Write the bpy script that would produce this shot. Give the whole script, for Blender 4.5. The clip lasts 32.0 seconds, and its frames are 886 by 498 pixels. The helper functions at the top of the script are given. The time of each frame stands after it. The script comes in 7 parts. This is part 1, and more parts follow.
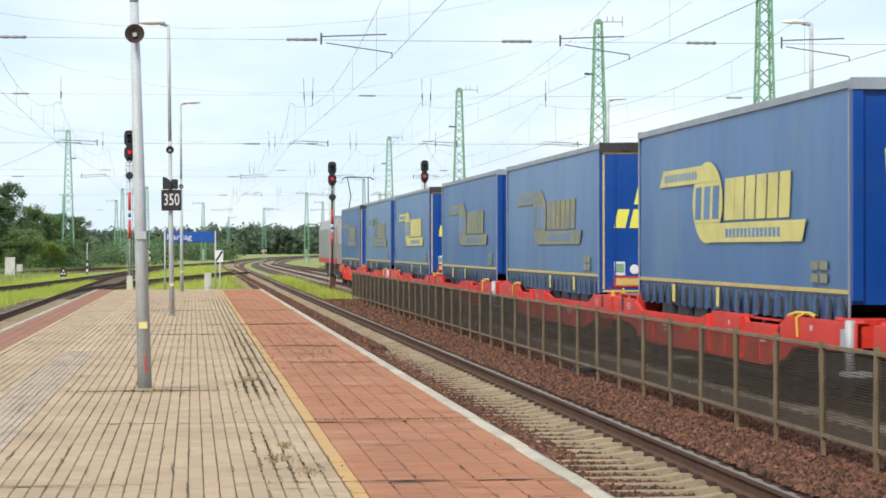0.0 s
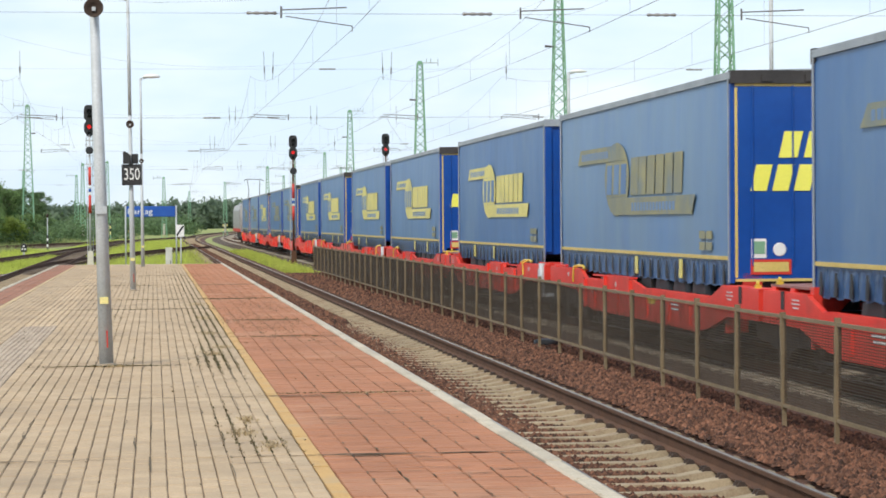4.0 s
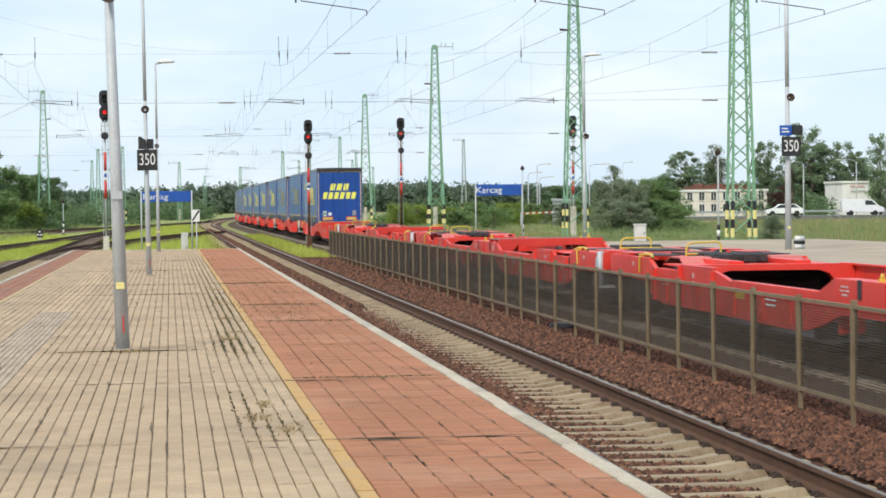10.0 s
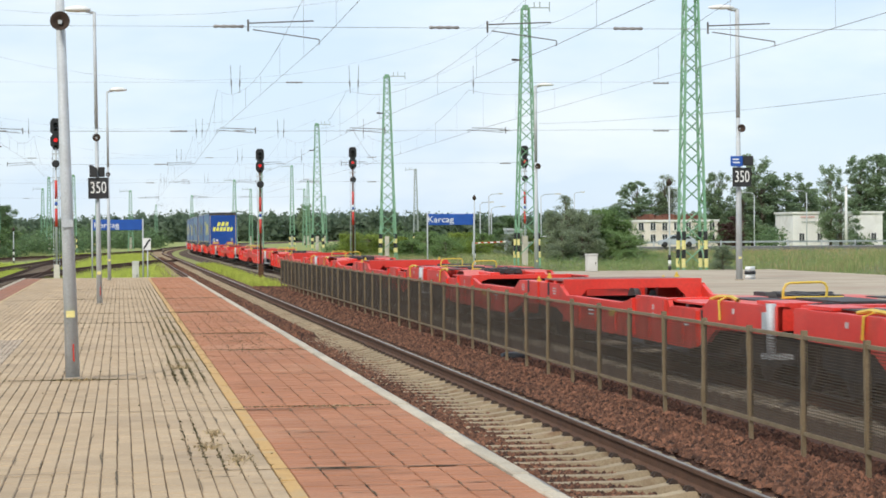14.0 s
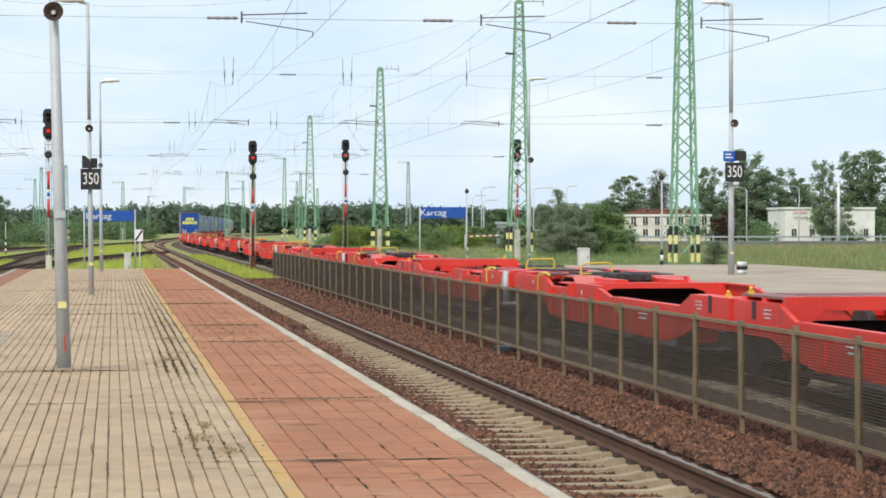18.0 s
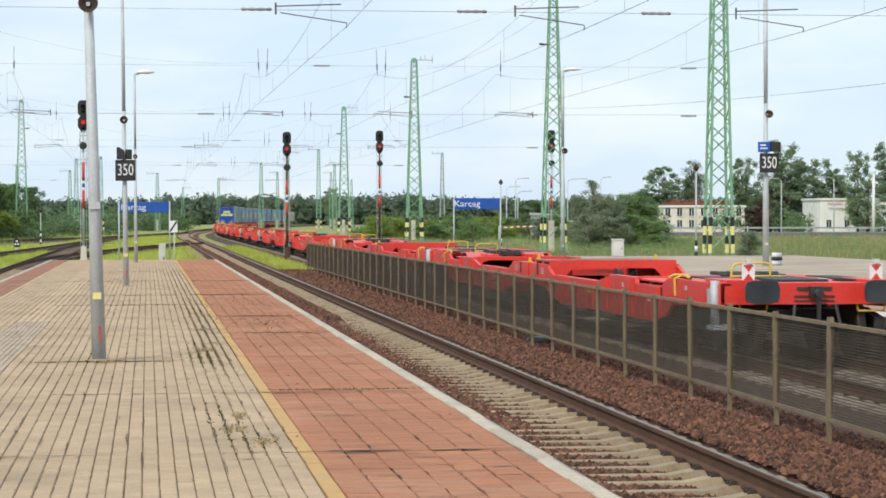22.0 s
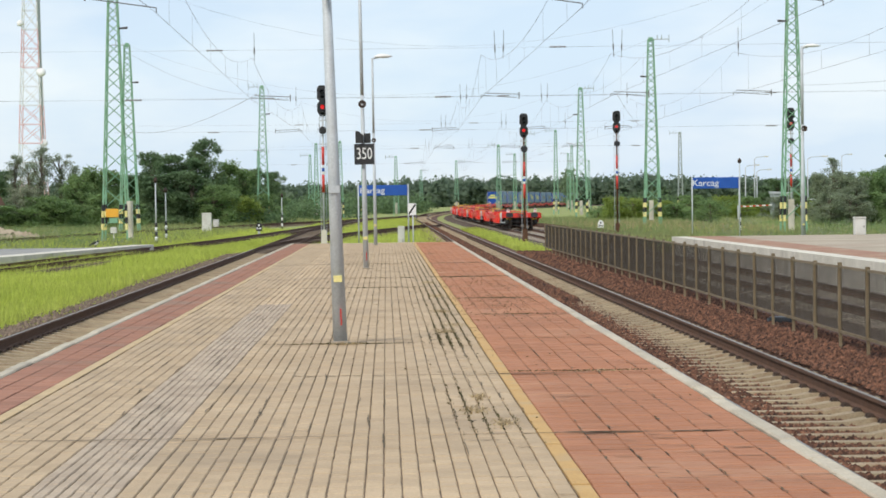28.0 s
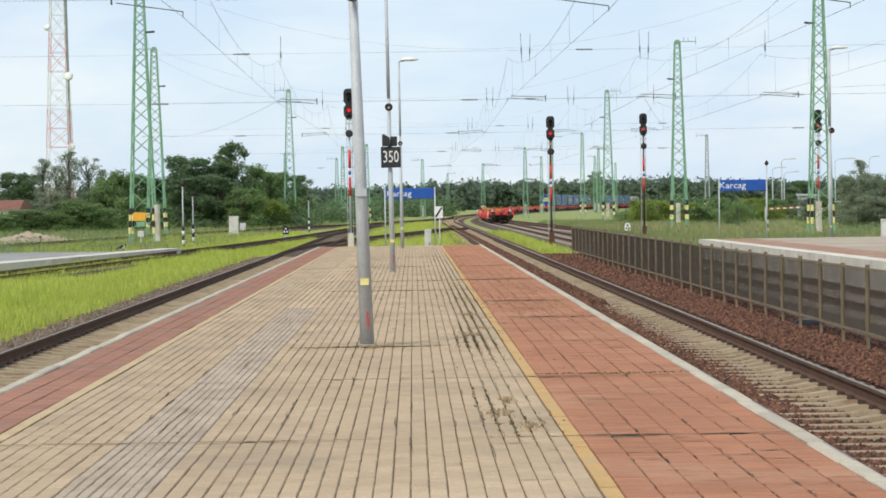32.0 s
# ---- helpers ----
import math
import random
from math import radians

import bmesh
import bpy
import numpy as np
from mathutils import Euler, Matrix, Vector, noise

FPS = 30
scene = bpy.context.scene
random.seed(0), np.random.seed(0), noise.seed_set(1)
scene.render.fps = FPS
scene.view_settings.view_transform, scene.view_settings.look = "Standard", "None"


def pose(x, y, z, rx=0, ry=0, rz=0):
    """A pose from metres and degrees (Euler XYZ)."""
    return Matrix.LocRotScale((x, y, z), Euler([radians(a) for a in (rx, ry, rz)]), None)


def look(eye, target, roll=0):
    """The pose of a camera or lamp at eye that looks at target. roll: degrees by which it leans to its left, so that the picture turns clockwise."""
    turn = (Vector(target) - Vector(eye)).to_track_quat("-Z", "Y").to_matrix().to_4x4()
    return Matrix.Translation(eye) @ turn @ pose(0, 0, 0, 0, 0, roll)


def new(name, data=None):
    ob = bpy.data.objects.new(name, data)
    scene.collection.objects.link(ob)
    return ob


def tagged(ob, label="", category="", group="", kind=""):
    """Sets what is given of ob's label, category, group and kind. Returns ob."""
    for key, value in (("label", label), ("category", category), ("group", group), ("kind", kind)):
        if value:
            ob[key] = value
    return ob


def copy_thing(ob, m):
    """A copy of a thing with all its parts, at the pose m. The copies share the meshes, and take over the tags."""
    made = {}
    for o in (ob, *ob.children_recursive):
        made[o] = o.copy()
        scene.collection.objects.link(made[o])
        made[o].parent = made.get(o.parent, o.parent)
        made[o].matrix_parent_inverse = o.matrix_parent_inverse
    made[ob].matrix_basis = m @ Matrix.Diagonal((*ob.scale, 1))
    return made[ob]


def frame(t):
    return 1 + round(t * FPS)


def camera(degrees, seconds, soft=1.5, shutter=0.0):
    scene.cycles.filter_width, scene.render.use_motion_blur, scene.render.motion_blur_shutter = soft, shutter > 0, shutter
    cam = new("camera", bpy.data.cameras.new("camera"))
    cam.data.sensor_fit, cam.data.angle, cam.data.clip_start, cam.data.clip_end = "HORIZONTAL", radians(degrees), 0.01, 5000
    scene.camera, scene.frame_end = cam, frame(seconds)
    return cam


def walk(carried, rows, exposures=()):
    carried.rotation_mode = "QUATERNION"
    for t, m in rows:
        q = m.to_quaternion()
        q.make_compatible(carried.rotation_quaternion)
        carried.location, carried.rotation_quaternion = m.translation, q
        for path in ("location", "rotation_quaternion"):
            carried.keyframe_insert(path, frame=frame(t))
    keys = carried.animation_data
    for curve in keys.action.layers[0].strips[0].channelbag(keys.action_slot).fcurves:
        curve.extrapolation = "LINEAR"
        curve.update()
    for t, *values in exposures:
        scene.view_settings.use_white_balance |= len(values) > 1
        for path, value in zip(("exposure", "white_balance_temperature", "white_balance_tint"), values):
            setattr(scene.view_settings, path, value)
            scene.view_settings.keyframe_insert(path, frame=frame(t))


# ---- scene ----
# ---- camera: a hand-held camera that stands on the platform and turns ----
cam = camera(22.18, 32.0, soft=1.7, shutter=0.1)
EYE = (0.0, 0.0, 1.52)
# seconds, heading to the left, pitch up, roll (degrees)
TURNS = [
    (0, -6.315, -0.030, -0.080),
    (0.5, -6.266, 0.004, -0.016),
    (1, -6.512, 0.063, -0.052),
    (1.5, -6.645, 0.176, -0.093),
    (2, -6.768, 0.037, 0.050),
    (2.5, -6.933, -0.120, 0.074),
    (3, -7.484, -0.462, 0.173),
    (3.5, -7.496, -0.630, -0.245),
    (5.5, -6.880, -0.934, -0.288),
    (6, -6.725, -1.017, -0.340),
    (6.5, -6.688, -1.152, -0.433),
    (7, -6.631, -1.222, -0.619),
    (7.5, -6.582, -1.250, -0.742),
    (8, -6.721, -1.211, -0.677),
    (8.5, -6.559, -1.259, -0.842),
    (9, -6.372, -1.189, -0.907),
    (9.5, -6.892, -1.060, -1.012),
    (10, -6.893, -1.117, -0.617),
    (10.5, -7.006, -0.903, -0.473),
    (11, -7.023, -0.701, -0.763),
    (11.5, -7.491, -0.671, -0.907),
    (12, -7.248, -0.459, -1.258),
    (12.5, -7.271, -0.573, -1.087),
    (13, -7.779, -0.396, -0.728),
    (13.5, -7.775, -0.353, -0.784),
    (14, -8.124, -0.383, -0.421),
    (14.5, -8.101, -0.357, -0.446),
    (16.5, -8.297, -0.417, -0.441),
    (17, -8.072, -0.421, -0.392),
    (17.5, -7.898, -0.489, -0.301),
    (18, -8.319, -0.557, -0.060),
    (18.5, -8.339, -0.410, -0.155),
    (19, -8.014, -0.339, 0.079),
    (19.5, -7.973, -0.217, 0.200),
    (20, -8.372, -0.254, 0.522),
    (20.5, -8.318, -0.198, 0.361),
    (21, -8.157, -0.360, 0.263),
    (21.5, -7.789, -0.696, 0.205),
    (22, -7.458, -0.783, -0.073),
    (22.5, -6.892, -0.760, 0.212),
    (23, -5.812, -0.481, 0.172),
    (23.5, -3.914, -0.166, 0.076),
    (24, -2.449, 0.104, -0.291),
    (24.5, -1.663, -0.202, -0.505),
    (26.5, -1.535, -1.041, -0.523),
    (27, -1.571, -1.176, -0.523),
    (27.5, -1.148, -1.039, -0.550),
    (28, -1.428, -1.220, -0.734),
    (28.5, -1.401, -1.410, -0.794),
    (29, -1.484, -1.244, -0.997),
    (29.5, -1.336, -1.216, -0.662),
    (30, -1.187, -1.219, -0.750),
    (30.5, -1.099, -1.087, -0.908),
    (31, -0.654, -1.083, -0.573),
    (31.5, -0.735, -1.014, -0.973),
    (32, -0.751, -1.135, -0.853),
]


def aim(yaw, pitch, roll):
    y, p = radians(yaw), radians(pitch)
    ahead = Vector((-math.sin(y) * math.cos(p), math.cos(y) * math.cos(p), math.sin(p)))
    return look(EYE, Vector(EYE) + ahead, roll)


walk(cam, [(t, aim(a, b, c)) for t, a, b, c in TURNS], exposures=[(0.0, 0.32), (3.0, 0.31), (6.0, 0.28), (12.0, 0.22), (22.0, 0.19), (32.0, 0.12)])

# ---- light: high thin cloud, a veiled sun behind the camera's shoulder ----
SUN_ELEV, SUN_ROT = radians(44), radians(215)
world = bpy.data.worlds.new("sky")
scene.world = world
world.use_nodes = True
wn, wl = world.node_tree.nodes, world.node_tree.links
wn.clear()
w_out = wn.new("ShaderNodeOutputWorld")
w_bg = wn.new("ShaderNodeBackground")
w_bg.inputs["Strength"].default_value = 0.15
w_sky = wn.new("ShaderNodeTexSky")
w_sky.sky_type, w_sky.sun_disc = "NISHITA", False
w_sky.sun_elevation, w_sky.sun_rotation = SUN_ELEV, SUN_ROT
w_sky.air_density, w_sky.dust_density, w_sky.ozone_density = 1.0, 0.4, 1.2
w_co = wn.new("ShaderNodeTexCoord")
w_map = wn.new("ShaderNodeMapping")
w_map.inputs["Scale"].default_value = (1.0, 1.0, 3.2)
w_noise = wn.new("ShaderNodeTexNoise")
w_noise.inputs["Scale"].default_value, w_noise.inputs["Detail"].default_value = 5.5, 8.0
w_noise.inputs["Roughness"].default_value = 0.55
w_ramp = wn.new("ShaderNodeValToRGB")
w_ramp.color_ramp.elements[0].position, w_ramp.color_ramp.elements[0].color = 0.30, (0.84, 0.84, 0.84, 1)
w_ramp.color_ramp.elements[1].position, w_ramp.color_ramp.elements[1].color = 0.70, (0.96, 0.96, 0.96, 1)
w_mix = wn.new("ShaderNodeMix")
w_mix.data_type = "RGBA"
w_puff = wn.new("ShaderNodeTexNoise")
w_puff.inputs["Scale"].default_value, w_puff.inputs["Detail"].default_value = 8.0, 6.0
w_puffs = wn.new("ShaderNodeValToRGB")
w_puffs.color_ramp.elements[0].position, w_puffs.color_ramp.elements[0].color = 0.42, (3.9, 4.75, 5.75, 1)
w_puffs.color_ramp.elements[1].position, w_puffs.color_ramp.elements[1].color = 0.66, (5.0, 5.5, 5.95, 1)
wl.new(w_map.outputs["Vector"], w_puff.inputs["Vector"])
wl.new(w_puff.outputs["Fac"], w_puffs.inputs["Fac"])
wl.new(w_puffs.outputs["Color"], w_mix.inputs["B"])
wl.new(w_co.outputs["Generated"], w_map.inputs["Vector"])
wl.new(w_map.outputs["Vector"], w_noise.inputs["Vector"])
wl.new(w_noise.outputs["Fac"], w_ramp.inputs["Fac"])
wl.new(w_ramp.outputs["Color"], w_mix.inputs["Factor"])
wl.new(w_sky.outputs["Color"], w_mix.inputs["A"])
wl.new(w_mix.outputs["Result"], w_bg.inputs["Color"])
wl.new(w_bg.outputs["Background"], w_out.inputs["Surface"])

sun = new("sun", bpy.data.lights.new("sun", "SUN"))
sun.data.energy, sun.data.angle, sun.data.color = 2.7, radians(9), (1.0, 0.93, 0.83)
sun_dir = Vector((math.sin(SUN_ROT) * math.cos(SUN_ELEV), math.cos(SUN_ROT) * math.cos(SUN_ELEV), math.sin(SUN_ELEV)))
sun.matrix_basis = look(sun_dir * 50, (0, 0, 0))

# ---- materials ----


def material(name, c1, c2, scale=4.0, rough=0.8, metal=0.0, bump=0.15, fine=60.0, stain=None, stain_scale=0.6, island=0.0, per_object=0.0, grime=0.5, stretch=(1, 1, 1)):
    """Two tones at a broad scale, grain at a fine one, optional stains, shade that varies piece by piece."""
    m = bpy.data.materials.new(name)
    m.use_nodes = True
    n, l = m.node_tree.nodes, m.node_tree.links
    b = n["Principled BSDF"]
    co = n.new("ShaderNodeTexCoord")
    mp = n.new("ShaderNodeMapping")
    mp.inputs["Scale"].default_value = stretch
    geo = n.new("ShaderNodeNewGeometry")
    l.new(geo.outputs["Position"] if per_object >= 0 and not name.startswith("moving") else co.outputs["Object"], mp.inputs["Vector"])
    a = n.new("ShaderNodeTexNoise")
    a.inputs["Scale"].default_value, a.inputs["Detail"].default_value = scale, 5.0
    l.new(mp.outputs["Vector"], a.inputs["Vector"])
    mix = n.new("ShaderNodeMix")
    mix.data_type = "RGBA"
    mix.inputs["A"].default_value, mix.inputs["B"].default_value = (*c1, 1), (*c2, 1)
    rp = n.new("ShaderNodeMapRange")
    rp.inputs["From Min"].default_value, rp.inputs["From Max"].default_value = 0.3, 0.7
    l.new(a.outputs["Fac"], rp.inputs["Value"])
    l.new(rp.outputs["Result"], mix.inputs["Factor"])
    out = mix.outputs["Result"]
    g = n.new("ShaderNodeTexNoise")
    g.inputs["Scale"].default_value, g.inputs["Detail"].default_value = fine, 3.0
    l.new(mp.outputs["Vector"], g.inputs["Vector"])
    gm = n.new("ShaderNodeMix")
    gm.data_type, gm.blend_type = "RGBA", "MULTIPLY"
    gm.inputs["Factor"].default_value = grime
    l.new(out, gm.inputs["A"])
    gr = n.new("ShaderNodeValToRGB")
    gr.color_ramp.elements[0].position, gr.color_ramp.elements[0].color = 0.25, (0.55, 0.55, 0.55, 1)
    gr.color_ramp.elements[1].position, gr.color_ramp.elements[1].color = 0.65, (1.12, 1.12, 1.12, 1)
    l.new(g.outputs["Fac"], gr.inputs["Fac"])
    l.new(gr.outputs["Color"], gm.inputs["B"])
    out = gm.outputs["Result"]
    if stain:
        s = n.new("ShaderNodeTexNoise")
        s.inputs["Scale"].default_value, s.inputs["Detail"].default_value = stain_scale, 7.0
        s.inputs["Roughness"].default_value = 0.65
        l.new(mp.outputs["Vector"], s.inputs["Vector"])
        sr = n.new("ShaderNodeMapRange")
        sr.inputs["From Min"].default_value, sr.inputs["From Max"].default_value = 0.52, 0.70
        l.new(s.outputs["Fac"], sr.inputs["Value"])
        sm = n.new("ShaderNodeMix")
        sm.data_type = "RGBA"
        sm.inputs["B"].default_value = (*stain, 1)
        l.new(sr.outputs["Result"], sm.inputs["Factor"])
        l.new(out, sm.inputs["A"])
        out = sm.outputs["Result"]
    for amount, node, sock in ((island, "ShaderNodeNewGeometry", "Random Per Island"), (max(per_object, 0), "ShaderNodeObjectInfo", "Random")):
        if amount:
            r = n.new(node)
            v = n.new("ShaderNodeMapRange")
            v.inputs["To Min"].default_value, v.inputs["To Max"].default_value = 1 - amount, 1 + amount
            l.new(r.outputs[sock], v.inputs["Value"])
            h = n.new("ShaderNodeVectorMath")
            h.operation = "SCALE"
            l.new(out, h.inputs[0])
            l.new(v.outputs["Result"], h.inputs["Scale"])
            out = h.outputs["Vector"]
    l.new(out, b.inputs["Base Color"])
    b.inputs["Roughness"].default_value, b.inputs["Metallic"].default_value = rough, metal
    if bump:
        bp = n.new("ShaderNodeBump")
        bp.inputs["Strength"].default_value, bp.inputs["Distance"].default_value = bump, 0.02
        l.new(g.outputs["Fac"], bp.inputs["Height"])
        l.new(bp.outputs["Normal"], b.inputs["Normal"])
    return m


def leafy(name, c1, c2, scale=0.35, island=0.35):
    m = material(name, c1, c2, scale, rough=0.7, bump=0, fine=3.0, island=island)
    n, l = m.node_tree.nodes, m.node_tree.links
    b = n["Principled BSDF"]
    t, mx = n.new("ShaderNodeBsdfTranslucent"), n.new("ShaderNodeMixShader")
    mx.inputs["Fac"].default_value = 0.45
    l.new(b.inputs["Base Color"].links[0].from_socket, t.inputs["Color"])
    l.new(b.outputs["BSDF"], mx.inputs[1])
    l.new(t.outputs["BSDF"], mx.inputs[2])
    l.new(mx.outputs["Shader"], n["Material Output"].inputs["Surface"])
    return m


def glow(name, color, strength):
    m = bpy.data.materials.new(name)
    m.use_nodes = True
    b = m.node_tree.nodes["Principled BSDF"]
    b.inputs["Base Color"].default_value = (*color, 1)
    b.inputs["Emission Color"].default_value = (*color, 1)
    b.inputs["Emission Strength"].default_value = strength
    return m


def bleach(m, pale, most):
    """Weathering to a paler tone: each object to its own degree, in broad upright patches."""
    n, l = m.node_tree.nodes, m.node_tree.links
    sock = n["Principled BSDF"].inputs["Base Color"]
    info, mul, mix = n.new("ShaderNodeObjectInfo"), n.new("ShaderNodeMath"), n.new("ShaderNodeMix")
    co, mp, patch = n.new("ShaderNodeTexCoord"), n.new("ShaderNodeMapping"), n.new("ShaderNodeTexNoise")
    mp.inputs["Scale"].default_value = (1.0, 1.3, 0.3)
    patch.inputs["Scale"].default_value, patch.inputs["Detail"].default_value = 0.8, 4.0
    rng = n.new("ShaderNodeMapRange")
    rng.inputs["From Min"].default_value, rng.inputs["From Max"].default_value = 0.3, 0.7
    rng.inputs["To Min"].default_value, rng.inputs["To Max"].default_value = 0.45 * most, most
    l.new(co.outputs["Object"], mp.inputs["Vector"])
    l.new(mp.outputs["Vector"], patch.inputs["Vector"])
    l.new(patch.outputs["Fac"], rng.inputs["Value"])
    mul.operation = "MULTIPLY"
    l.new(info.outputs["Random"], mul.inputs[0])
    l.new(rng.outputs["Result"], mul.inputs[1])
    mix.data_type = "RGBA"
    mix.inputs["B"].default_value = (*pale, 1)
    l.new(sock.links[0].from_socket, mix.inputs["A"])
    l.new(mul.outputs["Value"], mix.inputs["Factor"])
    l.new(mix.outputs["Result"], sock)


M = {}
M["paver"] = material("paver", (0.425, 0.305, 0.184), (0.51, 0.376, 0.236), 0.8, 0.85, bump=0.3, fine=90, stain=(0.34, 0.25, 0.158), stain_scale=0.5, island=0.07, per_object=0.07)
M["paver_red"] = material("paver_red", (0.325, 0.132, 0.062), (0.41, 0.172, 0.086), 0.9, 0.85, bump=0.3, fine=90, stain=(0.38, 0.195, 0.11), stain_scale=0.45, island=0.08, per_object=0.08)
M["paver_red_old"] = material("paver_red_old", (0.28, 0.128, 0.080), (0.35, 0.165, 0.105), 0.9, 0.9, bump=0.3, fine=90, stain=(0.24, 0.16, 0.115), stain_scale=0.7, island=0.12, per_object=0.12)
M["paver_grey"] = material("paver_grey", (0.41, 0.315, 0.225), (0.49, 0.385, 0.28), 1.5, 0.9, bump=0.3, fine=90, stain=(0.33, 0.25, 0.18), stain_scale=1.6, island=0.06, per_object=0.06)
M["joint"] = material("joint", (0.085, 0.058, 0.034), (0.17, 0.122, 0.075), 6, 0.95, bump=0.4, stain=(0.29, 0.205, 0.125), stain_scale=4.5)
M["joint_red"] = material("joint_red", (0.17, 0.075, 0.037), (0.26, 0.112, 0.056), 6, 0.95, bump=0.4, stain=(0.045, 0.034, 0.02), stain_scale=5.5)
M["line"] = material("line", (0.46, 0.265, 0.085), (0.55, 0.34, 0.125), 3, 0.8, stain=(0.40, 0.29, 0.16), stain_scale=2.0)
M["line_pale"] = material("line_pale", (0.45, 0.32, 0.17), (0.53, 0.39, 0.22), 3, 0.85, stain=(0.38, 0.28, 0.17), stain_scale=2.0)
M["kerb"] = material("kerb", (0.42, 0.36, 0.27), (0.53, 0.46, 0.35), 3, 0.8, stain=(0.38, 0.33, 0.26), stain_scale=1.6, per_object=0.08)
M["concrete"] = material("concrete", (0.55, 0.505, 0.42), (0.68, 0.63, 0.535), 1.2, 0.88, stain=(0.38, 0.34, 0.28), stain_scale=0.7)
M["sleeper"] = material("sleeper", (0.30, 0.232, 0.145), (0.40, 0.318, 0.205), 3, 0.9, stain=(0.20, 0.115, 0.062), stain_scale=2.8, island=0.12, per_object=0.12)
M["sleeper_dark"] = material("sleeper_dark", (0.27, 0.232, 0.18), (0.37, 0.32, 0.255), 3, 0.9, stain=(0.16, 0.115, 0.08), stain_scale=2.5, island=0.15, per_object=0.15)
M["ballast"] = material("ballast", (0.072, 0.031, 0.018), (0.175, 0.080, 0.046), 9, 0.95, bump=1.0, fine=26, island=0.72, grime=0.9)
M["ballast_grey"] = material("ballast_grey", (0.12, 0.085, 0.06), (0.22, 0.165, 0.12), 7, 0.95, bump=1.0, fine=26, island=0.4, grime=0.9)
M["ballast_dark"] = material("ballast_dark", (0.065, 0.041, 0.026), (0.125, 0.082, 0.053), 7, 0.95, bump=1.0, fine=26, island=0.4, grime=0.9)
M["rail"] = material("rail", (0.078, 0.036, 0.018), (0.118, 0.056, 0.028), 4, 0.9, bump=0.3, fine=40)
M["rail_head"] = material("rail_head", (0.30, 0.25, 0.20), (0.39, 0.34, 0.285), 3, 0.42, 1.0, bump=0.03)
M["timber"] = material("timber", (0.11, 0.082, 0.058), (0.19, 0.145, 0.105), 4, 0.95, bump=0.5, fine=30, island=0.3)
M["clip"] = material("clip", (0.028, 0.017, 0.012), (0.055, 0.032, 0.02), 9, 0.85)
M["galv"] = material("galv", (0.43, 0.455, 0.47), (0.51, 0.535, 0.55), 2.5, 0.55, 0.05, bump=0.05, stain=(0.37, 0.375, 0.37), stain_scale=1.5)
M["fence"] = material("fence", (0.165, 0.122, 0.068), (0.235, 0.178, 0.104), 3, 0.75, 0.1, bump=0.2)
M["mesh_wire"] = material("mesh_wire", (0.058, 0.042, 0.026), (0.095, 0.07, 0.044), 3, 0.7, 0.2, bump=0)
M["mast"] = material("mast", (0.16, 0.33, 0.20), (0.22, 0.40, 0.26), 1.0, 0.6, bump=0.05, stain=(0.20, 0.30, 0.20), stain_scale=1.0)
M["mast_grey"] = material("mast_grey", (0.26, 0.30, 0.29), (0.34, 0.38, 0.36), 1.0, 0.6, bump=0.05)
M["wire"] = material("wire", (0.10, 0.095, 0.09), (0.15, 0.14, 0.13), 1.0, 0.6, 0.3, bump=0)
M["insulator"] = material("insulator", (0.20, 0.19, 0.185), (0.30, 0.29, 0.28), 4, 0.4, bump=0)
M["black"] = material("black", (0.012, 0.012, 0.013), (0.025, 0.025, 0.026), 4, 0.5, bump=0.05)
M["white"] = material("white", (0.70, 0.70, 0.68), (0.78, 0.78, 0.76), 2, 0.6, bump=0.03)
M["off_white"] = material("off_white", (0.52, 0.51, 0.47), (0.62, 0.61, 0.57), 2, 0.7, stain=(0.40, 0.37, 0.32), stain_scale=1.2)
M["sign_red"] = material("sign_red", (0.50, 0.03, 0.02), (0.58, 0.05, 0.03), 2, 0.5, bump=0.03)
M["sign_yellow"] = material("sign_yellow", (0.75, 0.55, 0.06), (0.80, 0.62, 0.12), 2, 0.5, bump=0.03)
M["pale_yellow"] = material("pale_yellow", (0.72, 0.62, 0.22), (0.78, 0.70, 0.32), 2, 0.55, bump=0.03)
M["sign_blue"] = material("sign_blue", (0.010, 0.070, 0.34), (0.016, 0.092, 0.41), 1.5, 0.45, bump=0.03)
M["orange"] = material("orange", (0.75, 0.36, 0.03), (0.8, 0.42, 0.05), 2, 0.5, bump=0.03)
M["red_lamp"] = glow("red_lamp", (0.9, 0.03, 0.03), 0.75)
M["dark_lens"] = material("dark_lens", (0.008, 0.008, 0.01), (0.02, 0.02, 0.022), 5, 0.2, bump=0)
# the train
M["wagon"] = material("moving_wagon", (0.66, 0.032, 0.020), (0.75, 0.055, 0.034), 1.3, 0.42, bump=0.06, fine=30, stain=(0.50, 0.045, 0.030), stain_scale=1.1, per_object=0.06, grime=0.3)
M["wagon_faded"] = material("moving_wagon_faded", (0.55, 0.115, 0.095), (0.64, 0.19, 0.16), 1.5, 0.55, bump=0.06, fine=30, stain=(0.50, 0.07, 0.05), stain_scale=1.5)
M["wagon_dark"] = material("moving_wagon_dark", (0.022, 0.020, 0.020), (0.048, 0.042, 0.040), 2, 0.6, bump=0.2, fine=30)
M["joint_plate"] = material("moving_joint_plate", (0.20, 0.085, 0.075), (0.33, 0.16, 0.14), 2.5, 0.65, bump=0.1, fine=30, stain=(0.09, 0.07, 0.065), stain_scale=1.6)
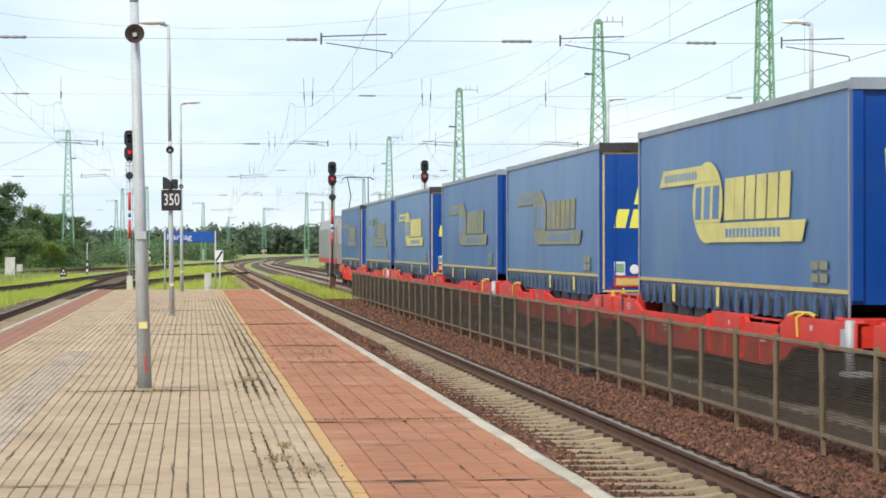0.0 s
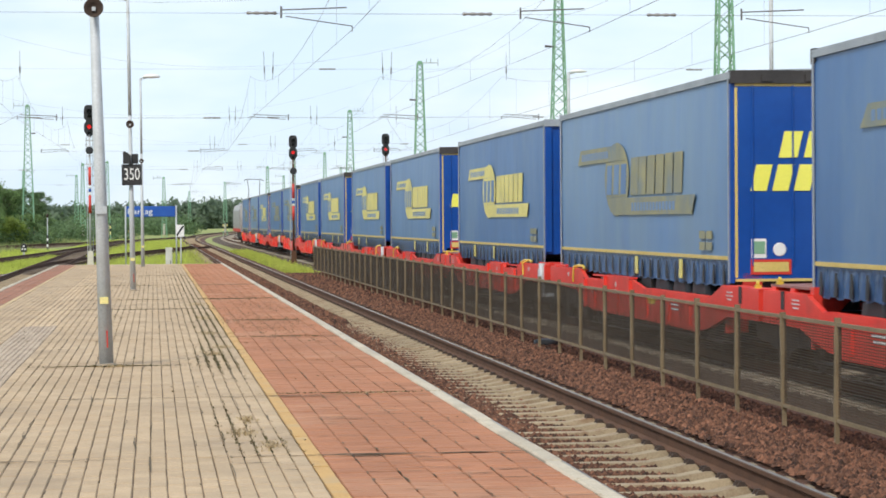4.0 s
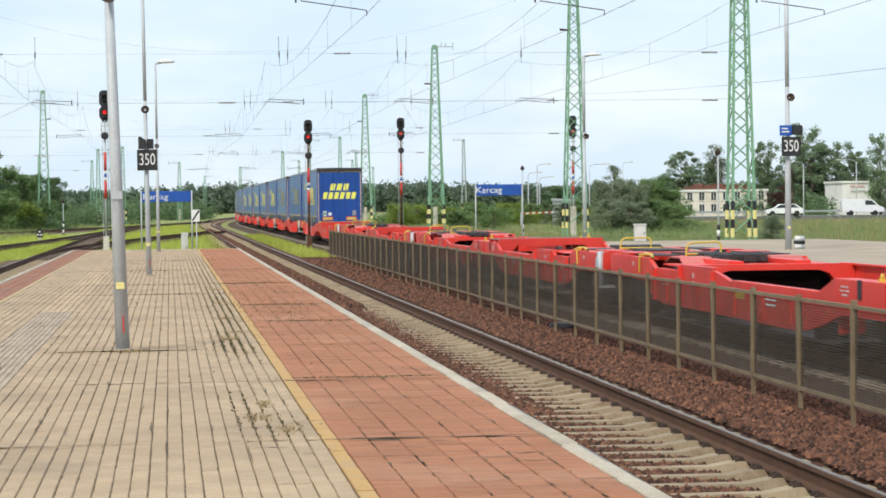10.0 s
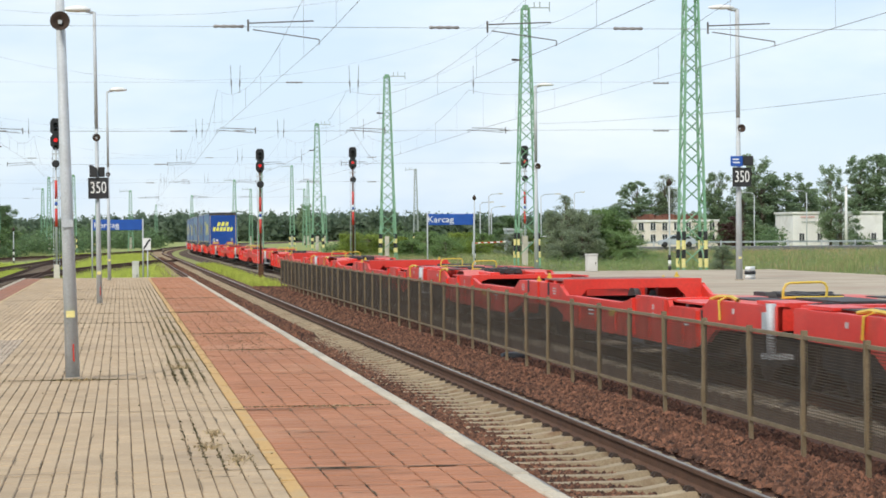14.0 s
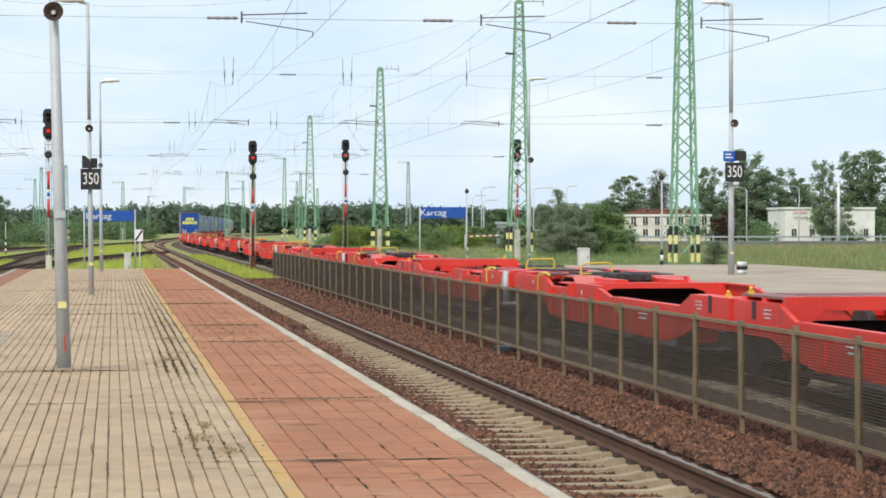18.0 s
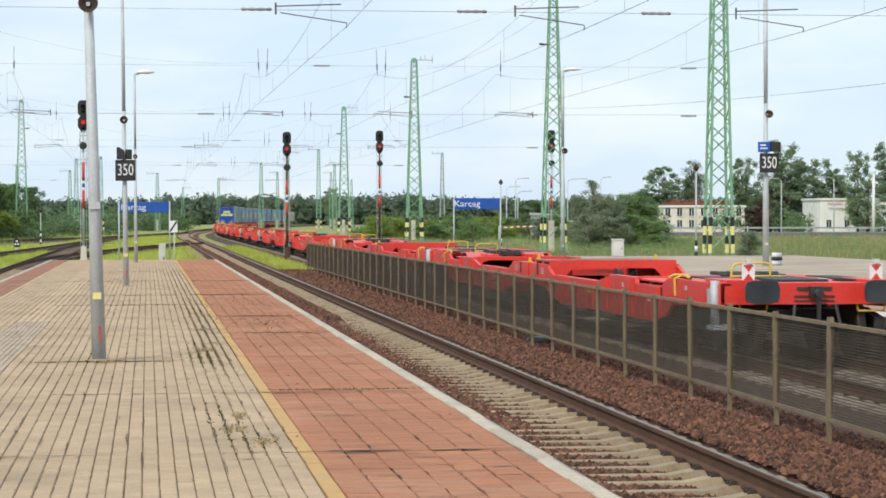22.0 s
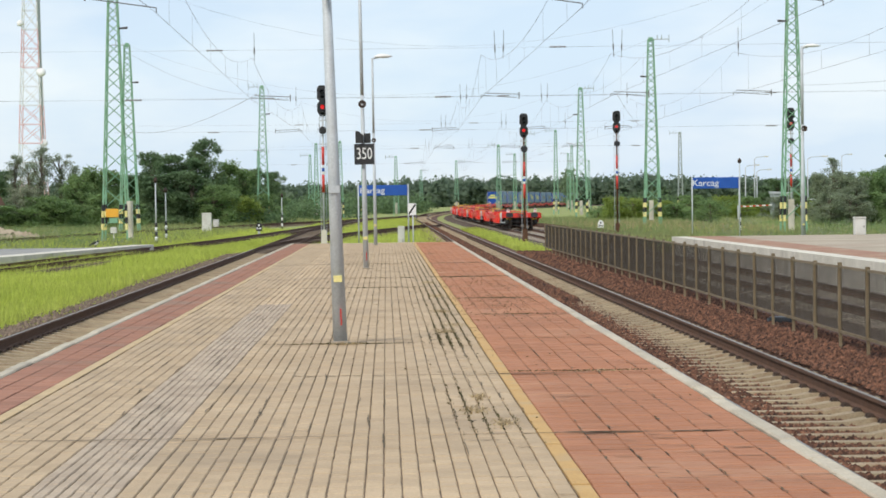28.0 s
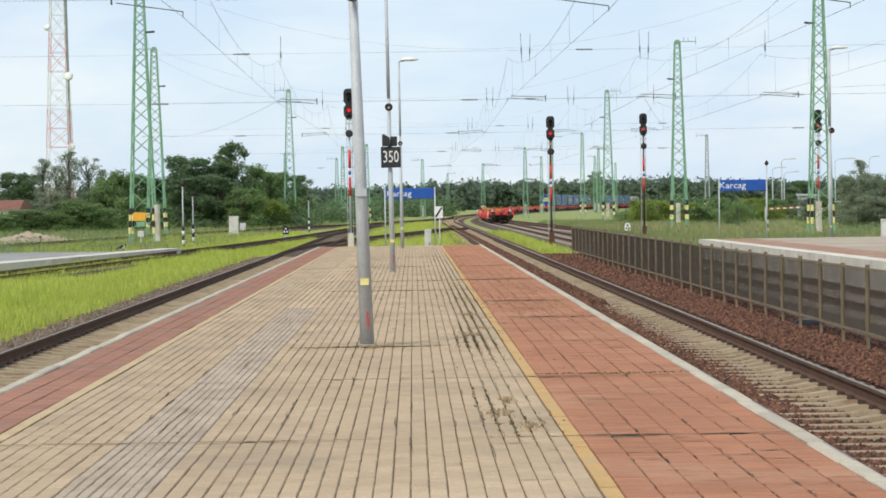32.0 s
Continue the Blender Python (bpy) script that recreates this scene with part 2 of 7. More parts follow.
M["wheel"] = material("moving_wheel", (0.05, 0.04, 0.035), (0.10, 0.08, 0.07), 3, 0.6, 0.5, bump=0.1)
M["curtain"] = material("moving_curtain", (0.038, 0.135, 0.345), (0.066, 0.180, 0.41), 0.6, 0.40, bump=0.25, fine=2.2, stain=(0.12, 0.215, 0.36), stain_scale=0.45, per_object=0.14, grime=0.25, stretch=(1, 1, 0.35))
bleach(M["curtain"], (0.17, 0.255, 0.34), 0.75)
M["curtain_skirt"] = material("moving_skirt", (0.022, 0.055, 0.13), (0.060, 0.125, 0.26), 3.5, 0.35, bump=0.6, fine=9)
M["door_blue"] = material("moving_door_blue", (0.006, 0.055, 0.27), (0.010, 0.07, 0.31), 1.2, 0.30, bump=0.02, fine=8, grime=0.2)
M["trail_grey"] = material("moving_trail_grey", (0.26, 0.29, 0.32), (0.36, 0.39, 0.42), 2, 0.5, 0.2, bump=0.08)
M["logo"] = material("moving_logo", (0.64, 0.56, 0.16), (0.74, 0.66, 0.22), 1.5, 0.5, bump=0.05, stain=(0.50, 0.46, 0.20), stain_scale=1.0)
M["logo_faded"] = material("moving_logo_faded", (0.20, 0.215, 0.165), (0.33, 0.30, 0.15), 1.5, 0.55, bump=0.05, stain=(0.13, 0.19, 0.24), stain_scale=0.9)
M["logo_rear"] = material("moving_logo_rear", (0.78, 0.76, 0.10), (0.82, 0.80, 0.16), 2, 0.4, bump=0.02)
M["edge_yellow"] = material("moving_edge_yellow", (0.56, 0.41, 0.11), (0.64, 0.49, 0.17), 2, 0.5, bump=0.02)
M["mark"] = material("moving_mark", (0.50, 0.40, 0.38), (0.64, 0.57, 0.55), 6, 0.6, bump=0.03, stain=(0.52, 0.12, 0.09), stain_scale=5.0)
M["buffer"] = material("moving_buffer", (0.025, 0.03, 0.034), (0.05, 0.055, 0.06), 3, 0.4, 0.3, bump=0.1)
M["rail_yellow"] = material("moving_rail_yellow", (0.62, 0.42, 0.04), (0.70, 0.50, 0.08), 3, 0.5, bump=0.03)
M["loco"] = material("moving_loco", (0.26, 0.25, 0.24), (0.34, 0.33, 0.31), 1, 0.4, bump=0.03)
M["silver"] = material("moving_silver", (0.40, 0.42, 0.44), (0.50, 0.52, 0.53), 4, 0.6, 0.2, bump=0.03)
# ground and growth
M["ground"] = material("ground", (0.20, 0.24, 0.055), (0.28, 0.31, 0.085), 0.08, 0.95, bump=0.5, fine=4, stain=(0.24, 0.20, 0.10), stain_scale=0.06)
M["grass"] = leafy("grass", (0.42, 0.49, 0.07), (0.55, 0.60, 0.13), 0.25)
M["grass_dull"] = leafy("grass_dull", (0.19, 0.27, 0.09), (0.345, 0.335, 0.15), 0.10)
M["leaf_dark"] = leafy("leaf_dark", (0.108, 0.178, 0.082), (0.165, 0.245, 0.112), 0.2)
M["leaf_mid"] = leafy("leaf_mid", (0.150, 0.240, 0.085), (0.225, 0.325, 0.12), 0.2)
M["leaf_grey"] = leafy("leaf_grey", (0.205, 0.255, 0.16), (0.295, 0.34, 0.22), 0.2)
M["leaf_pale"] = leafy("leaf_pale", (0.24, 0.26, 0.17), (0.33, 0.35, 0.24), 0.3)
M["leaf_maroon"] = leafy("leaf_maroon", (0.085, 0.045, 0.04), (0.13, 0.07, 0.06), 0.3)
# distance haze is mixed into this leaf colour, greyer and bluer than near leaves
M["leaf_far_hazed"] = leafy("leaf_far_hazed", (0.128, 0.182, 0.118), (0.165, 0.222, 0.145), 0.05, island=0.12)
M["leaf_light"] = leafy("leaf_light", (0.19, 0.26, 0.045), (0.28, 0.35, 0.075), 0.2)
M["leaf_tall"] = leafy("leaf_tall", (0.18, 0.26, 0.145), (0.26, 0.34, 0.19), 0.2)
M["dry_weed"] = leafy("dry_weed", (0.38, 0.285, 0.15), (0.52, 0.40, 0.23), 3.0)
M["moss"] = material("moss", (0.072, 0.052, 0.028), (0.14, 0.102, 0.056), 8, 0.95, bump=0.2)
M["weed"] = leafy("weed", (0.055, 0.055, 0.022), (0.15, 0.115, 0.045), 3.0)
M["bark"] = material("bark", (0.09, 0.07, 0.05), (0.16, 0.13, 0.10), 4, 0.9, bump=0.6, fine=14)
M["asphalt"] = material("asphalt", (0.11, 0.11, 0.115), (0.16, 0.16, 0.16), 1, 0.9, bump=0.3)
M["asphalt_pale"] = material("asphalt_pale", (0.26, 0.25, 0.235), (0.34, 0.325, 0.30), 0.8, 0.9, bump=0.3, stain=(0.20, 0.19, 0.175), stain_scale=0.5)
M["paving_grey"] = material("paving_grey", (0.33, 0.27, 0.195), (0.46, 0.38, 0.285), 0.4, 0.9, bump=0.3, fine=20, stain=(0.33, 0.235, 0.17), stain_scale=0.25)
M["old_red_paving"] = material("old_red_paving", (0.29, 0.145, 0.088), (0.37, 0.205, 0.13), 0.8, 0.9, bump=0.3, fine=30, stain=(0.40, 0.32, 0.22), stain_scale=0.9)
M["dirt"] = material("dirt", (0.26, 0.21, 0.15), (0.36, 0.30, 0.22), 1, 0.95, bump=0.6, stain=(0.15, 0.12, 0.08))
M["plaster"] = material("plaster", (0.66, 0.60, 0.53), (0.74, 0.69, 0.62), 0.6, 0.9, stain=(0.52, 0.43, 0.36), stain_scale=0.3)
M["plaster_white"] = material("plaster_white", (0.70, 0.69, 0.67), (0.80, 0.79, 0.77), 0.6, 0.85, stain=(0.58, 0.56, 0.52), stain_scale=0.4)
M["roof_tile"] = material("roof_tile", (0.16, 0.070, 0.048), (0.24, 0.098, 0.062), 1.5, 0.85, bump=0.3)
M["glass"] = material("window_glass", (0.03, 0.035, 0.04), (0.05, 0.055, 0.06), 1, 0.1, bump=0)
# the far tower's haze is put into this red by paling it
M["tower_red"] = material("tower_red", (0.70, 0.42, 0.41), (0.76, 0.48, 0.46), 1, 0.6, bump=0)
M["car_silver"] = material("moving_silver_paint", (0.36, 0.40, 0.44), (0.42, 0.46, 0.50), 1, 0.25, bump=0)
M["car_paint"] = material("moving_white_paint", (0.72, 0.73, 0.74), (0.78, 0.79, 0.80), 1, 0.25, bump=0)

# ---- building blocks ----


def box(bm, x0, x1, y0, y1, z0, z1, m=None):
    vs = [bm.verts.new((m @ Vector(c)) if m else c) for c in ((x0, y0, z0), (x1, y0, z0), (x1, y1, z0), (x0, y1, z0), (x0, y0, z1), (x1, y0, z1), (x1, y1, z1), (x0, y1, z1))]
    for f in ((0, 3, 2, 1), (4, 5, 6, 7), (0, 1, 5, 4), (1, 2, 6, 5), (2, 3, 7, 6), (3, 0, 4, 7)):
        bm.faces.new([vs[i] for i in f])
    return vs


def tube(bm, a, b, r0, r1=None, sides=8, caps=True):
    a, b, r1 = Vector(a), Vector(b), r0 if r1 is None else r1
    q = (b - a).to_track_quat("Z", "Y")
    rings = []
    for c, r in ((a, r0), (b, r1)):
        rings.append([bm.verts.new(c + q @ Vector((r * math.cos(i * math.tau / sides), r * math.sin(i * math.tau / sides), 0))) for i in range(sides)])
    for i in range(sides):
        f = bm.faces.new((rings[0][i], rings[0][(i + 1) % sides], rings[1][(i + 1) % sides], rings[1][i]))
        f.smooth = sides > 6
    if caps:
        bm.faces.new(rings[0][::-1])
        bm.faces.new(rings[1])


def lathe(bm, profile, m=None, sides=12):
    """A profile of (radius, z), turned about z."""
    rings = []
    for r, z in profile:
        ring = []
        for i in range(sides):
            c = Vector((r * math.cos(i * math.tau / sides), r * math.sin(i * math.tau / sides), z))
            ring.append(bm.verts.new((m @ c) if m else c))
        rings.append(ring)
    for a, b in zip(rings, rings[1:]):
        for i in range(sides):
            f = bm.faces.new((a[i], a[(i + 1) % sides], b[(i + 1) % sides], b[i]))
            f.smooth = True
    bm.faces.new(rings[0][::-1])
    bm.faces.new(rings[-1])


def prism(bm, outline, axis, a, b, m=None):
    """A flat outline drawn out along an axis: 'x' takes (y, z), 'y' takes (x, z), 'z' takes (x, y)."""
    def at(p, d):
        v = Vector((d, *p) if axis == "x" else (p[0], d, p[1]) if axis == "y" else (*p, d))
        return (m @ v) if m else v
    lo, hi = [bm.verts.new(at(p, a)) for p in outline], [bm.verts.new(at(p, b)) for p in outline]
    n = len(outline)
    for i in range(n):
        bm.faces.new((lo[i], lo[(i + 1) % n], hi[(i + 1) % n], hi[i]))
    bm.faces.new(lo[::-1])
    bm.faces.new(hi)
    bmesh.ops.recalc_face_normals(bm, faces=bm.faces[-(n + 2):])


def mesh_of(name, bm, mat):
    me = bpy.data.meshes.new(name)
    bm.to_mesh(me)
    bm.free()
    me.materials.append(M[mat])
    return me


def part(name, bm, mat, parent=None, label="", at=None):
    ob = new(name, mesh_of(name, bm, mat))
    if parent:
        ob.parent = parent
    if at is not None:
        ob.matrix_basis = at
    return tagged(ob, label) if label else ob


def piece(name, me, parent, m):
    ob = new(name, me)
    ob.parent, ob.matrix_basis = parent, m
    return ob


def raw(name, verts, faces, mat):
    me = bpy.data.meshes.new(name)
    me.from_pydata(verts, [], faces)
    me.materials.append(M[mat])
    return me


def empty(name, m, label, category, group="", kind=""):
    ob = new(name)
    ob.empty_display_size = 0.2
    ob.matrix_basis = m
    return tagged(ob, label, category, group, kind)


def B():
    return bmesh.new()


def lettering(name, text, size, mat, parent, m, depth=0.004):
    """Text in the built-in font, turned into a mesh."""
    cu = bpy.data.curves.new(name, "FONT")
    cu.body, cu.size, cu.extrude, cu.align_x, cu.align_y = text, size, depth, "CENTER", "CENTER"
    cu.resolution_u = 3
    tmp = bpy.data.objects.new(name, cu)
    scene.collection.objects.link(tmp)
    me = bpy.data.meshes.new_from_object(tmp.evaluated_get(bpy.context.evaluated_depsgraph_get()))
    bpy.data.objects.remove(tmp)
    bpy.data.curves.remove(cu)
    me.materials.clear()
    me.materials.append(M[mat])
    ob = new(name, me)
    ob.parent, ob.matrix_basis = parent, m
    return ob


# ---- the plan ----
RAIL_Z = -0.53            # top of the rails; the platform's surface is z = 0
GROUND_Z = -0.86
T1, T2, T3 = 4.18, 9.53, -5.22
CURVE_Y, CURVE_R = 250.0, 2330.0
KERB_R, KERB_L = 2.54, -3.55
LINE_R, LINE_L = 1.02, -2.78
PLAT_END = 83.5


def along(x0, s):
    """Place and heading (to the right) on a track that runs straight, then bends to the right."""
    if s <= CURVE_Y:
        return Vector((x0, s, 0)), 0.0
    a = (s - CURVE_Y) / CURVE_R
    r = CURVE_R - (x0 - T1)
    return Vector((x0 + r * (1 - math.cos(a)), CURVE_Y + r * math.sin(a), 0)), a


def line_path(x0, s0, s1, step_straight=40.0, step_curve=12.0):
    out, s = [], s0
    while s < s1:
        out.append(along(x0, s))
        s += step_straight if s + step_straight <= CURVE_Y else (step_curve if s >= CURVE_Y else max(CURVE_Y - s, 0.01))
    out.append(along(x0, s1))
    return out


def bezier_path(p0, d0, p1, d1, n=24):
    """A smooth run between two places with given headings (radians to the right)."""
    p0, p1 = Vector((*p0, 0)), Vector((*p1, 0))
    k = (p1 - p0).length / 3
    a, b = p0 + k * Vector((math.sin(d0), math.cos(d0), 0)), p1 - k * Vector((math.sin(d1), math.cos(d1), 0))
    pts = []
    for i in range(n + 1):
        t = i / n
        p = (1 - t) ** 3 * p0 + 3 * (1 - t) ** 2 * t * a + 3 * (1 - t) * t * t * b + t ** 3 * p1
        v = 3 * (1 - t) ** 2 * (a - p0) + 6 * (1 - t) * t * (b - a) + 3 * t * t * (p1 - b)
        pts.append((p, math.atan2(v.x, v.y)))
    return pts


def sweep(bm, path, profile, closed=True):
    """A profile of (across, z) drawn along a path of places and headings."""
    rings = []
    for p, a in path:
        right = Vector((math.cos(a), -math.sin(a), 0))
        rings.append([bm.verts.new(p + right * x + Vector((0, 0, z))) for x, z in profile])
    n = len(profile)
    for r, q in zip(rings, rings[1:]):
        for i in range(n if closed else n - 1):
            bm.faces.new((r[i], r[(i + 1) % n], q[(i + 1) % n], q[i]))
    if closed:
        bm.faces.new(rings[0])
        bm.faces.new(rings[-1][::-1])
    bmesh.ops.recalc_face_normals(bm, faces=bm.faces)


def lengths(path):
    out = [0.0]
    for (p, _), (q, _) in zip(path, path[1:]):
        out.append(out[-1] + (q - p).length)
    return out


def sample(path, cum, d):
    for i in range(len(cum) - 1):
        if d <= cum[i + 1]:
            f = (d - cum[i]) / max(cum[i + 1] - cum[i], 1e-6)
            (p, a), (q, b) = path[i], path[i + 1]
            return p.lerp(q, f), a + (b - a) * f
    return path[-1]

# ---- ground ----
rnd = random.Random(7)
bm = B()
xs = [-3000, -400, -160, -80, -40, -24, -14, 14, 28, 45, 70, 110, 180, 400, 3000]
ys = [-3000, -600, -60, 30, 80, 120, 170, 230, 300, 380, 480, 700, 1200, 4000]
grid = [[bm.verts.new((x, y, GROUND_Z)) for x in xs] for y in ys]
for r, q in zip(grid, grid[1:]):
    for i in range(len(xs) - 1):
        bm.faces.new((r[i], r[i + 1], q[i + 1], q[i]))
tagged(part("ground", bm, "ground"), "flat grassy station ground reaching the far treeline", "ground", kind="structure")

# ---- tracks: ballast bed, rails, sleepers ----
RAIL_FOOT = RAIL_Z - 0.172
PROFILE = [(-0.075, 0), (0.075, 0), (0.07, 0.018), (0.012, 0.035), (0.012, 0.12), (0.036, 0.135), (0.034, 0.166), (-0.034, 0.166), (-0.036, 0.135), (-0.012, 0.12), (-0.012, 0.035), (-0.07, 0.018)]
HEAD = [(-0.016, 0.1665), (0.018, 0.1665), (0.015, 0.172), (-0.013, 0.172)]


def sleeper_mesh(mat):
    """A concrete sleeper: waisted in the middle, thick under the rails."""
    bm = B()
    stations = [(-1.25, 0.135, 0.19), (-1.02, 0.15, 0.20), (-0.62, 0.145, 0.205), (-0.38, 0.115, 0.165), (0.38, 0.115, 0.165), (0.62, 0.145, 0.205), (1.02, 0.15, 0.20), (1.25, 0.135, 0.19)]
    rings = []
    for x, hw, h in stations:
        rings.append([bm.verts.new(c) for c in ((x, -hw, -0.2), (x, hw, -0.2), (x, hw * 0.72, h - 0.2), (x, -hw * 0.72, h - 0.2))])
    for r, q in zip(rings, rings[1:]):
        for i in range(4):
            bm.faces.new((r[i], r[(i + 1) % 4], q[(i + 1) % 4], q[i]))
    bm.faces.new(rings[0][::-1])
    bm.faces.new(rings[-1])
    bmesh.ops.recalc_face_normals(bm, faces=bm.faces)
    return mesh_of("sleeper", bm, mat)


def track(name, path, label, bed, sleepers, near=(0, 0), far=0.0, gauge=1.507, bed_half=2.0, clips=False, shine="rail_head", bed_top=-0.085):
    """Rails and sleepers along a path. near: the stretch whose sleepers are single pieces; the others join in one mesh."""
    th = empty(name, pose(0, 0, 0), label, "railway track", "railway tracks", "structure")
    bm = B()
    top = RAIL_FOOT + bed_top
    sweep(bm, path, [(-bed_half, top), (bed_half, top), (bed_half + 0.55, GROUND_Z - 0.03), (-bed_half - 0.55, GROUND_Z - 0.03)])
    part("ballast_bed", bm, bed, th, "bed of crushed stone")
    for side in (-1, 1):
        bm = B()
        off = side * gauge / 2
        sweep(bm, path, [(x + off, z + RAIL_FOOT) for x, z in PROFILE])
        rail = part("rail", bm, "rail", th, "rust-brown steel rail")
        bm = B()
        sweep(bm, path, [(x + off, z + RAIL_FOOT) for x, z in HEAD])
        part("running_surface", bm, shine, rail, "polished bright rail head" if shine == "rail_head" else "rusty rail head")
    cum = lengths(path)
    me = sleeper_mesh(sleepers)
    verts, faces, d = [], [], 0.3
    src = [tuple(v.co) for v in me.vertices]
    sf = [tuple(p.vertices) for p in me.polygons]
    r = random.Random(len(name))
    cv, cf = [], []
    while d < min(cum[-1], far or cum[-1]):
        p, a = sample(path, cum, d)
        m = Matrix.Translation((p.x, p.y, RAIL_FOOT + r.uniform(-0.006, 0.002))) @ Matrix.Rotation(-a + r.uniform(-0.004, 0.004), 4, "Z")
        if near[0] <= p.y <= near[1]:
            piece("sleeper", me, th, m)
        else:
            k = len(verts)
            verts += [tuple(m @ Vector(v)) for v in src]
            faces += [tuple(i + k for i in f) for f in sf]
        if clips and near[0] <= p.y <= near[1] + 40:
            for sx in (-1, 1):
                for inner in (-1, 1):
                    x = sx * gauge / 2 + inner * 0.115
                    for oy in (-0.05, 0.05):
                        k = len(cv)
                        for dx, dy, dz in ((-0.045, -0.024, 0.0), (0.045, -0.024, 0.0), (0.045, 0.024, 0.0), (-0.045, 0.024, 0.0), (-0.022, -0.014, 0.042), (0.022, -0.014, 0.042), (0.022, 0.014, 0.042), (-0.022, 0.014, 0.042)):
                            cv.append(tuple(m @ Vector((x + dx, oy + dy, dz))))
                        cf += [tuple(i + k for i in f) for f in ((4, 5, 6, 7), (0, 1, 5, 4), (1, 2, 6, 5), (2, 3, 7, 6), (3, 0, 4, 7))]
        d += 0.6
    if verts:
        ob = new("sleepers_beyond", raw("sleepers_beyond", verts, faces, sleepers))
        ob.parent = th
        tagged(ob, kind="stuff")
    if cv:
        ob = new("rail_clips", raw("rail_clips", cv, cf, "clip"))
        ob.parent = th
        tagged(ob, "dark spring clips holding the rails", kind="stuff")
    return th


def stones(name, x0, x1, y0, y1, count, mat, top, drop=0.0, seed=1, size=(0.02, 0.045), label="", between=False):
    """Loose ballast stones, a few faces each."""
    r = random.Random(seed)
    verts, faces = [], []
    for _ in range(count):
        u = r.random()
        y = y0 + (y1 - y0) * u ** 1.6
        x = r.uniform(x0, x1)
        s = r.uniform(*size)
        if between and abs((y + 120.0) % 0.6 - 0.3) < 0.135:
            continue
        z = top + drop * (x - x0) / (x1 - x0) + r.uniform(-0.01, 0.02)
        k = len(verts)
        a = r.uniform(0, 6.28)
        e = [r.uniform(0.7, 1.3) for _ in range(6)]
        ca, sa = math.cos(a) * s, math.sin(a) * s
        verts += [(x + ca * e[0], y + sa * e[0], z), (x - sa * e[1], y + ca * e[1], z), (x - ca * e[2], y - sa * e[2], z), (x + sa * e[3], y - ca * e[3], z), (x + ca * 0.25, y + sa * 0.25, z + s * e[4] * 0.9), (x - ca * 0.35, y - sa * 0.3, z + s * e[5] * 0.7)]
        faces += [(k, k + 1, k + 4), (k + 1, k + 5, k + 4), (k + 1, k + 2, k + 5), (k + 2, k + 3, k + 5), (k + 3, k + 4, k + 5), (k + 3, k, k + 4)]
    return tagged(new(name, raw(name, verts, faces, mat)), label, "ballast", kind="stuff")


track("track_1", line_path(T1, -120, 760), "main line track with cream concrete sleepers beside the platform", "ballast", "sleeper", near=(10, 95), clips=True, bed_half=1.62)
track("track_2", line_path(T2, -470, 900), "main line track with grey sleepers between fence and far platform", "ballast_dark", "sleeper_dark", near=(25, 85), clips=False, bed_top=-0.052)
track("track_3", [(Vector((T3, -60, 0)), 0), (Vector((T3, 101.5, 0)), 0)], "side track along the platform's red edge", "ballast_grey", "sleeper", near=(24, 70), clips=True, bed_half=1.55)
PATH_4 = [(Vector((-19.6, 0, 0)), 0.08), (Vector((-9.3, 126, 0)), 0.08)] + bezier_path((-9.1, 128.5), 0.07, (-3.4, 254), 0.045, 16) + bezier_path((-3.3, 256), 0.045, (T1 + 1.4, 345), 0.06, 10)
PATH_7 = bezier_path((T3, 102), 0.0, (T1, 200), 0.12, 20)
PATH_8 = [(Vector((T3, 102, 0)), 0), (Vector((T3, 165, 0)), 0)] + bezier_path((T3, 168), 0.0, (-3.2, 258), 0.04, 10)
track("track_4", PATH_4, "overgrown side track curving in through grass", "ballast_dark", "timber", bed_half=0.45, shine="rail")
track("track_7", PATH_7, "turnout track on dark timbers curving to the main line", "ballast_dark", "timber", bed_half=0.55, shine="rail")
track("track_8", PATH_8, "side track on dark timbers beyond the platform's end", "ballast_dark", "timber", bed_half=0.5, shine="rail")
track("track_5", [(Vector((-34, 60, 0)), 0.12), (Vector((-21, 165, 0)), 0.12)] + bezier_path((-20, 173), 0.12, (T1, 330), 0.06, 16), "side track among grass leading to the junction", "ballast_dark", "timber", bed_half=0.455, shine="rail")
track("track_6", bezier_path((14.6, 118), -0.02, (T2 + 1.5, 300), 0.0, 14) , "siding track behind the signals", "ballast_dark", "sleeper_dark", bed_half=1.2, shine="rail")

# the strip of red-brown crushed stone between the tracks
bm = B()
prism(bm, [(T1 + 1.15, RAIL_FOOT - 0.095), (T1 + 1.36, RAIL_FOOT - 0.085), (T1 + 1.7, RAIL_FOOT - 0.02), (6.0, RAIL_FOOT - 0.01), (T2 - 1.9, RAIL_FOOT - 0.06), (T2 - 1.9, GROUND_Z), (T1 + 1.15, GROUND_Z)], "y", -120, 96)
tagged(part("ballast_strip", bm, "ballast"), "rust-brown crushed stone between the two tracks", "ballast", kind="structure")
stones("ballast_stones", 5.56, 7.2, 13, 70, 44000, "ballast", RAIL_FOOT - 0.025, seed=3, size=(0.020, 0.050), label="loose rust-brown ballast stones")
stones("ballast_stones", 5.56, 7.5, 55, 97, 9000, "ballast", RAIL_FOOT - 0.02, seed=33, size=(0.04, 0.085), label="loose rust-brown ballast stones")
stones("crib_stones", T1 - 0.68, T1 - 0.05, 11, 60, 26000, "ballast", RAIL_FOOT - 0.042, drop=-0.035, seed=4, size=(0.022, 0.046), label="ballast stones lying between the sleepers", between=True)
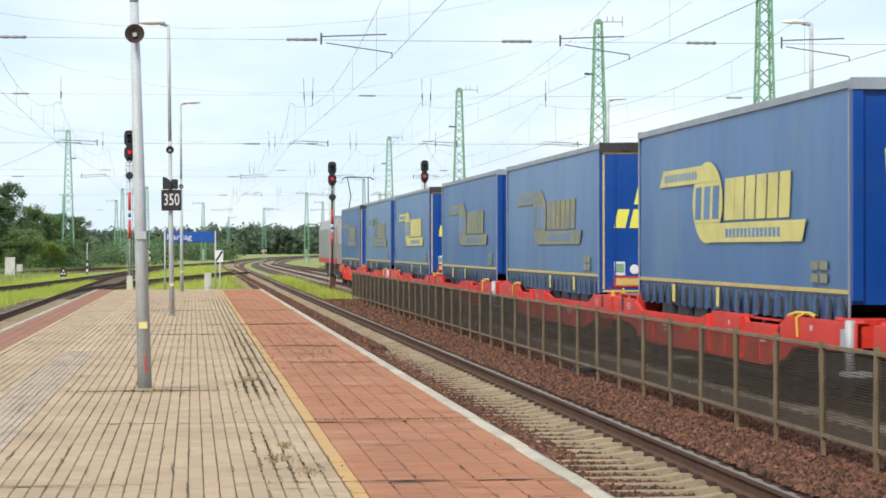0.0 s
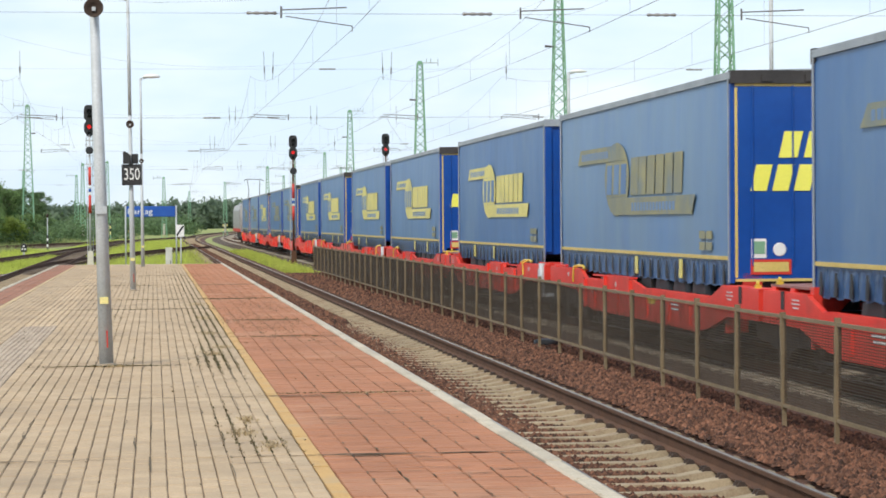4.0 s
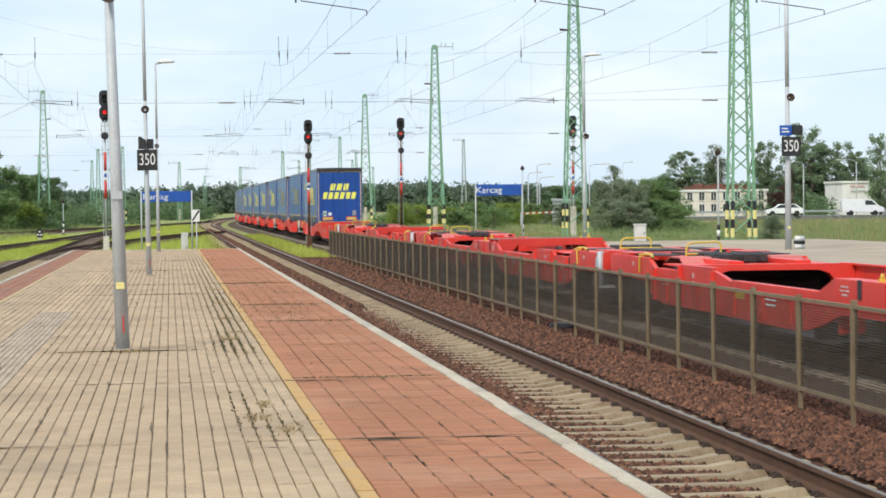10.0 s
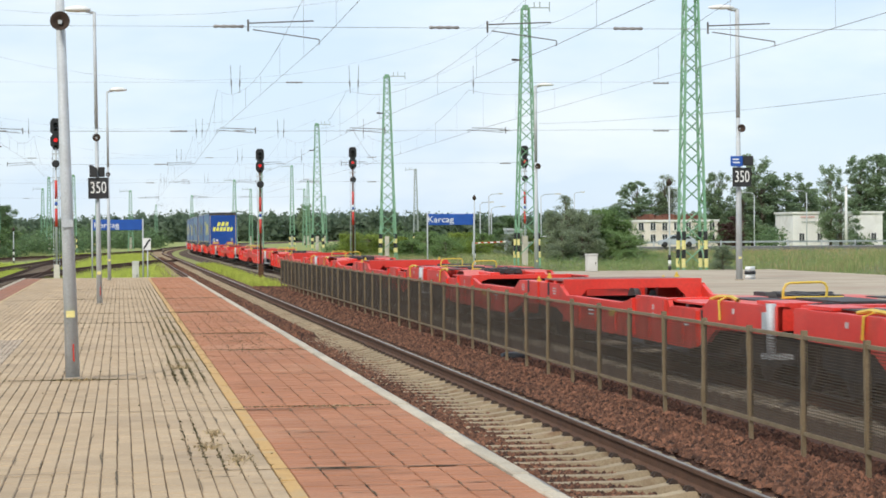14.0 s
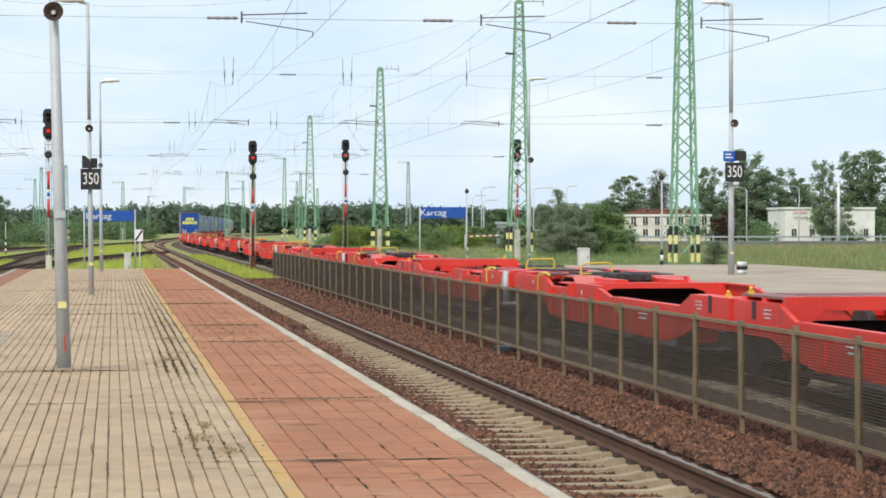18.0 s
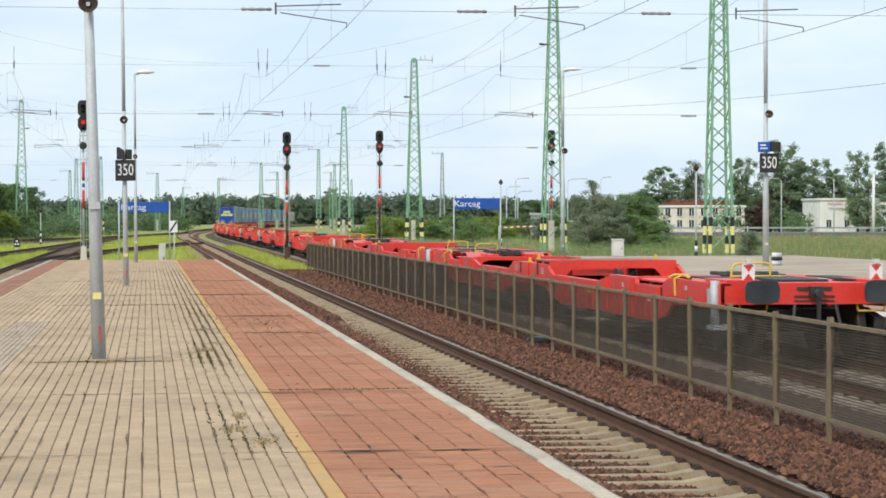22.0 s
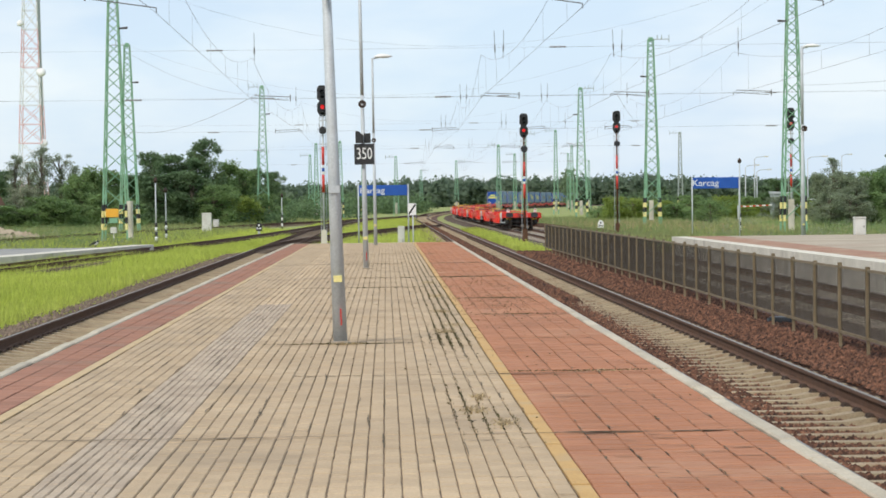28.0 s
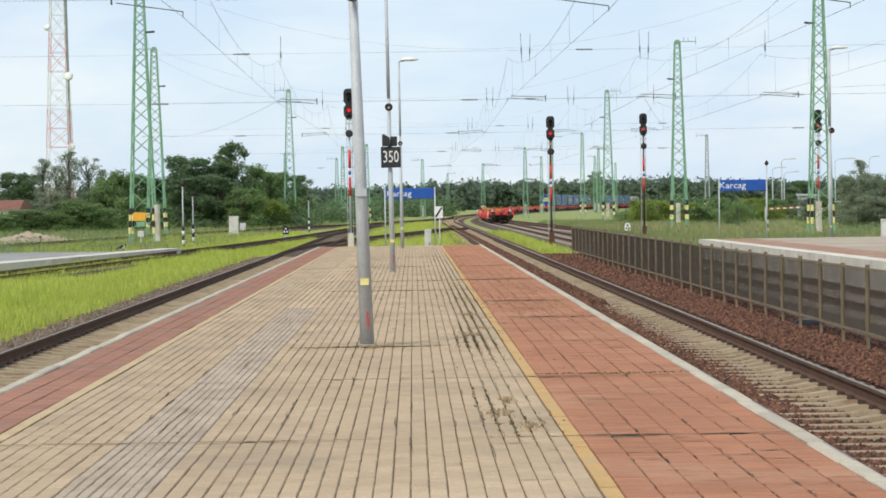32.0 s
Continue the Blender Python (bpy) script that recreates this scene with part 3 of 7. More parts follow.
stones("crib_stones", T1 - 0.05, T1 + 0.45, 11, 60, 17000, "ballast", RAIL_FOOT - 0.072, drop=-0.03, seed=14, size=(0.022, 0.046), label="ballast stones lying between the sleepers", between=True)
stones("crib_stones", T1 - 0.68, T1 + 0.06, 50, 235, 14000, "ballast", RAIL_FOOT - 0.045, seed=24, size=(0.05, 0.09), label="ballast stones lying between the sleepers")
stones("crib_stones", T1 - 0.68, T1 - 0.05, 24, 66, 5000, "ballast", RAIL_FOOT - 0.045, drop=-0.03, seed=34, size=(0.028, 0.055), label="ballast stones lying between the sleepers")
stones("shoulder_stones", T3 - 2.5, T3 - 0.9, 26, 100, 9000, "ballast_grey", RAIL_FOOT - 0.06, drop=0.1, seed=5, size=(0.022, 0.05), label="grey-brown ballast stones beside the side track")

# ---- the platform under the camera ----
platform = empty("platform_1", pose(0, 0, 0), "island platform paved in sand-coloured and red concrete pavers", "platform", kind="structure")
bm = B()
prism(bm, [(KERB_L + 0.04, GROUND_Z), (KERB_R - 0.04, GROUND_Z), (KERB_R - 0.04, -0.05), (KERB_L + 0.04, -0.05)], "y", -80, PLAT_END)
part("platform_core", bm, "concrete", platform, "concrete platform body")
bm = B()
box(bm, KERB_L + 0.11, KERB_R - 0.11, -80, PLAT_END - 0.02, -0.049, -0.012)
part("joint_bed", bm, "joint", platform, "dark sand and moss in the paver joints")
bm = B()
box(bm, LINE_R + 0.055, KERB_R - 0.115, -6.0, PLAT_END - 0.1, -0.0118, -0.0105)
part("joint_bed", bm, "joint_red", platform, "brick dust and moss in the joints of the red pavers")


def paver_mesh(name, w, l, mat):
    c, h = 0.006, 0.03
    v = [(-w / 2, -l / 2, -h), (w / 2, -l / 2, -h), (w / 2, l / 2, -h), (-w / 2, l / 2, -h), (-w / 2, -l / 2, -c), (w / 2, -l / 2, -c), (w / 2, l / 2, -c), (-w / 2, l / 2, -c),
         (-w / 2 + c, -l / 2 + c, 0), (w / 2 - c, -l / 2 + c, 0), (w / 2 - c, l / 2 - c, 0), (-w / 2 + c, l / 2 - c, 0)]
    f = [(8, 9, 10, 11)] + [(i, (i + 1) % 4, (i + 1) % 4 + 4, i + 4) for i in range(4)] + [(i + 4, (i + 1) % 4 + 4, (i + 1) % 4 + 8, i + 8) for i in range(4)]
    return v, f, raw(name, v, f, mat)


def paving(x0, x1, w, l, y0, y1, mat, near, gap_x, gap_y, seed, label, bond=True, skip=None):
    """Pavers laid in columns; the near ones are single pieces, the others join in one mesh."""
    r = random.Random(seed)
    n = round((x1 - x0) / w)
    w = (x1 - x0) / n
    v, f, me = paver_mesh("paver", w - gap_x, l - gap_y, mat)
    verts, faces, made = [], [], 0
    y = y0
    row = 0
    while y < y1:
        for c in range(n):
            if skip and skip[0] < x0 + (c + 0.5) * w < skip[1]:
                continue
            cx = x0 + (c + 0.5) * w + r.uniform(-0.0015, 0.0015)
            cy = y + (l / 2 if (bond and c % 2) else 0) + 0.012 * math.sin(c * 12.9)
            wave = 0.004 * math.sin(cx * 1.7 + cy * 0.45) + 0.003 * math.sin(cy * 1.1 + c)
            m = Matrix.Translation((cx, cy, r.uniform(-0.003, 0.001) + wave)) @ Euler((r.uniform(-0.010, 0.010), r.uniform(-0.014, 0.014), r.uniform(-0.008, 0.008))).to_matrix().to_4x4()
            if near[0] <= cy < near[1] and near[2] <= cx < near[3] and made < 300:
                piece("paver", me, platform, m)
                made += 1
            else:
                k = len(verts)
                verts += [tuple(m @ Vector(p)) for p in v]
                faces += [tuple(i + k for i in q) for q in f]
        y += l
        if any(abs(y - (14.62 + 5.07 * q)) < l / 2 for q in range(-5, 15)):
            y += 0.03
        row += 1
    ob = new("pavers_beyond", raw("pavers_beyond", verts, faces, mat))
    ob.parent = platform
    tagged(ob, label, kind="stuff")


def slab(name, x0, x1, y0, y1, mat, label):
    bm = B()
    box(bm, x0, x1, y0, y1, -0.012, -0.002)
    part(name, bm, mat, platform, label)


slab("paved_surface", LINE_L + 0.05, LINE_R - 0.05, -80, -6.0, "paver", "sand-coloured paving")
slab("paved_surface", LINE_R + 0.06, KERB_R - 0.11, -80, -6.0, "paver_red", "red paving")
slab("paved_surface", KERB_L + 0.11, LINE_L - 0.06, -80, -6.0, "paver_red_old", "red paving")
for x0, x1, paint, label in ((LINE_R - 0.047, LINE_R + 0.047, "line", "worn yellow safety line"), (LINE_L - 0.045, LINE_L + 0.045, "line_pale", "faded yellow safety line")):
    y = -80.0
    bm = B()
    while y < PLAT_END:
        box(bm, x0, x1, y, min(y + 0.99, PLAT_END), -0.03, 0.001 + 0.002 * math.sin(y * 3.3))
        y += 1.0
    part("safety_line", bm, paint, platform, label)
kerb_me = None
for x0, x1 in ((KERB_R - 0.11, KERB_R), (KERB_L, KERB_L + 0.11)):
    bm = B()
    box(bm, x0, x1, -0.494, 0.494, -0.24, 0.010)
    bmesh.ops.bevel(bm, geom=bm.edges[:], offset=0.012, segments=1, affect="EDGES")
    me = mesh_of("kerb_stone", bm, "kerb")
    for i in range(-6, 84):
        y = 0.5 + i
        piece("kerb_stone", me, platform, Matrix.Translation((0.006 * math.sin(i * 2.3), y, 0.004 * math.sin(i * 1.9))) @ Matrix.Rotation(0.004 * math.sin(i * 5.1), 4, "Z"))
    bm = B()
    box(bm, x0, x1, -80, -6, -0.24, 0.002)
    part("kerb_run", bm, "kerb", platform, "pale concrete kerb")
paving(LINE_L + 0.055, LINE_R - 0.055, 0.1, 0.2, -6.0, PLAT_END - 0.1, "paver", (11.4, 13.2, -0.9, 1.1), 0.0065, 0.004, 11, "sand-coloured concrete pavers laid lengthwise", skip=(-1.93, -1.425))
paving(-1.925, -1.4305, 0.0625, 0.2, -6.0, 34, "paver_grey", (0, 0, 0, 0), 0.0042, 0.002, 15, "worn grey strip of narrow pavers")
paving(-1.925, -1.4305, 0.1, 0.2, 34, PLAT_END - 0.1, "paver", (0, 0, 0, 0), 0.010, 0.004, 16, "sand-coloured concrete pavers")
paving(LINE_R + 0.055, KERB_R - 0.115, 0.2, 0.1, -6.0, PLAT_END - 0.1, "paver_red", (11.4, 15.2, 1.0, 3.0), 0.006, 0.004, 12, "red concrete pavers")
paving(KERB_L + 0.115, LINE_L - 0.055, 0.2, 0.1, -6.0, PLAT_END - 0.1, "paver_red_old", (15.4, 21, -3.6, -2.7), 0.008, 0.0035, 13, "red concrete pavers")
bm = B()
box(bm, KERB_L, KERB_R, PLAT_END, PLAT_END + 0.2, GROUND_Z, 0.0)
part("end_kerb", bm, "kerb", platform, "concrete end kerb")


JOINT = (LINE_R - LINE_L - 0.11) / 37


def weeds(name, spots, seed, label, height=(0.006, 0.022), mat="weed"):
    """Small dry weeds and moss tufts along given joints: (x, y, spread x, spread y, count)."""
    r = random.Random(seed)
    verts, faces = [], []
    for x, y, sx, sy, n in spots:
        for _ in range(n):
            px, py, h = x + r.gauss(0, sx), y + r.gauss(0, sy), r.uniform(*height)
            if sy > 0.2 and px < LINE_R:
                px = LINE_L + 0.055 + JOINT * round((px - LINE_L - 0.055) / JOINT) + r.gauss(0, 0.010)
            a, w = r.uniform(0, 6.28), r.uniform(0.004, 0.012)
            k = len(verts)
            dx, dy = math.cos(a), math.sin(a)
            verts += [(px - dy * w, py + dx * w, 0), (px + dy * w, py - dx * w, 0), (px + dx * h * 0.8, py + dy * h * 0.8, h * 0.7)]
            faces.append((k, k + 1, k + 2))
    return tagged(new(name, raw(name, verts, faces, mat)), label, "weeds", kind="stuff")


def cracks(name, runs, seed, label):
    """Thin dark lines of moss along the joints: (x, y, length, across or along, widest)."""
    r = random.Random(seed)
    verts, faces = [], []
    for x, y, length, way, wide in runs:
        n = max(3, int(length / 0.045))
        side = 0.0
        for i in range(n + 1):
            side += r.gauss(0, 0.0022)
            w = wide * r.uniform(0.25, 1.0) * min(1.0, 0.2 + 3 * i / n, 0.2 + 3 * (n - i) / n)
            u = length * (i / n - 0.5)
            k = len(verts)
            verts += [(x + u, y + side - w, 0.0045), (x + u, y + side + w, 0.0045)] if way == "x" else [(x + side + w, y + u, 0.0045), (x + side - w, y + u, 0.0045)]
            if i:
                faces.append((k - 2, k, k + 1, k - 1))
    return tagged(new(name, raw(name, verts, faces, "moss")), label, "moss", kind="stuff")


dash = random.Random(31)
RUNS = [(dash.uniform(1.2, 2.35), 12 + 68 * dash.random() ** 1.3, dash.uniform(0.12, 0.5), "x", dash.uniform(0.005, 0.014)) for _ in range(330)]
RUNS += [(LINE_R + 0.055 + (KERB_R - LINE_R - 0.17) / 7 * dash.randint(1, 6), 11.5 + 65 * dash.random() ** 1.3, dash.uniform(0.04, 0.22), "y", dash.uniform(0.004, 0.009)) for _ in range(900)]
RUNS += [(dash.uniform(-2.5, 2.3), 14.635 + 5.07 * k + dash.gauss(0, 0.012), dash.uniform(0.4, 1.6), "x", dash.uniform(0.008, 0.018)) for k in range(13) for _ in range(7)]
RUNS += [(LINE_L + 0.055 + JOINT * round((0.72 - LINE_L - 0.055 + dash.gauss(0, 0.13)) / JOINT), dash.gauss(33, 11), dash.uniform(0.1, 0.5), "y", dash.uniform(0.004, 0.011)) for _ in range(70)]
RUNS += [(0.72 + dash.gauss(0, 0.13), dash.gauss(30, 9), dash.uniform(0.05, 0.25), "x", dash.uniform(0.008, 0.02)) for _ in range(90)]
RUNS += [(LINE_L + 0.055 + JOINT * dash.randint(2, 35), 13 + 65 * dash.random(), dash.uniform(0.3, 1.4), "y", dash.uniform(0.004, 0.010)) for _ in range(240)]
RUNS += [(dash.uniform(-3.4, -2.9), 20 + 50 * dash.random(), dash.uniform(0.1, 0.4), "x", dash.uniform(0.006, 0.014)) for _ in range(60)]
RUNS += [(dash.uniform(1.2, 2.3), 14.635 + 5.07 * k + dash.gauss(0, 0.05), dash.uniform(0.3, 0.9), "x", dash.uniform(0.012, 0.024)) for k in range(10) for _ in range(6)]
cracks("joint_moss", RUNS, 8, "dark moss lines in the joints of the pavers")
weeds("joint_weeds", [(-0.5, 24.2, 0.35, 0.02, 700), (0.75, 15.5, 0.10, 0.6, 300), (0.55, 17.2, 0.05, 0.9, 300), (0.72, 27, 0.12, 2.2, 1500), (0.66, 24.6, 0.12, 0.7, 350), (0.8, 36, 0.14, 4.5, 2000), (0.8, 55, 0.2, 9, 2000), (-0.6, 30, 0.9, 7, 500), (-0.4, 50, 1.1, 12, 2000), (-0.2, 40, 1.2, 0.04, 700), (0.3, 45, 0.9, 0.04, 700), (-0.6, 55.3, 0.9, 0.06, 700), (0.2, 65.4, 1.2, 0.07, 700), (1.75, 20.0, 0.4, 0.014, 300), (1.7, 30.1, 0.4, 0.02, 400), (1.8, 35.2, 0.4, 0.03, 500), (1.7, 45.3, 0.45, 0.04, 700), (1.9, 55.4, 0.45, 0.05, 700), (1.75, 36, 0.35, 6.0, 1600), (-0.5, 24.3, 0.09, 0.06, 300)], 5, "dry weeds and moss growing in the joints")

weeds("dry_tufts", [(0.78, 15.3, 0.05, 0.18, 160), (0.62, 16.3, 0.05, 0.16, 140), (0.70, 17.4, 0.03, 0.15, 110), (0.68, 26.2, 0.07, 0.18, 160), (0.8, 27.5, 0.06, 0.18, 140), (0.75, 31, 0.08, 0.18, 140), (-0.45, 24.15, 0.10, 0.04, 120), (0.82, 36, 0.07, 0.19, 160), (0.78, 42, 0.09, 0.19, 160), (1.9, 19.9, 0.2, 0.02, 60)], 9, "dry straw-coloured weed tufts in the joints", (0.012, 0.045), "dry_weed")

# ---- the far platform ----
p2 = empty("platform_2", pose(0, 0, 0), "far platform with pale concrete wall, red edge and grey paving", "platform", kind="structure")
P2X, P2END = 11.2, 88.5
bm = B()
prism(bm, [(P2X + 0.05, GROUND_Z), (26, GROUND_Z), (26, -0.03), (P2X + 0.05, -0.03)], "y", -60, P2END)
part("platform_core", bm, "concrete", p2)
bm = B()
y = -60.0
while y < P2END:
    box(bm, P2X, P2X + 0.55, y, min(y + 1.985, P2END), GROUND_Z + 0.05, 0.0)
    y += 2.0
part("edge_wall", bm, "concrete", p2, "pale weathered concrete edge wall in panels")
for x0, x1, mat, lab in ((P2X + 0.55, P2X + 2.0, "old_red_paving", "strip of worn red paving"), (P2X + 2.0, 20.5, "paving_grey", "grey-brown paving"), (20.5, 26, "paving_grey", "worn grey edge of the paving")):
    bm = B()
    box(bm, x0, x1, -60, P2END, -0.03, 0.0 if mat == "old_red_paving" else -0.004)
    part("paving", bm, mat, p2, lab)

# ---- low platform and forecourt on the other side ----
p3 = empty("platform_3", pose(0, 0, 0), "low asphalt platform with a pale concrete edge in the grass", "platform", kind="structure")
bm = B()
edge = [(-25.5, 20), (-24.5, 20), (-11.3, 110), (-12.3, 110)]
prism(bm, edge, "z", GROUND_Z, -0.42)
part("edge_slabs", bm, "concrete", p3, "pale concrete edge")
bm = B()
prism(bm, [(-60, 20), (-25.5, 20), (-15.4, 88), (-13.2, 104), (-14.9, 104.6), (-60, 106)], "z", GROUND_Z, -0.43)
part("asphalt_surface", bm, "asphalt_pale", p3, "pale worn asphalt surface")
bm = B()
prism(bm, [(-13.2, 104), (-12.3, 110), (-14.6, 108), (-14.9, 104.7)], "z", GROUND_Z, -0.5)
part("gravel_verge", bm, "dirt", p3, "gravel strip")

# ---- the mesh fence between the tracks ----
FENCE_X = 6.66
fence = empty("fence", pose(0, 0, 0), "brown steel mesh fence standing between the tracks", "fence")
POST_GAP = 1.922
post_bm = B()
box(post_bm, -0.028, 0.028, -0.030, -0.006, -0.50, 0.53)
box(post_bm, -0.028, 0.028, 0.006, 0.030, -0.50, 0.53)
box(post_bm, -0.012, 0.024, -0.006, 0.006, -0.50, 0.50)
box(post_bm, -0.022, 0.022, -0.020, 0.020, RAIL_FOOT - 0.25, -0.50)
for z in (0.27, -0.40):
    box(post_bm, -0.036, -0.028, -0.012, 0.012, z, z + 0.12)
post_me = mesh_of("post", post_bm, "fence")
bm = B()
box(bm, -0.02, 0.02, 0.036, POST_GAP - 0.036, 0.455, 0.492)
top_me = mesh_of("top_rail", bm, "fence")
bm = B()
box(bm, -0.02, 0.02, 0.036, POST_GAP - 0.036, -0.492, -0.455)
low_me = mesh_of("bottom_rail", bm, "fence")
bm = B()
for i in range(31):
    z = -0.44 + i * 0.029
    box(bm, -0.0035, 0.0035, 0.036, POST_GAP - 0.036, z, z + 0.008)
for i in range(36):
    y = 0.05 + i * 0.0515
    box(bm, 0.004, 0.009, y, y + 0.006, -0.455, 0.455)
mesh_me = mesh_of("mesh_panel", bm, "mesh_wire")
FENCE_Y0, FENCE_N = 8.094, 46
for i in range(FENCE_N):
    y = FENCE_Y0 + i * POST_GAP
    piece("post", post_me, fence, pose(FENCE_X, y, 0.012 * math.sin(i * 2.1), 0.4 * math.sin(i * 1.3), 0.6 * math.sin(i * 2.9), 0))
    if i < FENCE_N - 1:
        piece("top_rail", top_me, fence, pose(FENCE_X, y, 0))
        piece("bottom_rail", low_me, fence, pose(FENCE_X, y, 0))
        piece("mesh_panel", mesh_me, fence, pose(FENCE_X, y, 0))

# a dark cable box by the foot of the fence
bm = B()
lathe(bm, [(0.23, 0), (0.27, 0.03), (0.27, 0.13), (0.19, 0.16)], pose(0, 0, 0), 14)
ob = part("cable_pit_cover", bm, "black")
ob.matrix_basis = pose(6.98, 39.8, RAIL_FOOT - 0.06)
tagged(ob, "low round black cover lying in the ballast", "cover")


# ---- lamp posts ----
def horn(parent, z, side, size, turn=0):
    bm = B()
    m = pose(side * 0.05, -0.16, z, 80, 0, turn)
    lathe(bm, [(size * 0.35, -size), (size * 0.4, -size * 0.4), (size * 0.75, 0.0), (size, size * 0.55), (size * 0.97, size * 0.57), (size * 0.6, size * 0.1), (size * 0.1, size * 0.0)], m, 16)
    h = part("loudspeaker", bm, "clip", parent, "dark round horn loudspeaker")
    bm = B()
    box(bm, -0.02, 0.02, -0.2, 0.06, z - 0.02, z + 0.02)
    part("bracket", bm, "galv", h)


def lamp_post(name, x, y, z0, height, arm, lean, label, r0=0.085, r1=0.05, speaker=None, tags=(), tall=0.0):
    th = empty(name, pose(x, y, z0, lean[0], lean[1], 0), label, "lamp post", "platform lamp posts")
    bm = B()
    tube(bm, (0, 0, -0.2), (0, 0, height * 0.6), r0, r0 * 0.6, 14)
    tube(bm, (0, 0, height * 0.6), (0, 0, height), r0 * 0.6, r1, 12)
    part("pole", bm, "galv", th, "grey galvanised steel pole")
    bm = B()
    lathe(bm, [(r0 + 0.035, -0.02), (r0 + 0.03, 0.012), (r0 + 0.005, 0.03)], None, 14)
    part("base_collar", bm, "dirt", th, "dirt-caked foot collar")
    if arm:
        s = 1 if arm > 0 else -1
        bm = B()
        tube(bm, (0, 0, height - 0.02), (arm * 0.35, 0, height + 0.03), r1 * 0.9, r1 * 0.8, 8)
        part("arm", bm, "galv", th)
        bm = B()
        stations = [(0.12, 0.05, 0.03), (0.30, 0.12, 0.085), (0.6, 0.15, 0.11), (0.9, 0.12, 0.08), (1.1, 0.04, 0.03)]
        rings = []
        for t, w, h in stations:
            cx = arm * t
            rings.append([bm.verts.new((cx, w * math.cos(a), height + 0.05 + h * math.sin(a) * (1.0 if math.sin(a) > 0 else 0.5))) for a in [i * math.tau / 10 for i in range(10)]])
        for r, q in zip(rings, rings[1:]):
            for i in range(10):
                bm.faces.new((r[i], r[(i + 1) % 10], q[(i + 1) % 10], q[i])).smooth = True
        bm.faces.new(rings[0])
        bm.faces.new(rings[-1])
        bmesh.ops.recalc_face_normals(bm, faces=bm.faces)
        part("lamp_head", bm, "white", th, "pale grey lamp head")
    if speaker:
        for z, size, side in speaker:
            horn(th, z, side, size)
    for kind in tags:
        if kind == "sticker":
            bm = B()
            box(bm, -0.045, 0.045, -r0 - 0.004, -r0 + 0.02, 0.665, 0.735)
            part("sticker", bm, "pale_yellow", th, "pale yellow number sticker")
        if kind == "paint":
            bm = B()
            box(bm, 0.012, 0.026, -r0 - 0.006, -r0 + 0.012, 0.20, 0.38)
            part("paint_mark", bm, "sign_red", th, "smear of red paint")
        if kind == "plate":
            bm = B()
            box(bm, -0.06, 0.06, -r0 - 0.006, -r0 + 0.01, 1.62, 1.70)
            part("number_plate", bm, "galv", th)
        if kind == "sign350":
            sg = empty("distance_sign", Matrix.Identity(4), "", "")
            sg.parent, sg.matrix_basis = th, pose(0.02, -0.13, 2.6)
            bm = B()
            box(bm, -0.225, 0.225, -0.012, 0.012, -0.235, 0.235)
            bmesh.ops.bevel(bm, geom=bm.edges[:], offset=0.008, segments=1, affect="EDGES")
            part("board", bm, "black", sg, "black board with white numerals")
            lettering("numerals", "350", 0.30, "white", sg, pose(0, -0.016, 0, 90, 0, 0) @ Matrix.Diagonal((0.82, 1.25, 1, 1)))
            bm = B()
            prism(bm, [(-0.19, 0.25), (-0.02, 0.25), (-0.02, 0.44), (-0.13, 0.52), (-0.19, 0.52)], "y", -0.06, 0.14)
            box(bm, 0.0, 0.15, 0.05, 0.13, 0.25, 0.47)
            part("clock_box", bm, "black", th, "dark box behind the sign", pose(0.02, -0.13, 2.6))
    return th


lamp_post("lamp_post", -0.51, 24.3, 0, 6.9, -0.7, (0, -1.5), "grey steel lamp post with horn loudspeaker on pale pavers", 0.078, 0.04, speaker=[(3.78, 0.105, 0)], tags=("sticker", "paint", "plate"))
lamp_post("lamp_post", -0.47, 51.3, 0, 6.55, -0.62, (0, -0.6), "grey steel lamp post carrying a black 350 sign and loudspeaker", 0.066, 0.036, speaker=[(3.72, 0.09, 0)], tags=("sticker", "paint", "sign350"))
lamp_post("lamp_post", -0.38, 78.6, 0, 6.5, 0.62, (0, -0.3), "grey steel lamp post at the platform's far end", 0.066, 0.036, speaker=[(3.64, 0.08, 0)], tags=("sticker",))
lamp_post("lamp_post", 19.25, 69.0, 0, 8.5, -0.85, (0, -0.1), "tall grey lamp post with loudspeaker on far platform", 0.11, 0.07, speaker=[(4.75, 0.13, 1)], tags=("sticker",))
lamp_post("lamp_post", 18.15, 98.0, -0.4, 8.4, 0.75, (0, 0), "tall grey lamp post with loudspeaker beyond the far platform", 0.11, 0.07, speaker=[(4.85, 0.13, 1)], tags=("sticker",))


# the sign on the far lamp post
far_sign = empty("distance_sign", pose(19.3, 68.8, 3.23), "black 350 distance sign with blue plate on the lamp post", "sign")
bm = B()
box(bm, -0.30, 0.30, -0.015, 0.015, -0.30, 0.30)
part("board", bm, "black", far_sign, "black board")
lettering("numerals", "350", 0.40, "white", far_sign, pose(0, -0.02, 0, 90, 0, 0) @ Matrix.Diagonal((0.82, 1.3, 1, 1)))
bm = B()
box(bm, -0.36, 0.02, -0.02, 0.02, 0.34, 0.66)
part("platform_plate", bm, "sign_blue", far_sign, "small blue plate")
bm = B()
box(bm, 0.03, 0.34, -0.1, 0.1, 0.36, 0.66)
part("clock_box", bm, "black", far_sign)
bm = B()
for i in range(2):
    box(bm, -0.30, -0.06 - i * 0.05, -0.024, -0.02, 0.44 + i * 0.1, 0.48 + i * 0.1)
part("plate_writing", bm, "white", far_sign)


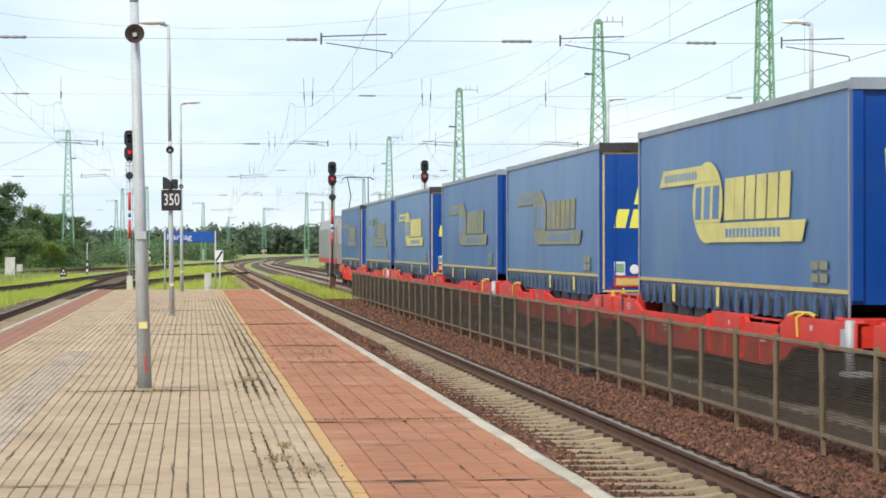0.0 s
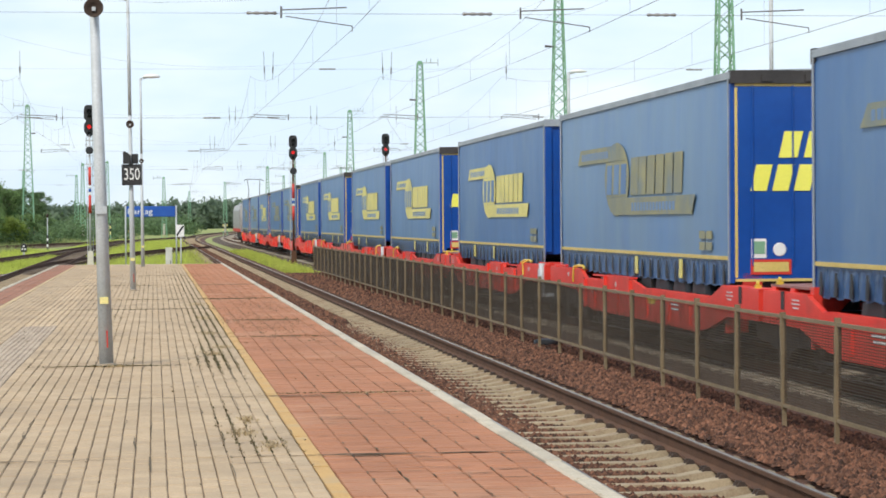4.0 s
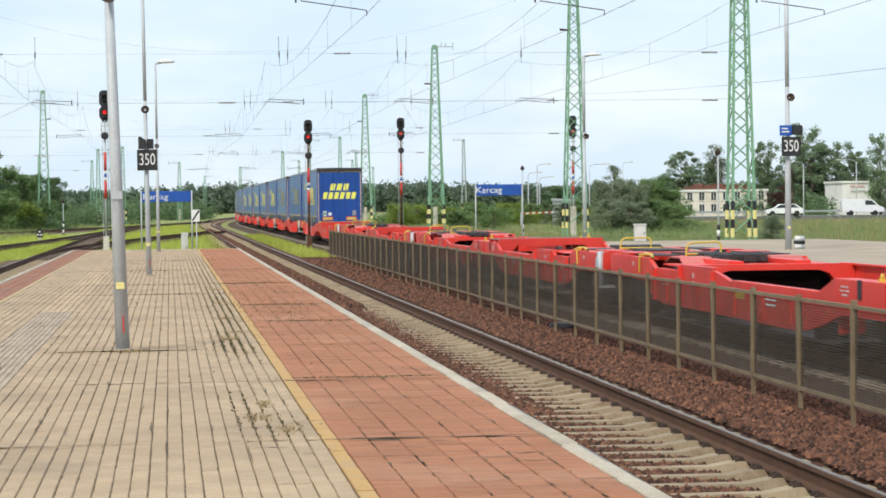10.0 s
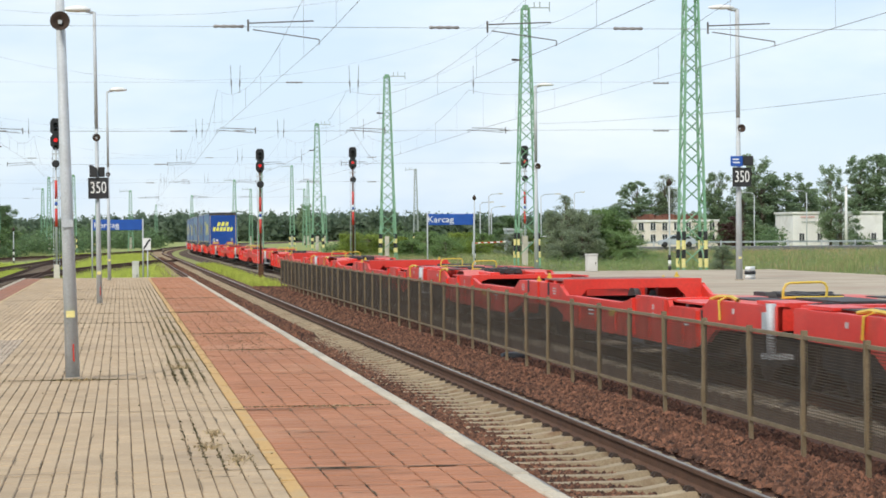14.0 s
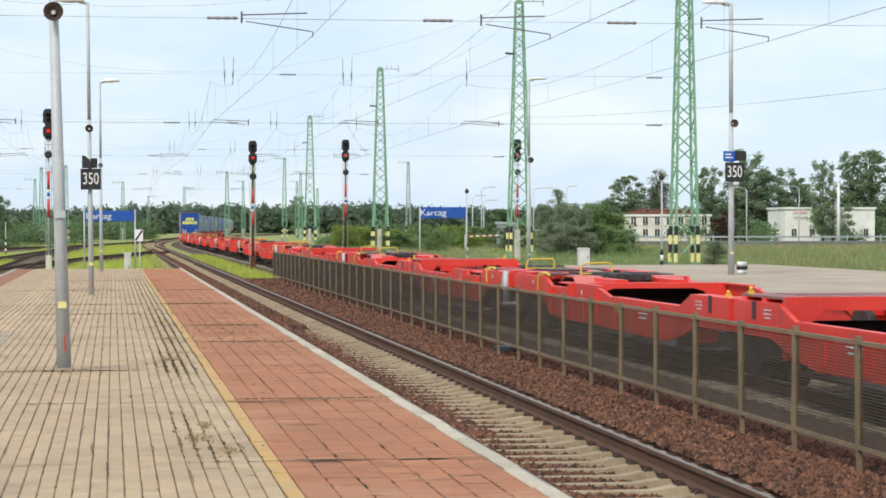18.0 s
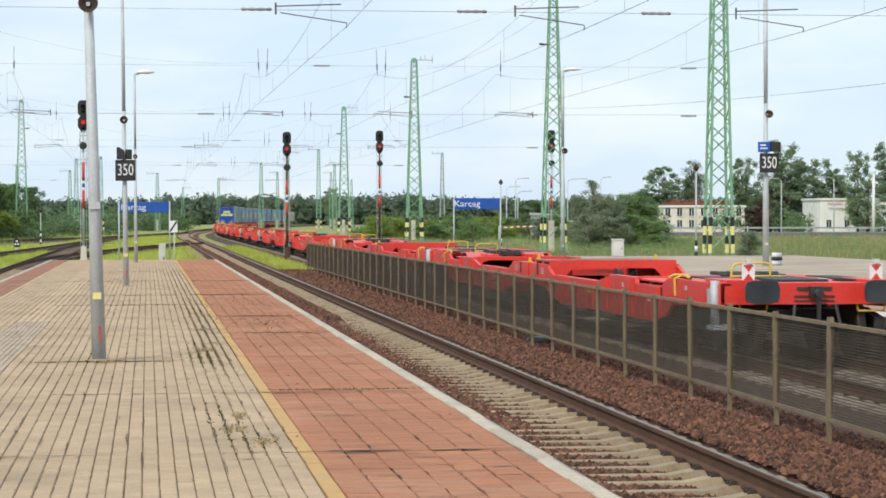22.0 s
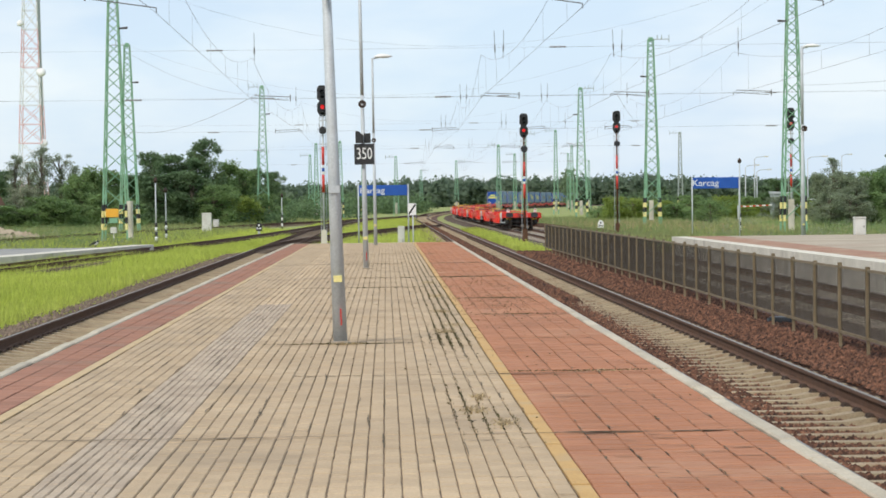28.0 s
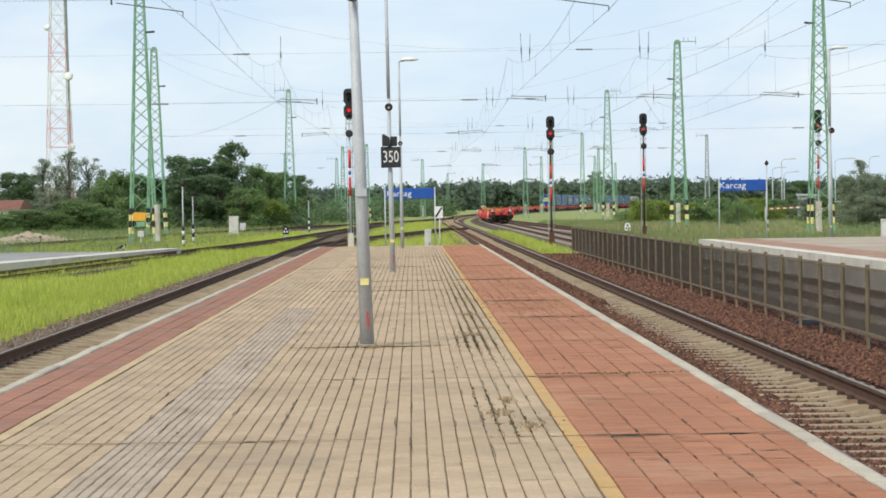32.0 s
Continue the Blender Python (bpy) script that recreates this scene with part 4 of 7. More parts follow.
# ---- colour light signals ----
def signal(x, y, z0, top, label, scale=1.0, bands=True, mast="galv", plinth=None):
    """A two-aspect mast signal: oval black backboard, red lamp lit below."""
    th = empty("signal", pose(x, y, z0), label, "railway signal", "mast signals")
    h = top - z0
    bm = B()
    tube(bm, (0, 0, 0.4), (0, 0, h - 1.2 * scale), 0.055, 0.05, 10)
    part("mast", bm, mast, th, "grey mast" if mast == "galv" else "rusty brown mast")
    bm = B()
    prism(bm, [(-0.16, 0), (0.16, 0), (0.12, 0.75), (-0.12, 0.75)], "y", -0.14, 0.14)
    part("plinth", bm, plinth or "concrete", th, "concrete foot")
    if bands:
        for z_lo, ln, mat in ((0.0, 0.80, "sign_red"), (0.80, 0.14, "white"), (0.94, 0.16, "sign_blue"), (1.10, 0.14, "white"), (1.24, 0.82, "sign_red")):
            bm = B()
            z_lo = h - 4.85 * scale + z_lo * scale
            tube(bm, (0, 0, z_lo), (0, 0, z_lo + ln * scale), 0.07, 0.07, 10)
            part("painted_band", bm, mat, th, {"sign_red": "red painted band", "white": "white painted band"}.get(mat, "dark blue painted band"))
    bm = B()
    w, hh = 0.24 * scale, 0.74 * scale
    half = [(0.0, -1.0), (0.5, -0.86), (0.98, -0.62), (1.0, -0.16), (0.62, -0.03), (0.62, 0.05), (1.0, 0.17), (1.0, 0.74), (0.86, 0.88), (0.5, 0.98)]
    pts = [(w * px, hh * pz) for px, pz in half] + [(-w * px, hh * pz) for px, pz in half[:0:-1]]
    c = h - hh
    prism(bm, [(px, pz + c) for px, pz in pts], "y", -0.03, 0.03)
    head = part("backboard", bm, "black", th, "black oval backboard")
    for k, (dz, mat) in enumerate(((0.42, "dark_lens"), (-0.25, "red_lamp"), (-0.54, "dark_lens"), (0.20, "dark_lens"))):
        r = (0.09 if k < 2 else 0.065) * scale
        bm = B()
        lathe(bm, [(r, 0), (r * 0.9, 0.02), (r * 0.4, 0.035)], Matrix.Translation((0, -0.032, c + dz * scale)) @ Matrix.Rotation(radians(90), 4, "X"), 14)
        part("lens", bm, mat, head, "lit red lens" if mat == "red_lamp" else "dark lens")
        bm = B()
        ro = r * 1.25
        for i in range(9):
            a0, a1 = math.pi * (-0.1 + 1.2 * i / 9), math.pi * (-0.1 + 1.2 * (i + 1) / 9)
            q = [bm.verts.new((ro * math.cos(a) , yy, c + dz * scale + ro * math.sin(a))) for a, yy in ((a0, -0.03), (a1, -0.03), (a1, -0.26 * scale), (a0, -0.26 * scale))]
            bm.faces.new(q)
            q2 = [bm.verts.new((ro * 1.06 * math.cos(a) , yy, c + dz * scale + ro * 1.06 * math.sin(a))) for a, yy in ((a0, -0.03), (a1, -0.03), (a1, -0.26 * scale), (a0, -0.26 * scale))]
            bm.faces.new(q2[::-1])
        part("hood", bm, "black", head, "black sun hood")
    bm = B()
    lathe(bm, [(0.10, -0.1), (0.19, -0.02), (0.19, 0.1), (0.14, 0.12)], Matrix.Translation((0, -0.12, h - 2.05 * scale)) @ Matrix.Rotation(radians(90), 4, "X"), 12)
    part("call_on_lamp", bm, "black", th, "small round black lamp")
    bm = B()
    box(bm, -0.2, 0.2, -0.05, 0.05, h - 1.62 * scale, h - 1.57 * scale)
    part("bracket", bm, "galv", th)
    bm = B()
    for sx in (-0.14, 0.14):
        tube(bm, (sx, 0.22, 0.3), (sx, 0.22, h - 0.9 * scale), 0.014, None, 5)
    for i in range(int((h - 1.4) / 0.45)):
        tube(bm, (-0.14, 0.22, 0.5 + i * 0.45), (0.14, 0.22, 0.5 + i * 0.45), 0.010, None, 4)
    part("ladder", bm, "galv", th, "thin grey ladder")
    return th


signal(-3.1, 112.5, -0.6, 7.35, "mast signal showing red, red and white banded mast", 1.1)
signal(7.3, 119.0, -0.75, 6.08, "mast signal showing red beside the fence end", 0.92, mast="rail", plinth="rail")
signal(14.35, 140.0, -0.75, 6.98, "mast signal showing red in the grass", 1.0, mast="rail", plinth="rail")
signal(25.2, 140.0, -0.75, 7.05, "mast signal showing red before a lattice mast", 1.02)


# ---- name boards ----
def name_board(x0, x1, y, z0, z1, foot, label):
    th = empty("station_sign", pose((x0 + x1) / 2, y, foot), label, "station sign", "station name boards")
    w, h = (x1 - x0) / 2, z1 - z0
    bm = B()
    box(bm, -w, w, -0.03, 0.03, z0 - foot, z1 - foot)
    bmesh.ops.bevel(bm, geom=bm.edges[:], offset=0.02, segments=1, affect="EDGES")
    board = part("board", bm, "sign_blue", th, "blue enamel board")
    lettering("station_name", "Karcag", h * 0.78, "white", board, pose(-w * 0.45, -0.036, (z0 + z1) / 2 - foot - 0.01, 90, 0, 0) @ Matrix.Diagonal((1.1, 1, 1, 1)))
    for sx in (-w - 0.04, w + 0.04):
        bm = B()
        tube(bm, (sx, 0.04, -0.1), (sx, 0.04, z1 - foot + 0.05), 0.04, None, 8)
        part("post", bm, "galv", th)
    return th


name_board(-1.4, 1.12, 118.0, 1.83, 2.38, -0.8, "blue station name board with white letters in grass beyond the platform")
name_board(17.7, 20.35, 130.0, 2.03, 2.68, -0.8, "blue station name board with white letters on two grey posts")

# ---- small things by the tracks ----


def cabinet(x, y, z0, w, d, h, label):
    th = empty("relay_cabinet", pose(x, y, z0), label, "cabinet", "trackside cabinets")
    bm = B()
    box(bm, -w / 2, w / 2, -d / 2, d / 2, 0, h * 0.92)
    bmesh.ops.bevel(bm, geom=bm.edges[:], offset=0.015, segments=1, affect="EDGES")
    part("body", bm, "off_white", th)
    bm = B()
    prism(bm, [(-w / 2 - 0.03, h * 0.92), (w / 2 + 0.03, h * 0.92), (w / 2 - 0.02, h), (-w / 2 + 0.02, h)], "y", -d / 2 - 0.03, d / 2 + 0.03)
    part("lid", bm, "off_white", th)
    bm = B()
    box(bm, -w / 2 + 0.04, w / 2 - 0.04, -d / 2 - 0.008, -d / 2 + 0.004, 0.06, h * 0.86)
    dr = part("door", bm, "off_white", th)
    bm = B()
    box(bm, w / 2 - 0.10, w / 2 - 0.075, -d / 2 - 0.03, -d / 2 - 0.006, h * 0.4, h * 0.52)
    part("handle", bm, "clip", dr)


cabinet(0.66, 101.0, -0.8, 0.30, 0.3, 1.22, "narrow white trackside cabinet in grass beyond the platform end")
cabinet(18.3, 87.0, 0.0, 0.43, 0.35, 0.70, "white cabinet on the far platform")
cabinet(-14.25, 180.0, -0.9, 0.75, 0.5, 1.72, "tall off-white relay cabinet in the grass")
cabinet(-15.4, 205.0, -0.9, 0.5, 0.5, 1.0, "small off-white trackside cabinet in grass")

th = empty("stop_board", pose(0.97, 84.6, -0.8), "white square board with black diagonal stripe on a thin post", "sign")
bm = B()
box(bm, -0.15, 0.15, -0.01, 0.01, 1.80, 2.24)
board = part("board", bm, "white", th, "white board")
bm = B()
prism(bm, [(-0.145, 1.86), (-0.10, 1.81), (0.145, 2.18), (0.10, 2.23)], "y", -0.016, -0.011)
part("stripe", bm, "black", board, "black diagonal stripe")
bm = B()
tube(bm, (0.03, 0.03, -0.1), (0.03, 0.03, 2.24), 0.022, None, 8)
part("post", bm, "galv", th)


def dwarf(x, y, z0, label, back):
    th = empty("shunting_signal", pose(x, y, z0), label, "railway signal", "dwarf signals")
    bm = B()
    prism(bm, [(-0.2, 0.2), (0.2, 0.2), (0.2, 0.55), (0.1, 0.75), (-0.1, 0.75), (-0.2, 0.55)], "y", -0.1, 0.1)
    part("housing", bm, back, th)
    bm = B()
    box(bm, -0.07, 0.07, -0.07, 0.07, 0, 0.22)
    part("foot", bm, "galv", th)
    for k, (dx, dz) in enumerate(((-0.09, 0.38), (0.09, 0.38), (0.0, 0.58))):
        bm = B()
        lathe(bm, [(0.07, 0), (0.05, 0.02)], Matrix.Translation((dx, -0.10, dz)) @ Matrix.Rotation(radians(90), 4, "X"), 10)
        part("lens", bm, "white" if back == "black" else "dark_lens", th)


dwarf(-8.55, 152.0, -0.55, "small black shunting signal with pale lenses by the junction", "black")
dwarf(15.2, 160.0, -0.75, "small white shunting signal in the grass", "white")

# ---- lattice masts ----


def lattice(name, x, y, top, label, w0=1.3, w1=0.45, foot=-0.75, mat="mast", arm=1, box_plate=False, striped=True, lamp=True, weights=True):
    """A four-legged tapering lattice mast with crossed bracing and a cable fork at its top."""
    th = empty(name, pose(x, y, foot), label, "lattice mast", "catenary masts")
    h, single = top - foot, 90 < y < 190
    half = lambda z: (w0 + (w1 - w0) * z / h) / 2
    for sx, sy in ((-1, -1), (1, -1), (1, 1), (-1, 1)):
        bm = B()
        a, b = half(0), half(h)
        tube(bm, (sx * a, sy * a, 0), (sx * b, sy * b, h), 0.075, 0.055, 4)
        part("leg", bm, mat, th)
        if striped:
            for k in range(4):
                z = 0.78 + k * 0.38
                e = half(z + 0.19)
                bm = B()
                tube(bm, (sx * e, sy * e, z), (sx * e, sy * e, z + 0.38), 0.088, 0.088, 6)
                part("warning_band", bm, "pale_yellow" if k % 2 == 0 else "black", th, "yellow painted band" if k % 2 == 0 else "black painted band")
    bm = B()
    z, n = 0.9, 0
    while z < h - 0.3:
        step = max(half(z) * 1.75, 0.42)
        z2 = min(z + step, h)
        a, b = half(z), half(z2)
        for sx0, sy0, sx1, sy1 in ((-1, -1, 1, -1), (1, -1, 1, 1), (1, 1, -1, 1), (-1, 1, -1, -1)):
            p0, p1 = (sx0 * a, sy0 * a, z), (sx1 * b, sy1 * b, z2)
            if n % 2:
                p0, p1 = (sx1 * a, sy1 * a, z), (sx0 * b, sy0 * b, z2)
            if single:
                one = B()
                tube(one, p0, p1, 0.030, None, 4, False)
                part("brace", one, mat, th)
            else:
                tube(bm, p0, p1, 0.030, None, 4, False)
        z, n = z2, n + 1
    if single:
        bm.free()
    else:
        tagged(part("bracing", bm, mat, th), "diagonal bracing", kind="stuff")
    bm = B()
    box(bm, -0.16, 0.16, -0.16, 0.16, h - 0.15, h + 0.15)
    part("head_plate", bm, mat, th)
    bm = B()
    s = arm
    tube(bm, (0, 0, h), (s * 1.5, 0, h), 0.035, None, 5)
    for k in (0.55, 0.9, 1.5):
        tube(bm, (s * k, 0, h - (0.25 if k == 1.5 else 0)), (s * k, 0, h + 0.35), 0.03, None, 5)
    part("cable_fork", bm, "mast_grey", th, "grey cable fork")
    if lamp:
        bm = B()
        tube(bm, (-s * half(h * 0.8), 0, h * 0.8), (-s * (half(h * 0.8) + 0.55), 0, h * 0.8 + 0.03), 0.05, 0.08, 6)
        part("floodlight", bm, "clip", th, "small dark lamp arm")
    if box_plate:
        bm = B()
        box(bm, -0.5, 0.25, -half(1) - 0.14, -half(1) - 0.08, 1.55, 2.05)
        part("plate", bm, "orange", th, "orange plate")
        bm = B()
        box(bm, -0.3, 0.2, -half(1) - 0.14, -half(1) - 0.08, 1.2, 1.5)
        part("plate", bm, "mast", th, "green plate")
        bm = B()
        box(bm, -0.2, 0.15, -1.2, -0.9, 0.6, 0.95)
        box(bm, -0.06, 0.01, -1.09, -1.0, 0.0, 0.6)
        part("junction_box", bm, "off_white", th, "small white box on a stem")
    if not weights:
        return th
    bm = B()
    box(bm, -0.17, 0.17, half(0) - 0.1, half(0) + 0.2, 0.5, 2.1) if not box_plate else box(bm, half(0) - 0.1, half(0) + 0.25, -0.2, 0.2, 0.3, 2.5)
    part("counterweight", bm, "concrete", th, "concrete tensioning weights")
    return th


# across the line: the distance, both masts, their tops
SPANS = [(50.0, -24.0, 33.0, 15.2), (93.0, -23.5, 23.9, 15.2), (136.0, -16.2, 24.6, 15.3), (183.0, -20.7, 21.6, 14.4), (255.0, -13.8, 22.1, 14.6)]
lattice("catenary_mast", -24.0, 50.0, 15.2, "green lattice catenary mast beside the station")
lattice("catenary_mast", 33.0, 50.0, 15.2, "green lattice catenary mast behind the far platform")
lattice("catenary_mast", -23.5, 93.0, 15.2, "green lattice catenary mast beside the asphalt platform")
lattice("catenary_mast", 23.9, 93.0, 15.2, "tall green lattice mast with black and yellow banded feet", 1.02, 0.36, weights=False)
lattice("catenary_mast", -16.2, 136.0, 15.3, "green lattice mast with orange plate and striped feet", 1.5, 0.42, arm=-1, box_plate=True)
lattice("catenary_mast", 24.6, 136.0, 15.3, "green lattice mast with striped feet behind a signal", 1.35, 0.42)
lattice("catenary_mast", -20.7, 183.0, 14.4, "green lattice mast with concrete weights", 1.5, 0.42, arm=-1)
lattice("catenary_mast", 21.6, 183.0, 14.4, "green lattice mast with yellow banded feet", 1.3, 0.42)
lattice("catenary_mast", -13.8, 255.0, 14.6, "green lattice mast before the trees", 1.4, 0.42, arm=-1)
lattice("catenary_mast", 22.1, 255.0, 14.0, "green lattice mast with concrete weights in tall weeds", 1.3, 0.42)
for i, (x, y, t) in enumerate(((-6, 300, 9.5), (-9.5, 310, 9.5), (1.5, 330, 8), (-3.5, 350, 8.5), (16.5, 330, 9.5), (20, 325, 11), (26, 345, 12), (33, 400, 11), (24, 420, 10), (12.5, 400, 8.5), (45, 500, 10), (7.5, 480, 8), (-12, 360, 9), (-30, 420, 9), (38, 470, 11), (-18.5, 330, 9), (52, 430, 9), (60, 520, 10), (43.1, 330, 11.0))):
    lattice("catenary_mast", x, y, t, "slim grey lattice mast beyond the meadow" if x == 43.1 else "slim green catenary mast at the far junction", 0.75, 0.3, mat="mast_grey" if x == 43.1 else "mast", striped=(i % 3 == 0), lamp=False, arm=1 if i % 2 else -1)

# ---- overhead line ----


def strand(bm, pts, r, sides=4):
    """One bent rod through the points."""
    pts = [Vector(p) for p in pts]
    rings = []
    for i, p in enumerate(pts):
        d = (pts[min(i + 1, len(pts) - 1)] - pts[max(i - 1, 0)]).normalized()
        q = d.to_track_quat("Z", "Y")
        rings.append([bm.verts.new(p + q @ Vector((r * math.cos(k * math.tau / sides), r * math.sin(k * math.tau / sides), 0))) for k in range(sides)])
    for a, b in zip(rings, rings[1:]):
        near = min(range(sides), key=lambda k: (b[k].co - a[0].co).length)
        for k in range(sides):
            bm.faces.new((a[k], a[(k + 1) % sides], b[(k + 1 + near) % sides], b[(k + near) % sides]))


def sag(a, b, drop, n=14):
    a, b = Vector(a), Vector(b)
    return [a.lerp(b, i / n) - Vector((0, 0, drop * 4 * (i / n) * (1 - i / n))) for i in range(n + 1)]


CONTACT_Z = 5.75
for k, (y, xl, xr, top) in enumerate(SPANS):
    th = empty("cross_span", pose(0, y, 0), "cross-span cables with insulators hung between lattice masts", "overhead cables", "cross-spans")
    bm = B()
    strand(bm, sag((xl, 0, top), (xr, 0, top), 4.9 - 0.2 * k), 0.0055)
    part("head_cable", bm, "wire", th, "sagging carrying cable")
    low = CONTACT_Z + (0.43 if k == 0 else 0.10)
    for z, r in ((low, 0.0055), (low + 2.0, 0.0045)):
        bm = B()
        strand(bm, sag((xl, 0, z), (xr, 0, z), 0.06, 6), r)
        part("span_wire", bm, "wire", th)
    for z, places in ((low, (-3.94, 2.4, 7.2, 11.4) if k == 0 else (-10.3, 2.4, xr - 1.3)), (low + 2.0, (-6.94, 7.15, xr - 1.3))):
        for x in places:
            bm = B()
            lathe(bm, [(0.02, -0.34), (0.04, -0.3), (0.025, -0.2), (0.04, -0.1), (0.025, 0.0), (0.04, 0.1), (0.025, 0.2), (0.04, 0.3), (0.02, 0.34)], Matrix.Translation((x, 0, z - 0.05)) @ Matrix.Rotation(radians(90), 4, "Y"), 8)
            part("insulator", bm, "insulator", th, "dark ribbed insulator")
    for tx, dh in ((T1, 0.55), (T2, 0.08), (T3, -0.1), (14.6, 0.0)):
        s = 1 if (k % 2 == 0) else -1
        bm = B()
        tube(bm, (tx - 1.35 * s, 0, low + 0.02), (tx + 0.1 * s, 0, low + 0.08), 0.016, None, 6)
        tube(bm, (tx - 1.25 * s, 0, low - 0.12), (tx + 0.22 * s, 0, CONTACT_Z + 0.1), 0.013, None, 6)
        tube(bm, (tx + 0.22 * s, 0, CONTACT_Z + 0.1), (tx + 0.22 * s, 0, CONTACT_Z - 0.02), 0.012, None, 5)
        tube(bm, (tx - 1.35 * s, 0, low + 0.1), (tx - 1.35 * s, 0, low - 0.16), 0.022, None, 6)
        part("steady_arm", bm, "wire", th, "grey steady arm")
        bm = B()
        for dx in (-0.2, 0.2) if tx in (T1, T2) else (0.0,):
            tube(bm, (tx + dh + dx, 0, low + 2.65), (tx + dh + dx * 0.8, 0, low + 1.5), 0.010, None, 4)
            tube(bm, (tx + dh + dx * 0.9, 0, low + 2.05), (tx + dh + dx * 0.84, 0, low + 1.78), 0.028, None, 6)
        part("hanger", bm, "wire", th)

for x0, label in ((T1, "contact wire and carrying cable over the main track"), (T2, "contact wire and carrying cable over the train's track"), (T3, "contact wire and carrying cable over the side track"), (14.6, "contact wire and carrying cable over the siding")):
    th = empty("overhead_line", pose(0, 0, 0), label, "overhead line", "overhead lines")
    stops = [-60.0, -5.0] + [s[0] for s in SPANS] + ([320.0, 400.0, 480.0] if x0 in (T1, T2) else [])
    bm = B()
    pts = [along(x0, s)[0] + Vector((0.2 * (-1) ** i, 0, CONTACT_Z)) for i, s in enumerate(stops)]
    strand(bm, pts, 0.0065)
    part("contact_wire", bm, "wire", th)
    whole = []
    for a, b in zip(pts, pts[1:]):
        run = sag(a + Vector((0, 0, 1.75)), b + Vector((0, 0, 1.75)), 1.15, 12)
        whole += run if not whole else run[1:]
        for i in (1, 3, 5, 7, 9, 11):
            q = a.lerp(b, i / 12)
            one = B()
            tube(one, run[i], q, 0.0035, None, 3, False)
            part("dropper", one, "wire", th)
    bm = B()
    strand(bm, whole, 0.0055)
    part("carrying_cable", bm, "wire", th)
# an anchoring line that crosses the yard aslant
for (a, b, d, label) in (((23.75, 93, 13.2), (60, -10, 12.0), 1.5, "slanting feeder cable above the yard"), ((24.6, 136, 14.0), (23.75, 93, 14.4), 0.9, "thin feeder cable between lattice masts"), ((21.6, 183, 13.6), (24.6, 136, 14.4), 0.9, "thin feeder cable between lattice masts"), ((22.1, 255, 13.6), (21.6, 183, 13.8), 1.1, "thin feeder cable between lattice masts"), ((-16.2, 136, 14.4), (-23.5, 93, 14.4), 0.9, "thin feeder cable between lattice masts"), ((-20.7, 183, 13.8), (-16.2, 136, 14.4), 0.9, "thin feeder cable between lattice masts"), ((-13.8, 255, 13.8), (-20.7, 183, 13.8), 1.0, "thin feeder cable between lattice masts"), ((21.6, 183, 7.5), (T2, 93, 5.9), 0.7, "slanting contact wire of a crossover"), ((24.6, 136, 8.2), (30, 30, 6.5), 0.8, "slanting contact wire of a crossover"), ((-20.7, 183, 7.5), (T3, 93, 6.0), 0.7, "slanting contact wire of a crossover")):
    bm = B()
    strand(bm, sag(a, b, d), 0.008)
    tagged(part("feeder_cable", bm, "wire"), label, "overhead cables", "feeder cables")

# ---- the train ----
# A pocket wagon: two pockets on three bogies; rails at z = 0, rear coupling at y = 0.
PITCH = 33.35


def wheelset(parent, y):
    th = part("axle", _axle(), "wheel", parent, at=pose(0, y, 0.46))
    for sx in (-0.75, 0.75):
        bm = B()
        lathe(bm, [(0.49, -0.065), (0.46, -0.03), (0.46, 0.065), (0.40, 0.05), (0.16, 0.02), (0.14, 0.09), (0.05, 0.09)] if sx > 0 else [(0.05, -0.09), (0.14, -0.09), (0.16, -0.02), (0.40, -0.05), (0.46, -0.065), (0.46, 0.03), (0.49, 0.065)], Matrix.Translation((sx, 0, 0)) @ Matrix.Rotation(radians(90), 4, "Y"), 20)
        part("wheel", bm, "wheel", th)
    return th


def _axle():
    bm = B()
    tube(bm, (-1.05, 0, 0), (1.05, 0, 0), 0.08, None, 8)
    return bm


def bogie(parent, y):
    bm = B()
    for sx in (-1.02, 1.02):
        prism(bm, [(-1.35, 0.40), (-1.1, 0.34), (-0.7, 0.34), (-0.5, 0.28), (0.5, 0.28), (0.7, 0.34), (1.1, 0.34), (1.35, 0.40), (1.35, 0.60), (0.6, 0.72), (-0.6, 0.72), (-1.35, 0.60)], "x", sx - 0.07, sx + 0.07)
    box(bm, -1.0, 1.0, -0.3, 0.3, 0.42, 0.68)
    b = part("bogie", bm, "wagon_dark", parent, "dark cast bogie", pose(0, y, 0))
    for dy in (-0.9, 0.9):
        wheelset(b, dy)
    return b


